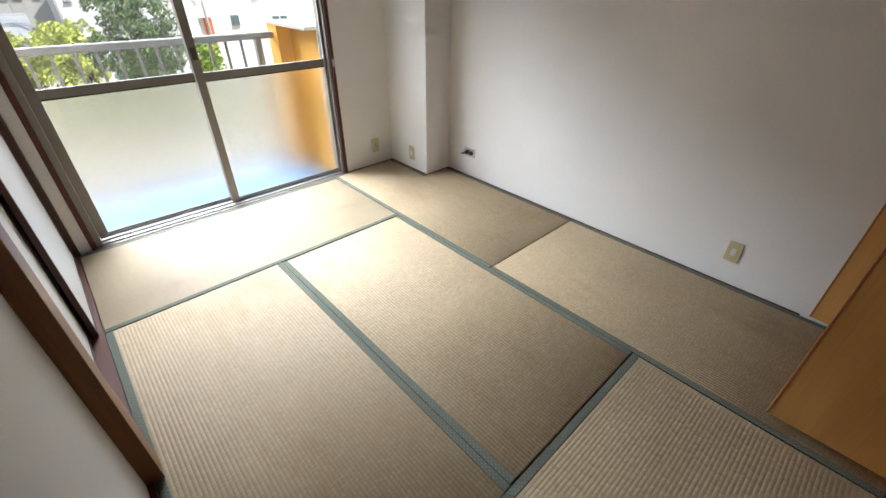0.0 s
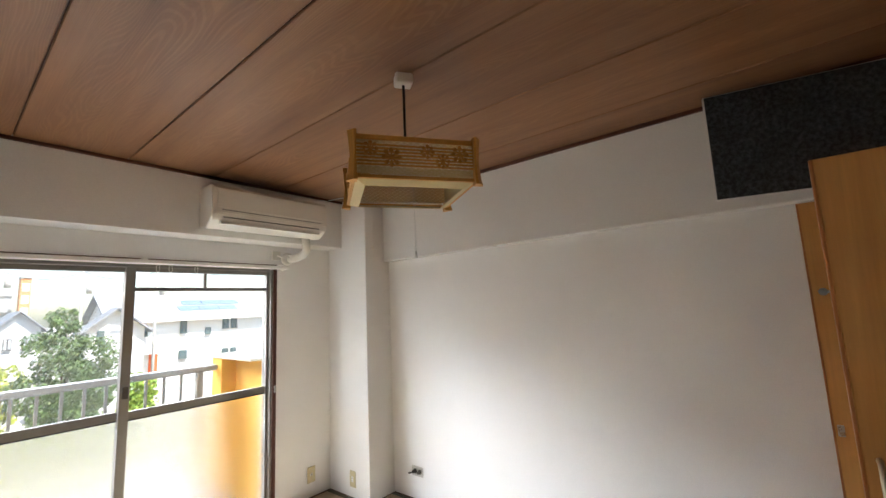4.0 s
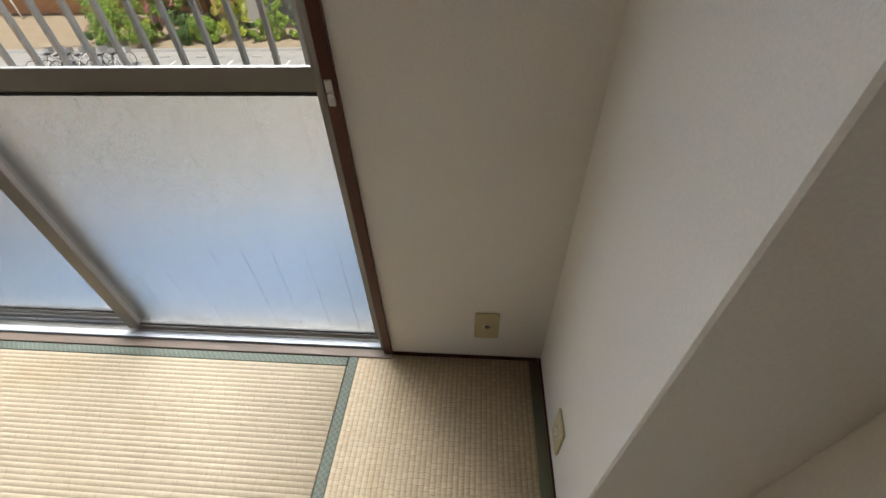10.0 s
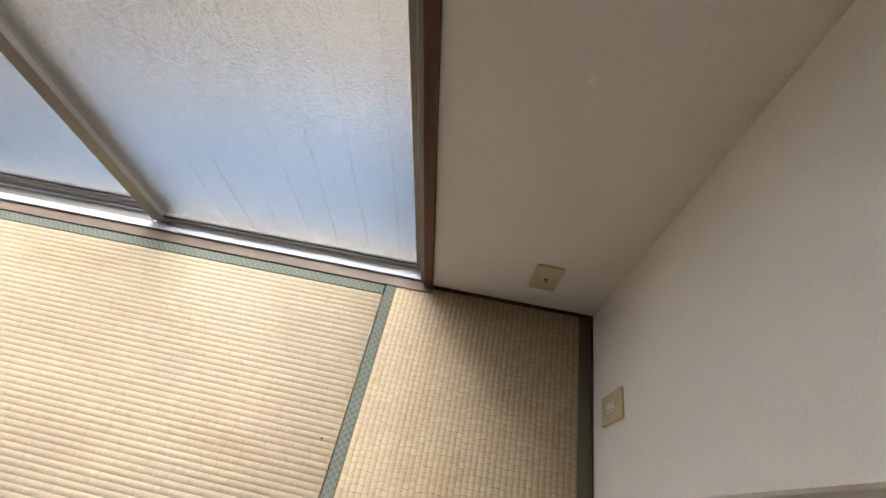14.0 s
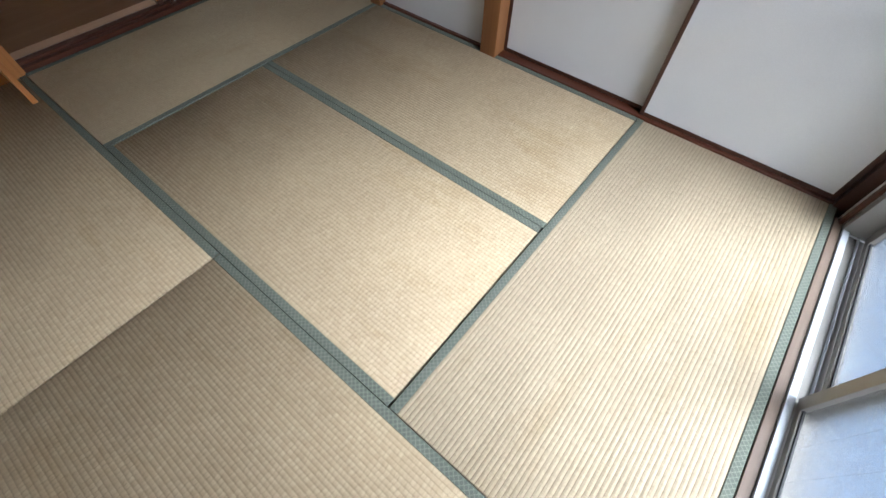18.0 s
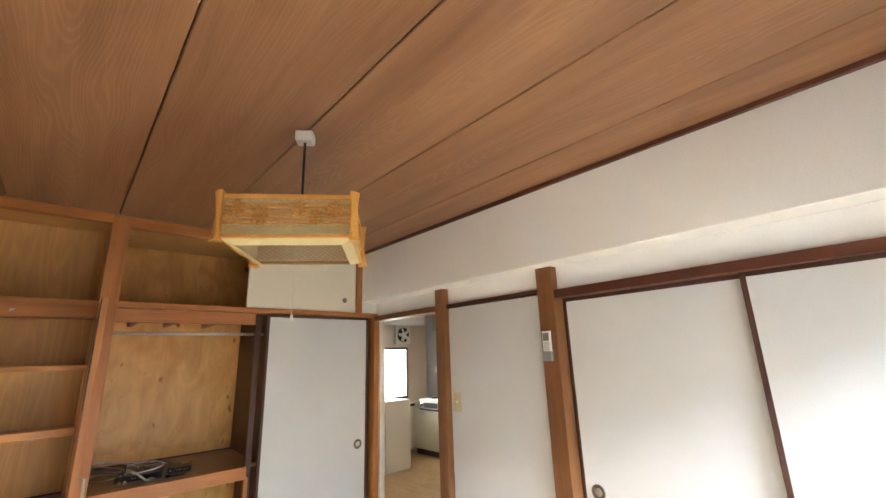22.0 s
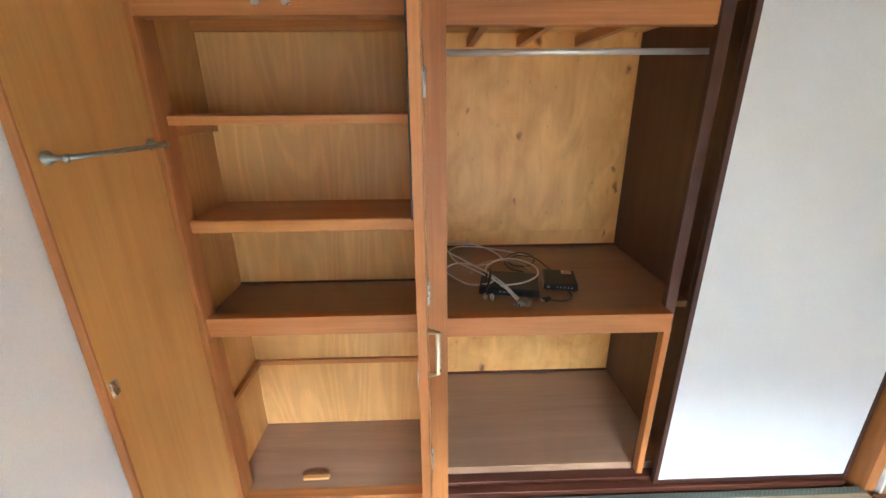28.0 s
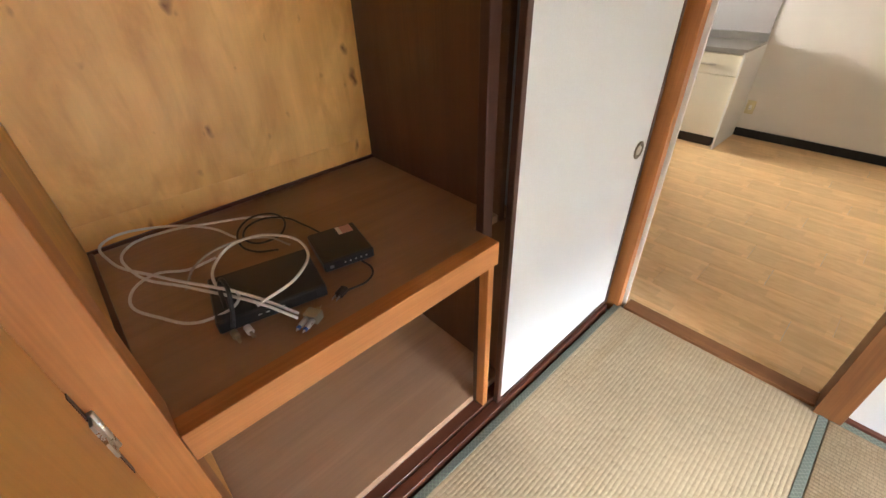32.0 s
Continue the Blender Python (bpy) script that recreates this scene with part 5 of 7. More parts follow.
tube(bm, [(0.092 * math.cos(2 * math.pi * k / 32), 0.092 * math.sin(2 * math.pi * k / 32), 0.100) for k in range(33)], 0.012, 10, False)
part("fluorescent_ring", bm, TUBEW, lamp, "smaller white unlit ring tube", local=True)
bm = bmesh.new()
lathe(bm, [(0.001, 0.085), (0.018, 0.085), (0.018, 0.113), (0.001, 0.115)], 12, "z", (0.0, 0.128, -0.008))
part("tube_cap", bm, WHITEP, lamp, "white cap joining the ring tube", local=True)
bm = bmesh.new()
lathe(bm, [(0.001, 0.11), (0.078, 0.11), (0.092, 0.118), (0.098, 0.145), (0.001, 0.15)], 32)
part("ballast", bm, WHITEP, lamp, "white ballast dish", local=True)
for k in range(7):
    bar("vent_slot", -0.036 + 0.012 * k, -0.032 + 0.012 * k, -0.06, -0.03, 0.1088, 0.1102, DARKM, lamp, "dark vent slot", local=True, bev=0)
bm = bmesh.new()
tube(bm, [(0.03, 0.128, 0.12), (0.03, 0.128, 0.072)], 0.004, 6)
part("tube_clip", bm, LAMPC, lamp, "wire clip holding the ring tube", local=True)
bm = bmesh.new()
tube(bm, [(0, 0, HZ - 0.03), (0, 0, 0.455)], 0.0055, 8)
lathe(bm, [(0.0055, HZ + 0.0), (0.014, HZ + 0.002), (0.012, HZ + 0.02), (0.0055, HZ + 0.03)], 12)
part("cord", bm, BLACKP, lamp, "black cord", local=True)
bar("ceiling_rosette", -0.035, 0.035, -0.03, 0.03, 0.455, 0.50, ACW, lamp, "cream ceiling rosette", local=True, bev=0.006)
bm = bmesh.new()
tube(bm, [(0.02, -0.03, 0.112), (0.02, -0.03, -0.225)], 0.0009, 5)
part("pull_cord", bm, CABLEW, lamp, "thin pull cord", local=True)
bm = bmesh.new()
lathe(bm, [(0.001, -0.252), (0.0058, -0.250), (0.0055, -0.238), (0.0035, -0.226), (0.001, -0.224)], 10, "z", (0.02, -0.03, 0))
part("pull_knob", bm, WHITEP, lamp, "small white pull knob", local=True)
det = thing("smoke_detector", (0.546, 0.257, CEIL), "small round white detector on the ceiling", "detector")
turned("body", [(0.001, 0.0), (0.05, 0.0), (0.05, -0.012), (0.04, -0.028), (0.001, -0.032)], WHITEP, det, "z", (0.546, 0.257, CEIL))

# ---- kitchen beyond the doorway ----
KX, KY0, KZ = -3.05, -2.95, -0.02
def plank_wood(name):
    m, n, l, b = mat_base(name, 0.28, 0, 0.5)
    oi = n.new("ShaderNodeObjectInfo")
    f = noise_tex(n, l, coords(n, l, (6, 1.2, 6)), 6.0, 5, 0.6, 0.8)
    col = mix(n, l, ramp(n, l, f, (0.70, 0.45, 0.22), (0.84, 0.59, 0.32)), ramp(n, l, oi.outputs["Random"], (0.97, 0.96, 0.95), (1.03, 1.03, 1.02), 0, 1), 1.0)
    st = n.new("ShaderNodeTexBrick")
    for k, val in (("Scale", 1.0), ("Mortar Size", 0.0003), ("Brick Width", 0.27), ("Row Height", 0.066)):
        st.inputs[k].default_value = val
    rt = n.new("ShaderNodeMapping")
    rt.inputs["Rotation"].default_value = (0, 0, radians(90))
    l.new(coords(n, l, (1, 1, 1), False), rt.inputs["Vector"])
    l.new(rt.outputs["Vector"], st.inputs["Vector"])
    st.inputs["Color1"].default_value, st.inputs["Color2"].default_value, st.inputs["Mortar"].default_value = (0.88, 0.865, 0.84, 1), (1.06, 1.05, 1.03, 1), (0.87, 0.84, 0.80, 1)
    st.offset = 0.37
    l.new(mix(n, l, col, st.outputs["Color"], 1.0), b.inputs["Base Color"])
    return m


KFP = plank_wood("kitchen_plank")
KW = painted("kitchen_wall", (0.74, 0.71, 0.66), 0.7, 200.0, 0.2)
KC = painted("cabinet_cream", (0.74, 0.70, 0.57), 0.4, 250.0, 0.03)
BROWNP = painted("dark_brown_plinth", (0.05, 0.035, 0.028), 0.5, 200.0, 0.1)
KG = painted("kitchen_grey_panel", (0.40, 0.385, 0.38), 0.4, 200.0, 0.05)
struct(bar("kitchen_floor_base", KX - 0.1, -0.13, KY0 - 0.1, 2.1, -0.2, KZ - 0.012, CONC, bev=0), "screed under the kitchen floorboards", "floor")
struct(bar("wall_kitchen_west", KX - 0.15, KX, KY0 - 0.15, 2.25, -0.2, 2.5, KW, bev=0), "off-white kitchen wall with a dark baseboard", "wall")
struct(bar("wall_kitchen_north", KX, -0.24, 2.1, 2.25, -0.2, 2.5, KW, bev=0), "off-white kitchen end wall", "wall")
struct(bar("wall_kitchen_east", -0.25, -0.1, KY0 - 0.15, -0.21, -0.2, 2.5, KW, bev=0), "off-white kitchen wall beside the closet", "wall")
struct(bar("kitchen_ceiling", KX, -0.1, KY0, 2.1, 2.36, 2.5, KW, bev=0), "plain off-white kitchen ceiling", "ceiling")
KWX0, KWX1, KWZ0, KWZ1 = -2.58, -2.02, 0.82, 1.66
struct(bar("wall_kitchen_south", KX, -0.25, KY0 - 0.15, KY0, -0.2, KWZ0, KW, bev=0), "kitchen wall below the small window", "wall")
struct(bar("wall_kitchen_south", KX, KWX0, KY0 - 0.15, KY0, KWZ0, 2.5, KW, bev=0), "kitchen wall beside the small window", "wall")
struct(bar("wall_kitchen_south", KWX1, -0.25, KY0 - 0.15, KY0, KWZ0, 2.5, KW, bev=0), "kitchen wall beside the small window", "wall")
struct(bar("wall_kitchen_south", KWX0, KWX1, KY0 - 0.15, KY0, KWZ1, 2.5, KW, bev=0), "kitchen wall above the small window", "wall")
kfl = thing("kitchen_floor", (-1.5, 0, KZ), "honey-coloured wood plank floor with a soft sheen", "floor", kind="structure")
for r_ in range(14):
    for c_ in range(9):
        x0 = KX + 0.16 + r_ * 0.198
        y0 = KY0 + 0.6 * c_ - (0.0, 0.31, 0.17, 0.44)[r_ % 4]
        ya, yb = max(KY0, y0), min(2.1, y0 + 0.598)
        if yb - ya > 0.05 and x0 + 0.197 < -0.15:
            bm = bmesh.new()
            box(bm, x0, x0 + 0.197, ya, yb, KZ - 0.012, KZ, 0.0003)
            part("plank", bm, KFP, kfl)
bar("plank", KX, KX + 0.159, KY0, 2.1, KZ - 0.012, KZ, KFP, kfl, bev=0.0006)
bar("plank", KX + 0.16 + 13 * 0.198, -0.131, KY0, 2.1, KZ - 0.012, KZ, KFP, kfl, bev=0.0006)
bar("plank", -0.13, -0.076, -0.10, 0.83, KZ - 0.012, KZ, KFP, kfl, bev=0.0006)
kb = bar("kitchen_baseboard", KX, KX + 0.012, -0.40, 2.1, KZ, KZ + 0.075, RUBBER)
struct(kb, "dark brown kitchen baseboard", "baseboard")
kwin = thing("window_2", ((KWX0 + KWX1) / 2, KY0, KWZ0), "small frosted kitchen window in a dark frame", "window", kind="structure")
for q in ((KWX0, KWX0 + 0.03, KWZ0, KWZ1), (KWX1 - 0.03, KWX1, KWZ0, KWZ1), (KWX0 + 0.03, KWX1 - 0.03, KWZ0, KWZ0 + 0.03), (KWX0 + 0.03, KWX1 - 0.03, KWZ1 - 0.03, KWZ1)):
    bar("window_frame", q[0], q[1], KY0 - 0.1, KY0 + 0.012, q[2], q[3], DARKM, kwin)
p = bar("pane", KWX0 + 0.025, KWX1 - 0.025, KY0 - 0.06, KY0 - 0.055, KWZ0 + 0.025, KWZ1 - 0.025, FROST, kwin, "frosted pane", bev=0)
p.visible_shadow = False
fan = thing("ventilation_fan", (-2.46, KY0, 1.72), "square white wall ventilation fan with dark blades", "fan")
bar("housing", -2.62, -2.30, KY0, KY0 + 0.05, 1.72, 2.03, WHITEP, fan, bev=0.006)
turned("opening", [(0.001, 0), (0.125, 0), (0.125, 0.004), (0.001, 0.004)], RUBBER, fan, "y", (-2.46, KY0 + 0.05, 1.875), "dark round opening")
for k in range(5):
    a = 2 * math.pi * k / 5
    bm = bmesh.new()
    box(bm, 0.02, 0.115, -0.028, 0.028, 0, 0.004, 0.001)
    bmesh.ops.rotate(bm, verts=bm.verts[:], matrix=Matrix.Rotation(radians(20), 3, "X"))
    bmesh.ops.rotate(bm, verts=bm.verts[:], matrix=Matrix.Rotation(radians(-90), 3, "X") @ Matrix.Rotation(a, 3, "Z"))
    bmesh.ops.translate(bm, verts=bm.verts[:], vec=(-2.46, KY0 + 0.07, 1.875))
    part("blade", bm, WHITEP, fan, "fan blade")
turned("hub", [(0.001, 0.05), (0.028, 0.052), (0.03, 0.085), (0.001, 0.088)], WHITEP, fan, "y", (-2.46, KY0, 1.875))
struct(bar("kitchen_duct", -2.72, -1.6, KY0, KY0 + 0.32, 2.04, 2.36, WALL, bev=0.003), "white boxed duct under the kitchen ceiling", "duct")


def base_unit(name, x0, x1, y0, y1, face, label, top=0.76):
    u = thing(name, ((x0 + x1) / 2, (y0 + y1) / 2, KZ), label, "kitchen cabinet", "kitchen base cabinets")
    bar("carcass", x0, x1, y0, y1, KZ + 0.09, top, KC, u)
    bar("plinth", x0 + 0.03, x1 - 0.03, y0 + 0.03, y1 - 0.03, KZ, KZ + 0.09, BROWNP, u, "dark brown recessed plinth")
    if face == "E":
        k_n = 3 if top > 0.7 else 1
        w = (y1 - y0) / k_n
        for k in range(k_n):
            head = top - 0.17 if k == 2 else top - 0.006
            bar("door", x1, x1 + 0.016, y0 + k * w + 0.004, y0 + (k + 1) * w - 0.004, KZ + 0.10, head, KC, u, "cream door")
            bar("handle", x1 + 0.016, x1 + 0.03, y0 + k * w + w * 0.12, y0 + k * w + w * 0.42, head - 0.045, head - 0.031, CUP, u, "short metal handle")
            if k == 2:
                bar("drawer", x1, x1 + 0.016, y0 + k * w + 0.004, y0 + (k + 1) * w - 0.004, head + 0.006, top - 0.006, KC, u, "cream drawer front")
                bar("handle", x1 + 0.016, x1 + 0.03, y0 + k * w + w * 0.35, y0 + k * w + w * 0.65, top - 0.10, top - 0.086, CUP, u, "short metal handle")
    else:
        bar("door", x0 + 0.004, x1 - 0.004, y1, y1 + 0.016, KZ + 0.10, top - 0.06, KC, u, "cream front")
    return u


base_unit("sink_cabinet", KX, -2.55, -1.95, -0.42, "E", "cream sink cabinet with drawers and dark plinth")
base_unit("stove_cabinet", KX, -2.55, -2.74, -1.955, "E", "cream cabinet under the gas stove", 0.655)
base_unit("corner_cabinet", -2.54, -1.96, KY0, -2.745, "N", "cream corner cabinet under the kitchen window")
end = bar("cabinet_end_panel", KX, -2.50, -0.418, -0.40, KZ, 0.78, WHITEP)
tagged(end, "white end panel of the sink cabinet", "panel")
SINKM = painted("sink_steel", (0.42, 0.41, 0.39), 0.32, 200.0, 0.02, 0.0004, 0.08, 0.5, 0.8)
top = thing("sink_counter", (-2.78, -1.0, 0.76), "stainless steel sink counter with a bowl and back rim", "sink")
bar("worktop", KX, -2.53, -1.95, -1.62, 0.76, 0.80, SINKM, top)
bar("worktop", KX, -2.53, -0.90, -0.405, 0.76, 0.80, SINKM, top)
bar("worktop", KX, -2.97, -1.62, -0.90, 0.76, 0.80, SINKM, top)
bar("worktop", -2.60, -2.53, -1.62, -0.90, 0.76, 0.80, SINKM, top)
bar("bowl", -2.97, -2.60, -1.62, -0.90, 0.62, 0.63, SINKM, top)
bar("back_rim", KX, KX + 0.02, -1.95, -0.405, 0.80, 0.86, SINKM, top)
tap = thing("wall_tap", (KX, -1.95, 1.08), "chrome two-handle wall tap under the water heater", "tap")
rod("tap_body", [(KX + 0.01, -2.06, 1.09), (KX + 0.07, -2.06, 1.09), (KX + 0.07, -1.82, 1.09), (KX + 0.01, -1.82, 1.09)], 0.017, SINKM, tap, "", 10)
rod("spout", [(KX + 0.07, -1.94, 1.08), (KX + 0.12, -1.92, 1.04), (KX + 0.24, -1.82, 1.03), (KX + 0.27, -1.79, 0.98)], 0.011, SINKM, tap, "", 10)
for yy in (-2.06, -1.82):
    turned("tap_handle", [(0.001, 0.0), (0.02, 0.002), (0.03, 0.012), (0.03, 0.022), (0.018, 0.03), (0.001, 0.031)], SINKM, tap, "x", (KX + 0.07, yy, 1.09), seg=12)
ctop = thing("corner_worktop", (-2.25, -2.84, 0.70), "pale laminate worktop with a dark edge under the window", "worktop")
bar("board", -2.56, -1.95, KY0, -2.725, 0.704, 0.745, BROWNP, ctop, "dark front edge")
bar("sheet", -2.56, -1.95, KY0, -2.722, 0.745, 0.752, WHITEP, ctop, "pale laminate sheet")
stove = thing("gas_stove", (-2.78, -2.26, 0.655), "silver two-burner gas stove with a black control panel", "stove")
GREYS = painted("stove_silver", (0.52, 0.51, 0.50), 0.4, 200.0, 0.03, 0.0004, 0.05, 0.5, 0.5)
bar("body", KX + 0.03, -2.53, -2.56, -1.965, 0.657, 0.80, GREYS, stove, bev=0.006)
bar("top_plate", KX + 0.02, -2.515, -2.565, -1.96, 0.80, 0.826, GREYS, stove, "pale steel top plate", bev=0.008)
bar("control_panel", -2.53, -2.522, -2.44, -2.12, 0.70, 0.775, BLACKP, stove, "black grill door")
bar("front_strip", -2.53, -2.516, -2.55, -1.975, 0.657, 0.685, BLACKP, stove, "black bottom strip")
for yy in (-2.42, -2.11):
    turned("burner", [(0.001, 0.826), (0.075, 0.826), (0.08, 0.838), (0.045, 0.846), (0.001, 0.848)], BLACKP, stove, "z", (-2.76, yy, 0), "black burner")
    for k in range(4):
        a = math.pi / 4 + k * math.pi / 2
        rod("grate", [(-2.76 + 0.03 * math.cos(a), yy + 0.03 * math.sin(a), 0.862), (-2.76 + 0.10 * math.cos(a), yy + 0.10 * math.sin(a), 0.862), (-2.76 + 0.10 * math.cos(a), yy + 0.10 * math.sin(a), 0.826)], 0.005, BLACKP, stove, "", 6)
for yy in (-2.50, -2.03):
    turned("knob", [(0.001, 0), (0.024, 0), (0.022, 0.022), (0.001, 0.023)], BLACKP, stove, "x", (-2.53, yy, 0.74), seg=14)
wh = thing("water_heater", (KX, -1.98, 1.28), "white wall-mounted water heater with a grey control panel", "water heater")
bar("body", KX, KX + 0.14, -2.19, -1.79, 1.285, 1.71, WHITEP, wh, bev=0.012)
HG = painted("heater_grey", (0.34, 0.34, 0.35), 0.5)
bar("panel", KX + 0.14, KX + 0.143, -1.86, -1.81, 1.44, 1.58, HG, wh, "grey control panel", bev=0)
bar("marking", KX + 0.14, KX + 0.142, -2.17, -2.06, 1.645, 1.658, HG, wh, "small grey marking", bev=0)
bar("marking", KX + 0.14, KX + 0.142, -1.99, -1.92, 1.455, 1.462, HG, wh, "small grey marking", bev=0)
turned("dial", [(0.001, 0), (0.035, 0), (0.032, 0.02), (0.001, 0.022)], WHITEP, wh, "x", (KX + 0.14, -1.96, 1.36), seg=20)
rod("hose", [(KX + 0.07, -2.02, 1.285), (KX + 0.07, -2.02, 1.22), (KX + 0.12, -1.96, 1.21), (KX + 0.22, -1.85, 1.12), (KX + 0.30, -1.74, 0.98)], 0.012, WHITEP, wh, "white swivel spout", 9)
wc = thing("wall_cabinet", (KX, -1.2, 1.88), "cream kitchen wall cabinet", "kitchen cabinet")
bar("carcass", KX, KX + 0.34, -2.04, -0.42, 1.88, 2.35, KC, wc)
for k in range(4):
    bar("door", KX + 0.34, KX + 0.356, -2.04 + k * 0.405 + 0.003, -2.04 + (k + 1) * 0.405 - 0.003, 1.883, 2.347, KC, wc, "cream door")
hood = bar("grey_soffit", KX, KX + 0.16, -2.62, -2.045, 1.93, 2.358, KG)
tagged(hood, "grey boxed soffit beside the wall cabinet", "soffit")
gp = bar("splash_panel", KX, KX + 0.008, -2.62, -0.41, 0.80, 1.93, KG)
tagged(gp, "grey splash panel behind the stove and sink", "panel")
cor = bar("corner_pillar", KX, KX + 0.03, KY0, -2.622, 0.752, 2.358, painted("blue_grey_paint", (0.50, 0.51, 0.53), 0.6))
tagged(cor, "blue-grey painted strip in the kitchen corner", "panel")
sw = bar("kitchen_switch", KX + 0.03, KX + 0.04, -2.72, -2.65, 1.21, 1.32, WHITEP, bev=0.002)
tagged(sw, "small white switch plate on the kitchen wall", "switch")
bp = bar("beige_board", KX + 0.031, -2.60, KY0, KY0 + 0.008, 0.76, 2.04, painted("beige_board", (0.62, 0.50, 0.40), 0.6))
tagged(bp, "beige board on the wall beside the kitchen window", "panel")
low = thing("low_cabinet", (-1.8, -2.55, KZ), "plain white low cupboard standing by the window", "cupboard")
bar("body", -1.93, -1.50, KY0 + 0.01, -2.03, KZ, 0.90, WHITEP, low, bev=0.004)
plate("kitchen_socket", (KX, -0.345, 0.25), "W", 0.07, 0.12, "double", "ivory socket low on the kitchen wall", "socket")

# ---- balcony ----
YB = 4.35
# blue of the sky light and shade put into the screed's base colour
BALC = painted("sky_blued_screed", (0.18, 0.255, 0.365), 0.7, 60.0, 0.3, 0.004, 0.12)
struct(bar("balcony_floor", -1.6, 3.4, YW + 0.16, YB + 0.12, -0.30, -0.12, BALC, bev=0), "concrete balcony floor with blue sky light and shade in its colour", "balcony")
struct(bar("balcony_above", -1.6, 3.4, YW + 0.16, YB + 0.12, 2.45, 2.62, CONC, bev=0), "underside of the balcony above", "balcony")
part_w = thing("balcony_partition", (1.92, 4.1, -0.12), "orange painted balcony side wall with a pale cap", "balcony wall")
bar("wall", 1.80, 1.92, YB - 0.10, YB + 0.08, -0.12, 1.09, ORANGE, part_w)
bar("wall", 1.92, 2.05, YW + 0.17, YB + 0.08, -0.12, 1.09, ORANGE, part_w)
bar("cap", 1.79, 2.07, YW + 0.17, YB + 0.10, 1.09, 1.115, painted("pale_cap", (0.5, 0.42, 0.33), 0.7), part_w, "pale coping")
RAILM = painted("rail_paint", (0.28, 0.27, 0.255), 0.45, 200.0, 0.05, 0.0004, 0.12, 0.5, 0.3)
br = thing("balcony_railing", (0.4, YB, -0.12), "grey metal balcony railing with upright bars", "railing")
bar("top_rail", -1.6, 1.80, YB - 0.03, YB + 0.03, 0.99, 1.038, RAILM, br, bev=0.008)
bar("bottom_rail", -1.6, 1.80, YB - 0.015, YB + 0.015, 0.0, 0.035, RAILM, br)
x = 1.53
while x > -1.58:
    bar("baluster", x - 0.009, x + 0.009, YB - 0.009, YB + 0.009, 0.035, 0.99, RAILM, br, bev=0)
    x -= 0.1205
bar("post", 1.64, 1.69, YB - 0.025, YB + 0.025, -0.12, 0.99, RAILM, br, "wider railing post")
bar("post", -0.2, -0.15, YB - 0.025, YB + 0.025, -0.12, 0.99, RAILM, br, "wider railing post")

# ---- outdoors ----
GZ = -5.6
rng = random.Random(7)
ASPH = painted("asphalt", (0.40, 0.38, 0.34), 0.9, 8.0, 0.2, 0.004, 0.15)
SOIL = painted("dry_soil", (0.38, 0.30, 0.20), 0.95, 12.0, 0.3, 0.01, 0.2)
KERB = painted("kerb_concrete", (0.42, 0.41, 0.38), 0.9, 20.0, 0.2)
LINE = painted("line_paint", (0.72, 0.72, 0.70), 0.7, 40.0, 0.1)
GREENS = [leafy("leaves_dark", (0.035, 0.08, 0.02), (0.11, 0.19, 0.045)), leafy("leaves_mid", (0.06, 0.13, 0.02), (0.34, 0.46, 0.08)), leafy("leaves_bright", (0.22, 0.28, 0.03), (0.52, 0.55, 0.09)), leafy("leaves_reddish", (0.22, 0.15, 0.06), (0.42, 0.26, 0.13))]
TREEG = leafy("leaves_tree", (0.035, 0.075, 0.022), (0.13, 0.20, 0.06))
PINK = leafy("blossom_pink", (0.45, 0.10, 0.14), (0.62, 0.26, 0.28))
BARK = painted("bark", (0.13, 0.095, 0.07), 0.9, 30.0, 0.5, 0.01, 0.2)
HOUSEW = tiled("white_siding", (0.66, 0.66, 0.64), (0.63, 0.63, 0.61), (0.52, 0.52, 0.51), 1.8, 0.22, 0.01)
GREYW = painted("grey_render", (0.37, 0.36, 0.345), 0.85, 14.0, 0.1)
BRICK = tiled("orange_facing_tiles", (0.52, 0.22, 0.08), (0.66, 0.34, 0.14), (0.36, 0.24, 0.16), 0.40, 0.11, 0.012)
ROOFG = tiled("grey_roof", (0.27, 0.275, 0.285), (0.31, 0.315, 0.325), (0.20, 0.20, 0.21), 0.5, 0.25, 0.02)
ROOFB = tiled("brown_tile_roof", (0.20, 0.16, 0.13), (0.26, 0.21, 0.17), (0.10, 0.08, 0.07), 0.3, 0.2, 0.03)
PANEL = painted("solar_panel", (0.15, 0.20, 0.25), 0.2, 20.0, 0.02, 0.001, 0.1, 0.6)
# distance haze put into the paler colour of the far panes
FGLASS = painted("haze_paled_window_glass", (0.42, 0.45, 0.48), 0.2, 30.0, 0.0)
DGLASS = painted("dark_window_glass", (0.10, 0.125, 0.14), 0.08, 30.0, 0.0, 0.001, 0.2, 0.6)

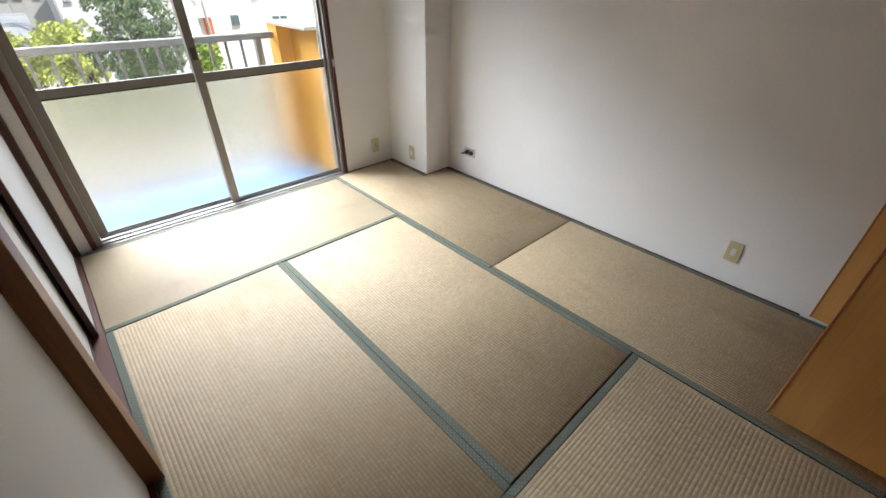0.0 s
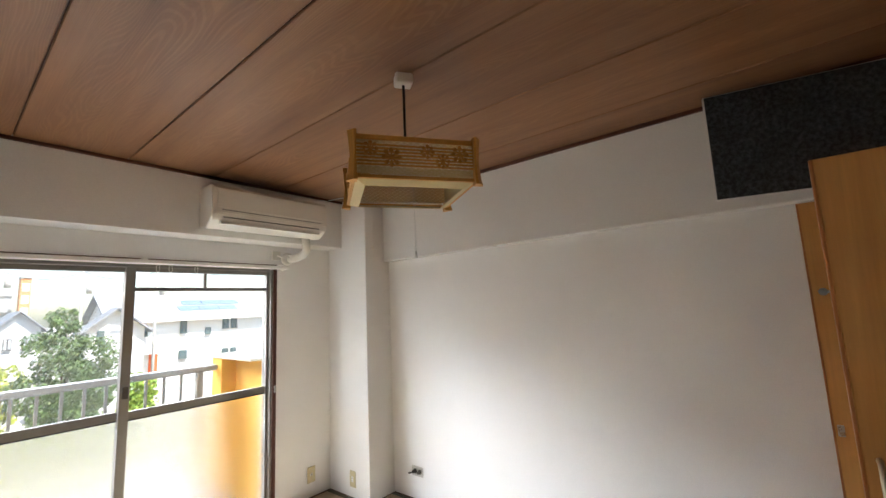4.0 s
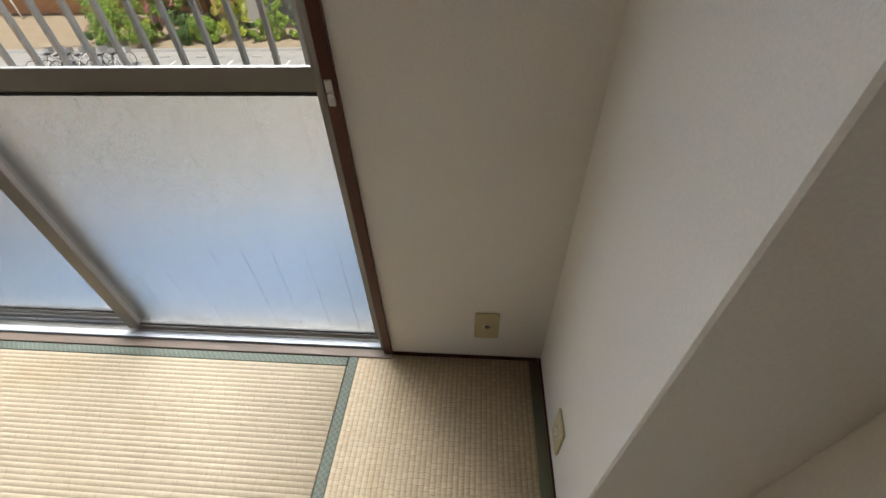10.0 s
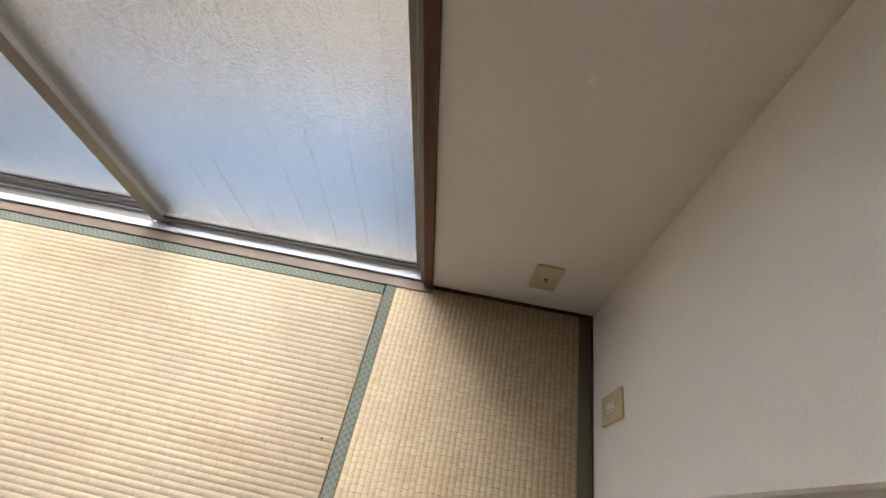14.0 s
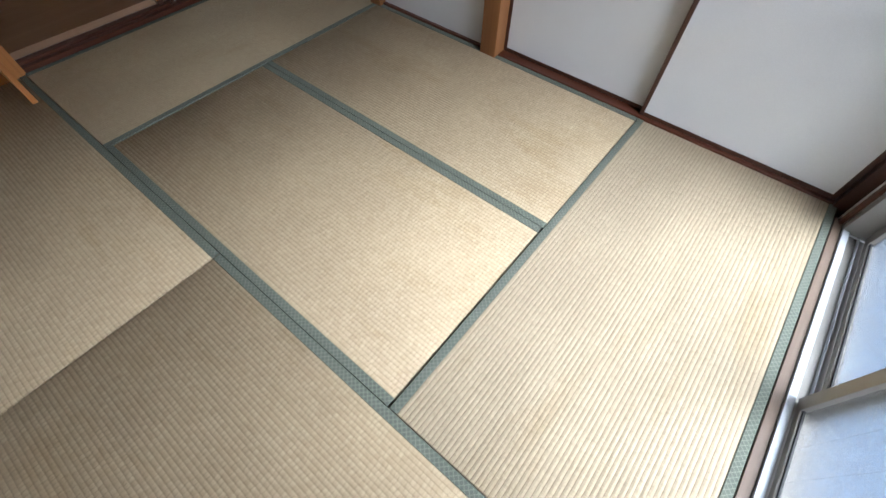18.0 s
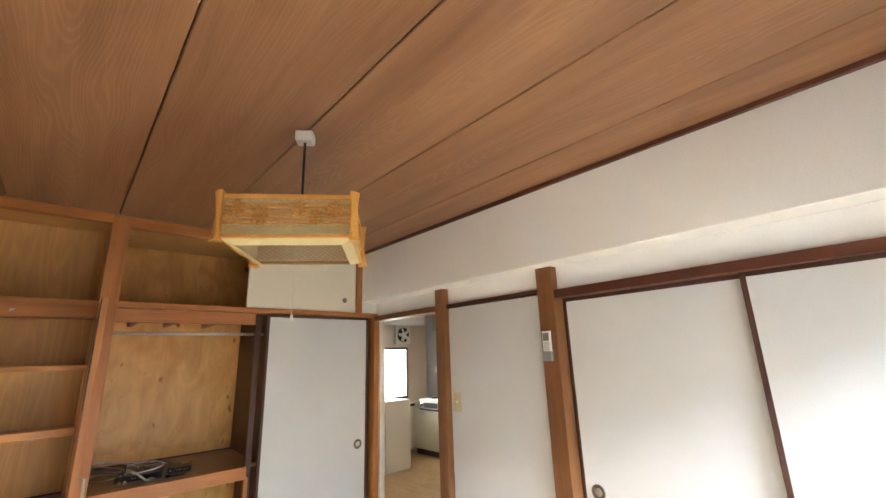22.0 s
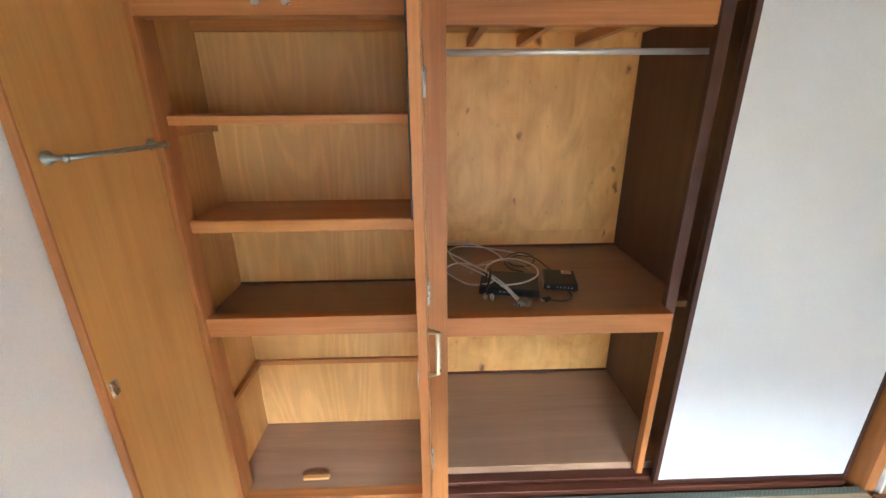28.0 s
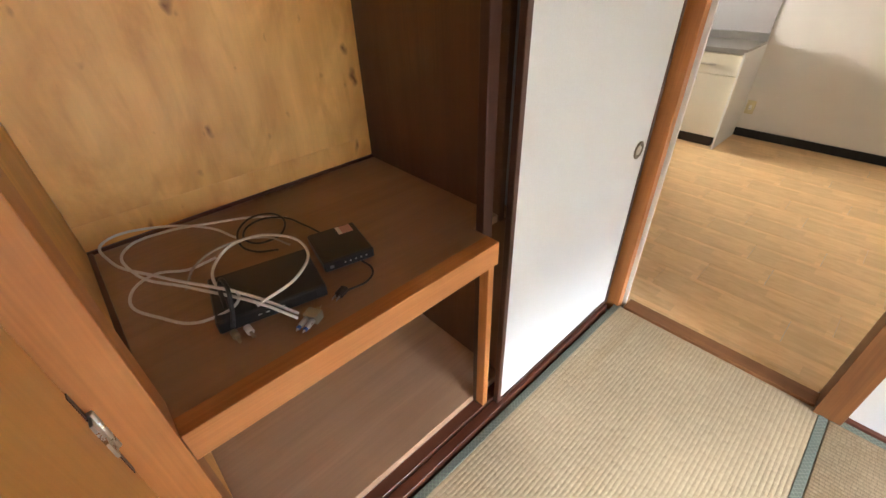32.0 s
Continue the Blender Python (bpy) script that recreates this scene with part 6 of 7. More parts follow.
struct(bar("ground", -900, 900, -900, 900, GZ - 0.3, GZ, ASPH, bev=0), "pale worn parking ground round the building", "ground")
kb_ = thing("kerb", (-4, 24.5, GZ), "low concrete kerb along the planting bed", "kerb", kind="structure")
for k in range(24):
    bar("kerb_stone", -24 + k * 1.2, -22.81 + k * 1.2, 24.4, 24.55, GZ, GZ + 0.14, KERB, kb_)
struct(bar("planting_bed", -40, 14, 24.55, 33.0, GZ, GZ + 0.10, SOIL, bev=0), "dry pale brown soil bed behind the kerb", "ground")
lines = thing("parking_lines", (-4, 20, GZ), "worn white parking bay lines on the ground", "road marking", kind="structure")
for k in range(7):
    x = -0.95 - k * 2.93
    bm = bmesh.new()
    box(bm, x - 0.06, x + 0.06, -2.7, 2.7, GZ, GZ + 0.006, 0)
    bmesh.ops.rotate(bm, verts=bm.verts[:], cent=(x, 0, 0), matrix=Matrix.Rotation(radians(4.0), 3, "Z"))
    bmesh.ops.translate(bm, verts=bm.verts[:], vec=(0, 20.4, 0))
    part("line", bm, LINE, lines)
for k in range(7):
    for dx in (0.8, 1.75):
        x = -1.1 - (k + 1) * 2.93 + dx
        tagged(bar("wheel_stop", x, x + 0.5, 23.5, 23.64, GZ, GZ + 0.1, KERB, bev=0.02), "short concrete wheel stop in a parking bay", "wheel stop", "wheel stops")
REDC = painted("faded_red_cover", (0.42, 0.23, 0.19), 0.8, 40, 0.3)
for x, y in ((-6.1, 13.9), (0.95, 14.2)):
    dc = bar("drain_cover", x - 0.32, x + 0.32, y - 0.25, y + 0.25, GZ, GZ + 0.01, REDC)
    tagged(dc, "faded reddish drain cover in the paving", "drain", "drain covers")
fe = thing("sheet_fence", (2.1, 20.5, GZ), "low grey sheet fence at the edge of the car park", "fence")
for k in range(4):
    bar("panel", 2.06, 2.10, 18.4 + k * 1.2, 19.56 + k * 1.2, GZ + 0.12, GZ + 1.0, KERB, fe)
    bar("post", 2.04, 2.12, 19.57 + k * 1.2, 19.63 + k * 1.2, GZ, GZ + 1.08, STEEL, fe, "steel post")


def leaf_cloud(bm, blobs, count, size):
    """Many small folded leaves in tufts over lumpy blobs, with gaps between the tufts."""
    total = sum(b[3] ** 2 for b in blobs)
    for cx, cy, cz, r, fl in blobs:
        tufts = []
        for _ in range(max(7, int(26 * r * r))):
            u = Vector((rng.gauss(0, 1), rng.gauss(0, 1), rng.gauss(0, 1))).normalized()
            k = r * rng.uniform(0.58, 0.92)
            tufts.append((Vector((cx + u.x * k, cy + u.y * k, cz + u.z * k * fl)), r * rng.uniform(0.22, 0.36)))
        for _ in range(int(count * r * r / total)):
            mid, tr = rng.choice(tufts)
            u = Vector((rng.gauss(0, 1), rng.gauss(0, 1), rng.gauss(0, 1))).normalized()
            c = mid + u * tr * (0.5 + 0.5 * rng.random() ** 0.5)
            d = (u + Vector((rng.uniform(-1, 1), rng.uniform(-1, 1), rng.uniform(-0.4, 1.2)))).normalized()
            a = d.orthogonal().normalized()
            b = d.cross(a)
            s_ = size * rng.uniform(0.7, 1.5)
            v = [bm.verts.new(c + a * s_ * p + b * s_ * q + d * s_ * w) for p, q, w in ((-1, 0, 0), (0, -0.5, 0.2), (1, 0, 0), (0, 0.5, 0.2))]
            bm.faces.new(v)


def tree(name, at, height, blobs, leaves, size, material, label, extra=None):
    t = thing(name, (at[0], at[1], GZ), label, "tree", "trees and shrubs outside")
    rods = bmesh.new()
    h0 = GZ + height * 0.45
    tube(rods, [(at[0], at[1], GZ), (at[0] + 0.05, at[1], GZ + height * 0.25), (at[0] - 0.05, at[1] + 0.05, h0)], [0.16, 0.12, 0.09], 9)
    for cx, cy, cz, r, fl in blobs:
        tube(rods, [(at[0] - 0.05, at[1] + 0.05, h0 - 0.3), ((at[0] + cx) / 2 + 0.1, (at[1] + cy) / 2, (h0 + cz) / 2), (cx, cy, cz)], [0.07, 0.045, 0.015], 6)
    part("trunk", rods, BARK, t, "brown trunk with limbs")
    bm = bmesh.new()
    leaf_cloud(bm, blobs, leaves, size)
    part("crown", bm, material, t, "dense leafy crown")
    if extra:
        bm = bmesh.new()
        leaf_cloud(bm, extra, leaves // 6, size * 0.9)
        part("blossom", bm, PINK, t, "pink blossom clusters")
    return t


def clump(cx, cy, z0, z1, r, n=6):
    out = []
    for k in range(n):
        f = k / max(1, n - 1)
        a = rng.uniform(0, 6.3)
        rr = r * rng.uniform(0.5, 0.72)
        out.append((cx + math.cos(a) * (r - rr) * 0.9, cy + math.sin(a) * (r - rr) * 0.9, z0 + rr * 0.8 + (z1 - z0 - 1.6 * rr) * f, rr, 0.85))
    return out


tree("tree", (4.2, 25.5, 0), 8.0, [(4.0, 25.5, 1.55, 0.8, 0.75), (3.6, 25.3, 0.2, 1.1, 0.8), (4.9, 25.4, -0.2, 1.2, 0.8), (4.2, 25.3, -1.5, 1.5, 0.8), (5.3, 25.6, -1.6, 1.2, 0.8), (3.2, 25.6, -1.4, 1.1, 0.8), (4.3, 25.4, -3.0, 1.5, 0.8)], 14000, 0.075, TREEG, "tall rounded broadleaf tree by the parking ground")
for x, y, h, r, g, pk in ((-16.6, 28.0, 5.3, 1.35, 2, True), (-13.2, 28.2, 5.75, 1.75, 2, False), (-8.2, 28.0, 5.6, 1.4, 3, True), (-5.7, 28.2, 5.0, 1.1, 2, False), (-2.5, 27.0, 6.9, 1.2, 1, False), (-14.1, 26.4, 3.6, 1.1, 1, True), (-19.5, 28, 4.8, 1.5, 1, False), (-11.8, 27.6, 3.2, 1.0, 0, True)):
    bl = clump(x, y, GZ + h * 0.30, GZ + h, r * 1.15, 8)
    ex = [(b[0], b[1] - 0.25, b[2] + 0.1, b[3] * 1.02, 0.8) for b in bl[::2]] if pk else None
    tree("garden_tree", (x, y, 0), h, bl, 12000, 0.062, GREENS[g], "small garden tree with %s by the car park" % ("pink blossom" if pk else "bright leaves"), ex)
SHRUB = "rounded clipped shrub in the planting bed"
for x, y, h, r, g, lb in ((-15.6, 24.9, 2.9, 0.95, 1, SHRUB), (-17.3, 25.0, 2.4, 0.9, 1, SHRUB), (-10.75, 26.0, 3.4, 0.95, 2, "tall bright yellow-green shrub in the planting bed"), (-8.6, 25.9, 2.3, 0.72, 1, "round clipped green bush in the planting bed"),
                          (-6.6, 26.2, 2.9, 1.0, 0, "dark green hedge bush in the planting bed"), (-5.2, 26.2, 2.9, 1.0, 0, "dark green hedge bush in the planting bed"), (-12.3, 25.6, 1.4, 0.8, 1, SHRUB), (-13.4, 25.5, 1.7, 0.8, 0, SHRUB),
                          (-3.6, 26.2, 2.2, 0.9, 1, SHRUB), (-0.6, 26.4, 1.9, 0.9, 2, SHRUB), (1.4, 26.2, 1.9, 0.9, 1, SHRUB), (3.0, 26.0, 1.7, 0.9, 2, SHRUB), (4.8, 26.2, 1.8, 0.95, 2, SHRUB), (6.6, 26.2, 1.9, 0.95, 1, SHRUB), (8.4, 26.3, 2.0, 0.95, 2, SHRUB), (10.2, 26.4, 1.9, 0.9, 1, SHRUB), (12.0, 26.4, 2.0, 1.0, 0, SHRUB)):
    sh = thing("shrub", (x, y, GZ + 0.1), lb, "shrub", "trees and shrubs outside")
    bm = bmesh.new()
    leaf_cloud(bm, [(x, y, GZ + 0.1 + h * 0.5, r, h * 0.5 / r), (x + 0.2, y - 0.1, GZ + 0.1 + h * 0.42, r * 0.85, h * 0.45 / r)], 4200, 0.045)
    part("foliage", bm, GREENS[g], sh, "dense small leaves")
    rod("stem", [(x, y, GZ), (x, y, GZ + h * 0.5)], 0.05, BARK, sh, "", 6)
for k in range(15):
    if k % 3 == 1:
        continue
    x, y = -18.6 + k * 1.02, 25.55 + 0.35 * (k % 3)
    h, r = 0.8 + 0.35 * ((k * 7) % 4) / 3, 0.55
    sh = thing("shrub", (x, y, GZ + 0.1), "low loose shrub behind the kerb", "shrub", "trees and shrubs outside")
    bm = bmesh.new()
    leaf_cloud(bm, [(x, y, GZ + 0.1 + h * 0.5, r, h * 0.5 / r), (x + 0.25, y + 0.3, GZ + 0.1 + h * 0.55, r * 0.8, h * 0.5 / r)], 2200, 0.045)
    part("foliage", bm, GREENS[(0, 1, 2, 1)[k % 4]], sh, "dense small leaves")
    rod("stem", [(x, y, GZ), (x, y, GZ + h * 0.5)], 0.03, BARK, sh, "", 6)
gw = thing("garden_wall", (-5.5, 29.4, GZ), "low white garden wall behind the trees", "wall")
bar("wall", -7.5, -1.0, 29.3, 29.45, GZ, -2.6, HOUSEW, gw)
bar("coping", -7.55, -0.95, 29.25, 29.5, -2.6, -2.5, KERB, gw, "pale coping")
for x, y, h, r in ((1.2, 30, 5.2, 1.6), (-0.6, 31, 4.6, 1.5), (2.4, 31, 5.0, 1.3), (7.5, 29, 4.0, 1.4), (19.5, 30, 6.5, 2.0), (21.5, 31, 6.0, 1.8), (14.5, 31, 4.0, 1.3)):
    tree("far_tree", (x, y, 0), h, clump(x, y, GZ + h * 0.3, GZ + h, r, 6), 2600, 0.10, GREENS[2 if x < 3 else 1], "yellow-green tree among the houses")


def house(name, x0, x1, y0, y1, eave, ridge, wall_m, roof_m, label, wins, along="x", solar=None, category="house", shutters=False):
    """Walls, pitched roof with overhang, framed windows on the side facing the block."""
    h = thing(name, ((x0 + x1) / 2, (y0 + y1) / 2, GZ), label, category, "houses across the car park")
    bm = bmesh.new()
    box(bm, x0, x1, y0, y1, GZ, eave, 0)
    xm, ym = (x0 + x1) / 2, (y0 + y1) / 2
    tri = ((x0, y0), (x1, y0), (xm, y0)) if along == "y" else ((x0, y0), (x0, y1), (x0, ym))
    far = ((x0, y1), (x1, y1), (xm, y1)) if along == "y" else ((x1, y0), (x1, y1), (x1, ym))
    rz_ = ridge - 0.22
    va = [bm.verts.new((p[0], p[1], z)) for p, z in zip(tri, (eave, eave, rz_))]
    vb = [bm.verts.new((p[0], p[1], z)) for p, z in zip(far, (eave, eave, rz_))]
    bm.faces.new(va)
    bm.faces.new(vb[::-1])
    for i, j in ((0, 2), (2, 1)):
        bm.faces.new((va[i], va[j], vb[j], vb[i]))
    part("wall", bm, wall_m, h)
    o, th = 0.45, 0.14
    run = ((x1 - x0) if along == "y" else (y1 - y0)) / 2
    low_z = eave - (ridge - eave) / run * o
    for sgn in (-1, 1):
        bm = bmesh.new()
        if along == "y":
            e_ = xm + sgn * (run + o)
            c = [(e_, y0 - o, low_z), (e_, y1 + o, low_z), (xm, y1 + o, ridge), (xm, y0 - o, ridge)]
        else:
            e_ = ym + sgn * (run + o)
            c = [(x0 - o, e_, low_z), (x1 + o, e_, low_z), (x1 + o, ym, ridge), (x0 - o, ym, ridge)]
        vs = [bm.verts.new(p) for p in c] + [bm.verts.new((p[0], p[1], p[2] - th)) for p in c]
        for f in ((0, 1, 2, 3), (4, 7, 6, 5), (0, 4, 5, 1), (1, 5, 6, 2), (2, 6, 7, 3), (3, 7, 4, 0)):
            bm.faces.new([vs[i] for i in f])
        bmesh.ops.recalc_face_normals(bm, faces=bm.faces[:])
        part("roof", bm, roof_m, h, "pitched roof slope")
    if along == "x":
        bar("gutter", x0 - o, x1 + o, y0 - o - 0.1, y0 - o, low_z - 0.14, low_z - 0.03, WHITEP, h, "pale gutter")
    for wx, wz, ww, wh_ in wins:
        f = bar("window", wx, wx + ww, y0 - 0.09, y0 - 0.003, wz, wz + wh_, SHUT if shutters else FRAMEG, h, "window frame")
        for k in range(2):
            bar("pane", wx + 0.05 + k * ww / 2, wx + (k + 1) * ww / 2 - 0.05, y0 - 0.10, y0 - 0.092, wz + 0.06, wz + wh_ - 0.06, DGLASS if shutters else CURT, f, bev=0)
        bar("sill", wx - 0.05, wx + ww + 0.05, y0 - 0.16, y0 - 0.09, wz - 0.06, wz, FRAMEG, h, "window sill")
    if solar:
        for r_ in range(2):
            for k in range(3):
                t0, t1 = 0.20 + 0.26 * r_, 0.20 + 0.26 * r_ + 0.2
                bm = bmesh.new()
                a = solar + k * 1.5 + 0.5 * r_
                p0 = (y0 + run * t0, eave + (ridge - eave) * t0 + 0.06)
                p1 = (y0 + run * t1, eave + (ridge - eave) * t1 + 0.06)
                vs = [bm.verts.new(p) for p in ((a, *p0), (a + 1.45, *p0), (a + 1.45, *p1), (a, *p1), (a, p0[0], p0[1] - 0.05), (a + 1.45, p0[0], p0[1] - 0.05), (a + 1.45, p1[0], p1[1] - 0.05), (a, p1[0], p1[1] - 0.05))]
                for f in ((0, 1, 2, 3), (4, 7, 6, 5), (0, 4, 5, 1), (1, 5, 6, 2), (2, 6, 7, 3), (3, 7, 4, 0)):
                    bm.faces.new([vs[i] for i in f])
                part("solar_panel", bm, PANEL, h, "pale blue solar panel")
    return h


SHUT = painted("dark_green_frame", (0.10, 0.15, 0.14), 0.5)
FRAMEG = painted("grey_window_frame", (0.16, 0.155, 0.15), 0.5)
CURT = painted("curtained_glass", (0.50, 0.53, 0.54), 0.15, 30.0, 0.0, 0.001, 0.2, 0.6)
wh_s = house("white_house", 8.0, 19.5, 36, 43, 1.55, 3.35, HOUSEW, ROOFG, "white two-storey house with pale grey roof and solar panels", [(9.55, 0.2, 0.5, 0.8), (12.13, 0.26, 0.45, 1.1), (13.89, 0.05, 0.42, 0.5), (15.19, 0.4, 0.5, 1.0), (15.85, 0.4, 0.5, 1.0), (12.1, -1.63, 0.55, 0.6), (15.2, -1.96, 0.48, 0.75), (15.85, -1.96, 0.48, 0.75), (8.3, 0.1, 0.4, 0.8)], "x", 12.3, shutters=True)
bar("door", 10.2, 10.75, 35.95, 35.997, -3.3, -1.0, painted("red_door", (0.62, 0.13, 0.05), 0.5), wh_s, "orange-red front door")
bar("balcony", 9.2, 10.7, 35.2, 35.997, -1.05, -0.1, HOUSEW, wh_s, "white box balcony")
house("gabled_house", 6.4, 9.6, 35.0, 35.9, 1.0, 2.3, HOUSEW, ROOFG, "white gabled wing in front of the larger house", [(7.0, 0.0, 0.4, 0.8)], "y", shutters=True)
house("gabled_house", 3.5, 6.2, 50, 58, 1.25, 2.6, HOUSEW, ROOFG, "narrow white gabled house behind the trees", [(4.0, -0.6, 0.5, 0.9), (5.1, -0.6, 0.5, 0.9)], "y")
house("beige_house", 0.8, 3.9, 60, 68, 1.0, 2.3, GREYW, ROOFG, "pale beige house behind the trees", [(1.2, -0.6, 0.6, 0.9), (2.6, -0.6, 0.6, 0.9), (1.9, 0.2, 0.5, 0.5)], "x")
house("low_house", -1.4, 0.7, 38, 43, -1.6, -0.75, HOUSEW, ROOFG, "low white house with a pale roof among the shrubs", [(-0.9, -2.9, 0.6, 0.7)], "x")
house("gabled_house", 19.8, 26.0, 40, 47, 0.9, 3.0, HOUSEW, ROOFG, "white gabled house with grey roof", [(21.0, -1.2, 0.8, 1.0), (23.5, -1.2, 0.8, 1.0)], "y")
house("cream_house", -3.2, 0.75, 58, 66, 0.4, 1.75, GREYW, ROOFB, "cream house with a brown roof far behind", [(-0.9, -0.9, 0.8, 0.9), (-2.4, -0.9, 0.8, 0.9)], "x")
g_h = house("white_house", -13.3, -3.0, 33.0, 41, 2.3, 5.3, HOUSEW, ROOFG, "white gable-fronted house with grey framed upper windows", [(-12.1, 0.9, 2.0, 1.35), (-9.0, 0.9, 2.0, 1.35), (-5.6, 0.9, 1.9, 1.35), (-6.2, -3.0, 1.6, 1.2)], "y")
bar("lean_to_roof", -9.4, -6.4, 32.0, 32.995, -0.35, 0.05, FRAMEG, g_h, "dark metal lean-to roof")
rod("downpipe", [(-10.2, 32.95, 0.4), (-10.2, 32.95, GZ)], 0.06, WHITEP, g_h, "white downpipe", 8)
house("tile_roof_house", -13.6, -9.4, 29.6, 32.4, -1.75, -0.15, GREYW, ROOFB, "low house with a weathered brown tile roof", [(-12.6, -3.9, 0.9, 1.0)], "x")
house("far_house", 27, 36, 44, 52, 0.6, 2.8, HOUSEW, ROOFG, "white house far along the street", [(29, -1.2, 1, 1.0), (32, -1.2, 1, 1.0)], "x")
house("far_house", -30, -19, 55, 64, 0.8, 3.2, GREYW, ROOFG, "pale house far along the street", [(-28, -1.2, 1, 1.0), (-24, -1.2, 1, 1.0)], "x")


def block(name, x0, x1, y0, y1, top, wall_m, label, bays, balcony, storey=2.9, first=0.0, pane_m=None):
    b = thing(name, ((x0 + x1) / 2, (y0 + y1) / 2, GZ), label, "apartment building", "apartment buildings outside")
    bar("wall", x0, x1, y0, y1, GZ, top, wall_m, b, bev=0)
    bar("roof", x0 - 0.2, x1 + 0.2, y0 - 0.2, y1 + 0.2, top, top + 0.35, KERB, b, "flat roof parapet", bev=0)
    n = int((top - GZ - first) / storey)
    w = (x1 - x0) / bays
    for i in range(n):
        z = GZ + first + i * storey
        if balcony:
            bar("balcony", x0, x1 - 0.5, y0 - 1.35, y0 - 1.23, z, z + 1.6, wall_m, b, "tiled balcony front", bev=0)
            bm = bmesh.new()
            tube(bm, [(x1 - 0.5, y0 - 0.8, z), (x1 - 0.5, y0 - 0.8, z + 1.6)], 0.55, 24)
            part("balcony_end", bm, wall_m, b, "rounded tiled end of the balcony")
            bar("balcony_floor", x0, x1 - 0.15, y0 - 1.2, y0, z - 0.05, z + 0.07, KERB, b, "balcony slab", bev=0)
            bar("balcony_rail", x0, x1 - 0.6, y0 - 1.3, y0 - 1.25, z + 1.66, z + 1.70, STEEL, b, "thin rail over the balcony front", bev=0)
            for k in range(1, bays, 2):
                rod("downpipe", [(x0 + (k + 0.9) * w, y0 - 1.42, z - 1.4), (x0 + (k + 0.9) * w, y0 - 1.42, z + 1.3)], 0.05, WHITEP, b, "white downpipe", 6)
        for k in range(bays):
            f = bar("window", x0 + k * w + w * 0.15, x0 + (k + 1) * w - w * 0.15, y0 - 0.06, y0 - 0.004, z + 0.3, z + 2.2, WHITEP, b, "pale window frame", bev=0)
            bar("pane", x0 + k * w + w * 0.18, x0 + (k + 0.5) * w - 0.03, y0 - 0.07, y0 - 0.063, z + 0.36, z + 2.14, pane_m or DGLASS, f, bev=0)
            bar("pane", x0 + (k + 0.5) * w + 0.03, x0 + (k + 1) * w - w * 0.18, y0 - 0.07, y0 - 0.063, z + 0.36, z + 2.14, pane_m or DGLASS, f, bev=0)
    return b


block("brick_apartment", -40, -15.0, 32.2, 43, 10.0, BRICK, "orange-brown tiled apartment block with long balconies", 8, True, 2.9, 1.35)
for k, (x, c) in enumerate(((-20.6, WHITEP), (-20.1, ROOFG), (-19.4, WHITEP), (-17.3, WHITEP), (-16.9, FRAMEG), (-16.4, WHITEP))):
    lau = bar("laundry", x, x + 0.4, 30.95, 30.99, 0.20 + 0.1 * (k % 2), 1.0, c, bev=0.01)
    tagged(lau, "washing hung out to dry on a balcony", "laundry", "washing on the balcony")
block("far_apartment", 0.2, 9.2, 110, 122, 6.6, GREYW, "hazy pale apartment block with balconies in the distance", 5, True, 2.9, 0.6, FGLASS)
block("far_tower", 12.9, 14.7, 140, 144, 12.3, BRICK, "slim brown tower far behind the houses", 1, False, 2.9, 0.0, FGLASS)
block("far_apartment", 40, 62, 150, 160, 8.5, GREYW, "hazy pale apartment block in the distance", 8, False, 2.9, 0.0, FGLASS)


def pole(x, y, top):
    p = thing("utility_pole", (x, y, GZ), "grey concrete utility pole with crossarms", "utility pole", "utility poles")
    rod("shaft", [(x, y, GZ), (x, y, top)], [0.11, 0.065], KERB, p, "", 10)
    for z in (top - 0.5, top - 1.1):
        bar("crossarm", x - 0.8, x + 0.8, y - 0.05, y + 0.05, z, z + 0.09, STEEL, p, "steel crossarm")
    turned("transformer", [(0.001, 0), (0.16, 0), (0.16, 0.5), (0.001, 0.52)], KERB, p, "z", (x + 0.35, y, top - 2.4), "grey transformer can")
    return p


pole(2.5, 35.5, 6.0)
pole(6.1, 34.8, 5.6)
pole(9.6, 33.0, 5.4)
for (xa, ya), (xb, yb) in (((2.5, 35.5), (6.1, 34.8)), ((6.1, 34.8), (9.6, 33.0)), ((9.6, 33.0), (40, 26)), ((2.5, 35.5), (-40, 47))):
    w = rod("overhead_wire", [(xa + (xb - xa) * k / 8, ya + (yb - ya) * k / 8, 4.6 - 0.5 * (1 - (k / 4 - 1) ** 2)) for k in range(9)], 0.015, RUBBER, None, "", 5)
    tagged(w, "thin black overhead wire between poles", "wire", "overhead wires")


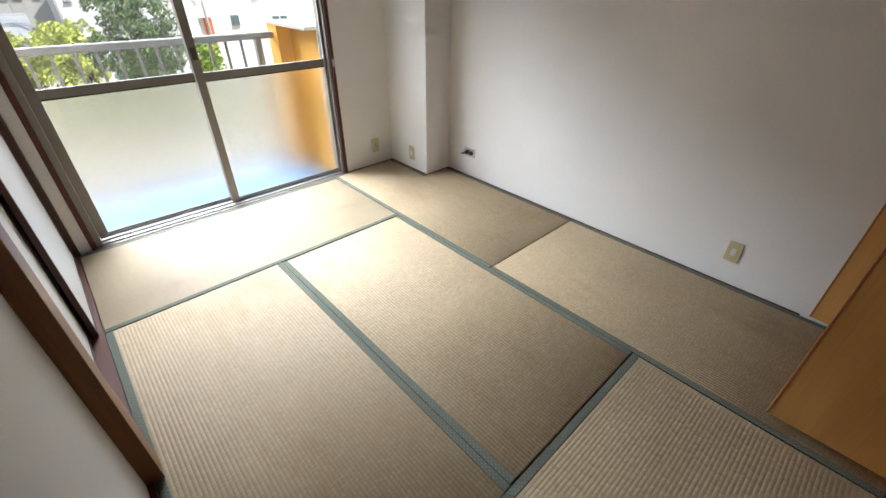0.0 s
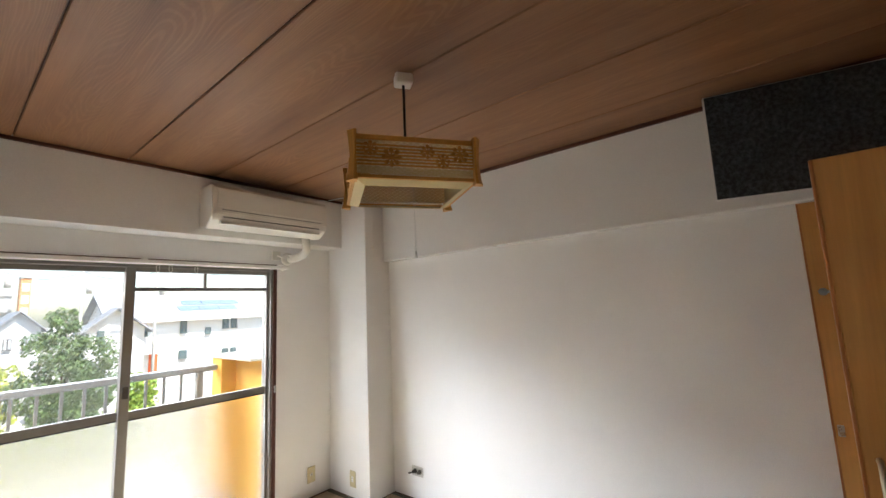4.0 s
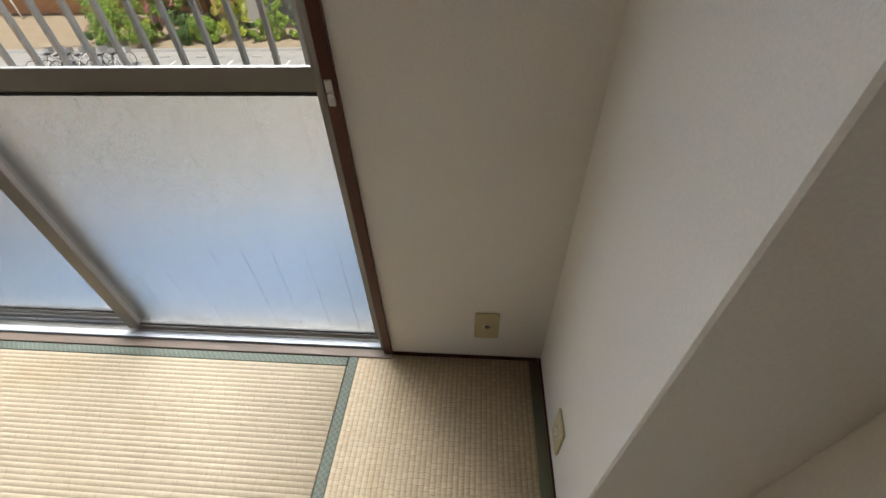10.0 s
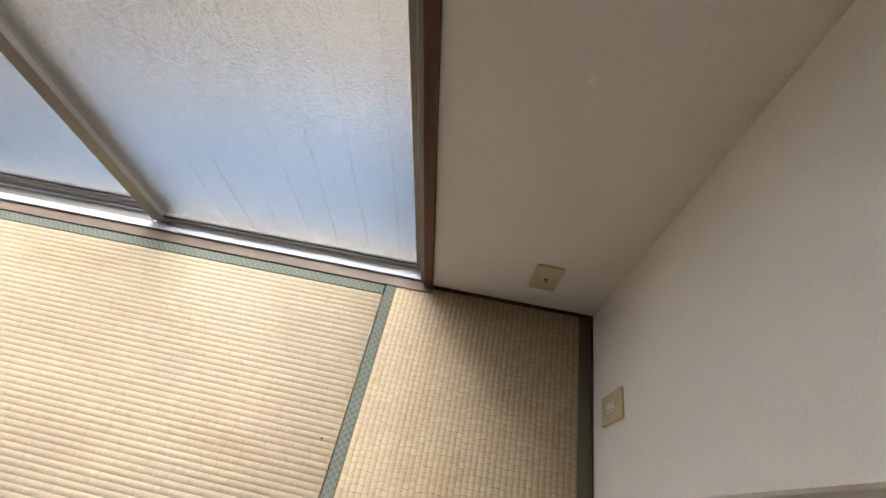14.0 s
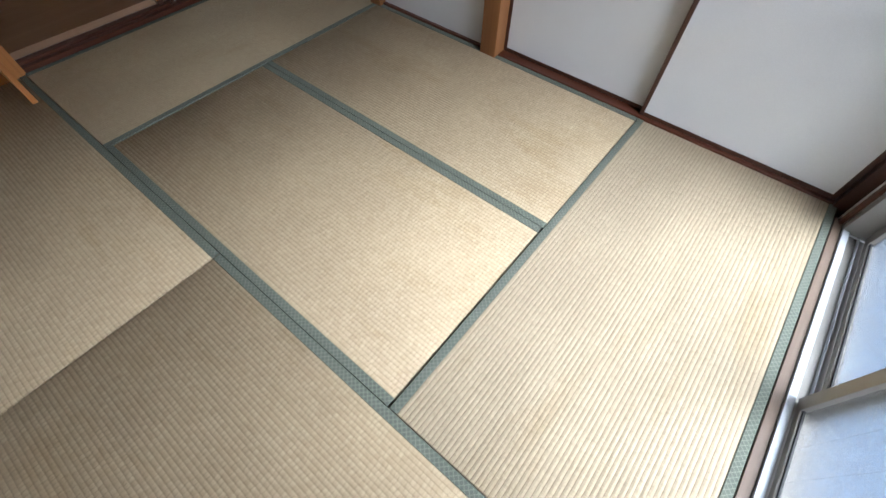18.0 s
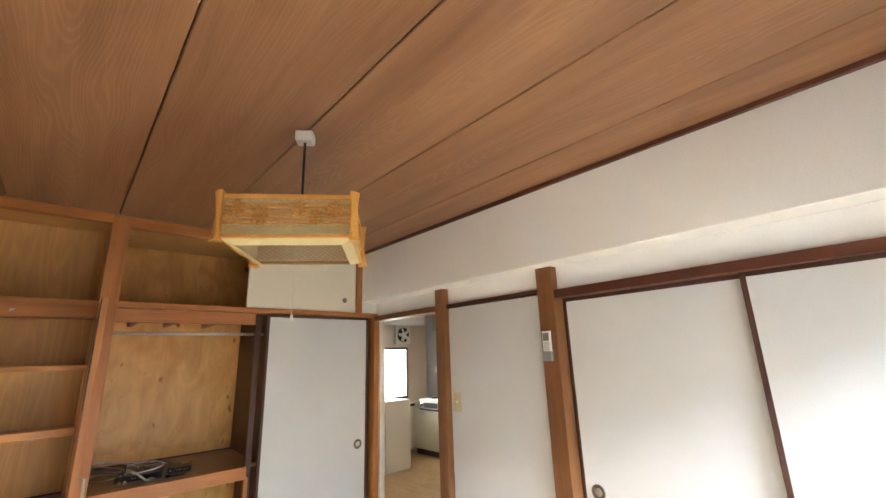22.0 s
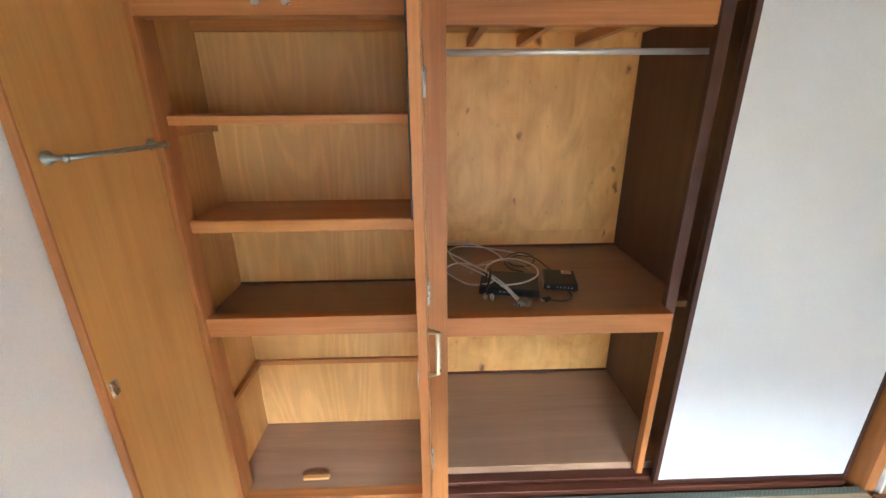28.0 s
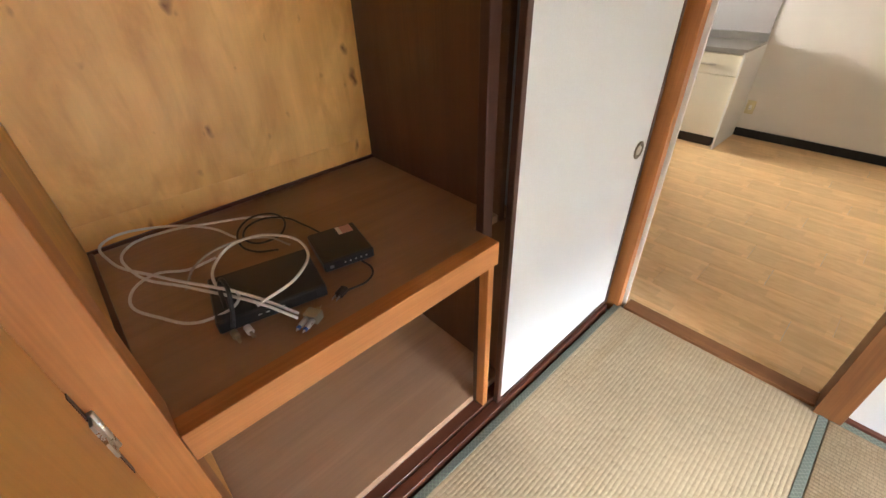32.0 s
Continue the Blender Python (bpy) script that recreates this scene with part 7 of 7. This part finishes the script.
def bicycle(x, y, rz, col):
    b = thing("bicycle", (x, y, GZ), "bicycle parked by the planting bed", "bicycle", "parked bicycles", rz=rz)
    for wx in (-0.52, 0.52):
        bm = bmesh.new()
        tube(bm, [(wx + 0.33 * math.cos(a), 0, 0.345 + 0.33 * math.sin(a)) for a in (2 * math.pi * k / 24 for k in range(25))], 0.018, 6, False)
        wl = part("wheel", bm, RUBBER, b, "black tyre", local=True)
        bm = bmesh.new()
        for k in range(8):
            a = math.pi * k / 8
            tube(bm, [(wx - 0.31 * math.cos(a), 0, 0.345 - 0.31 * math.sin(a)), (wx + 0.31 * math.cos(a), 0, 0.345 + 0.31 * math.sin(a))], 0.003, 4)
        part("spokes", bm, STEEL, b, "thin spokes", local=True)
    bm = bmesh.new()
    for a, c in (((-0.52, 0, 0.345), (-0.1, 0, 0.3)), ((-0.1, 0, 0.3), (0.38, 0, 0.72)), ((-0.1, 0, 0.3), (-0.22, 0, 0.82)), ((-0.52, 0, 0.345), (-0.2, 0, 0.72)), ((0.52, 0, 0.345), (0.36, 0, 0.98)), ((-0.2, 0, 0.7), (0.38, 0, 0.8))):
        tube(bm, [a, c], 0.018, 6)
    part("frame", bm, col, b, "painted tube frame", local=True)
    rod("handlebar", [(0.22, -0.26, 0.98), (0.36, -0.12, 1.02), (0.36, 0.12, 1.02), (0.22, 0.26, 0.98)], 0.013, STEEL, b, "", 6, local=True)
    bar("saddle", -0.34, -0.1, -0.08, 0.08, 0.82, 0.88, RUBBER, b, "black saddle", local=True, bev=0.02)
    bar("basket", 0.42, 0.68, -0.16, 0.16, 0.72, 0.95, STEEL, b, "wire basket", local=True, bev=0.01)


for k in range(8):
    bicycle(-18.4 + k * 0.55, 21.6 + 0.15 * (k % 2), 78 + 6 * (k % 3), (STEEL, WHITEP, RAILM)[k % 3])

# unseen walls and roof added round the flat to keep the sun out
struct(bar("building_wall", -9, -1.62, YW, YW + 0.16, GZ, 8.0, ORANGE, bev=0), "unseen orange outer wall added to block the sun", "wall")
struct(bar("building_wall", 2.81, 12, YW, YW + 0.16, GZ, 8.0, ORANGE, bev=0), "unseen orange outer wall added to block the sun", "wall")
struct(bar("building_wall", -1.62, 2.81, YW, YW + 0.16, GZ, -0.3, ORANGE, bev=0), "unseen orange outer wall added below the balcony", "wall")
struct(bar("building_wall", -1.62, 2.81, YW, YW + 0.16, 2.62, 8.0, ORANGE, bev=0), "unseen orange outer wall added above the balcony to block the sun", "wall")
struct(bar("building_wall", -1.62, -0.16, YW, YW + 0.16, -0.3, 2.62, ORANGE, bev=0), "unseen orange wall added beside the window", "wall")
struct(bar("building_back", -9, 12, -6.0, -5.8, GZ, 8.0, ORANGE, bev=0), "unseen rear wall added to block the sun", "wall")
struct(bar("building_roof", -9, 12, -6.0, YB + 0.3, 8.0, 8.3, KERB, bev=0), "unseen flat roof added to block the sun", "roof")
struct(bar("building_end", -9.2, -9, -6, YW + 0.16, GZ, 8.0, ORANGE, bev=0), "unseen end wall added to block the sun", "wall")
struct(bar("building_end", 12, 12.2, -6, YW + 0.16, GZ, 8.0, ORANGE, bev=0), "unseen end wall added to block the sun", "wall")
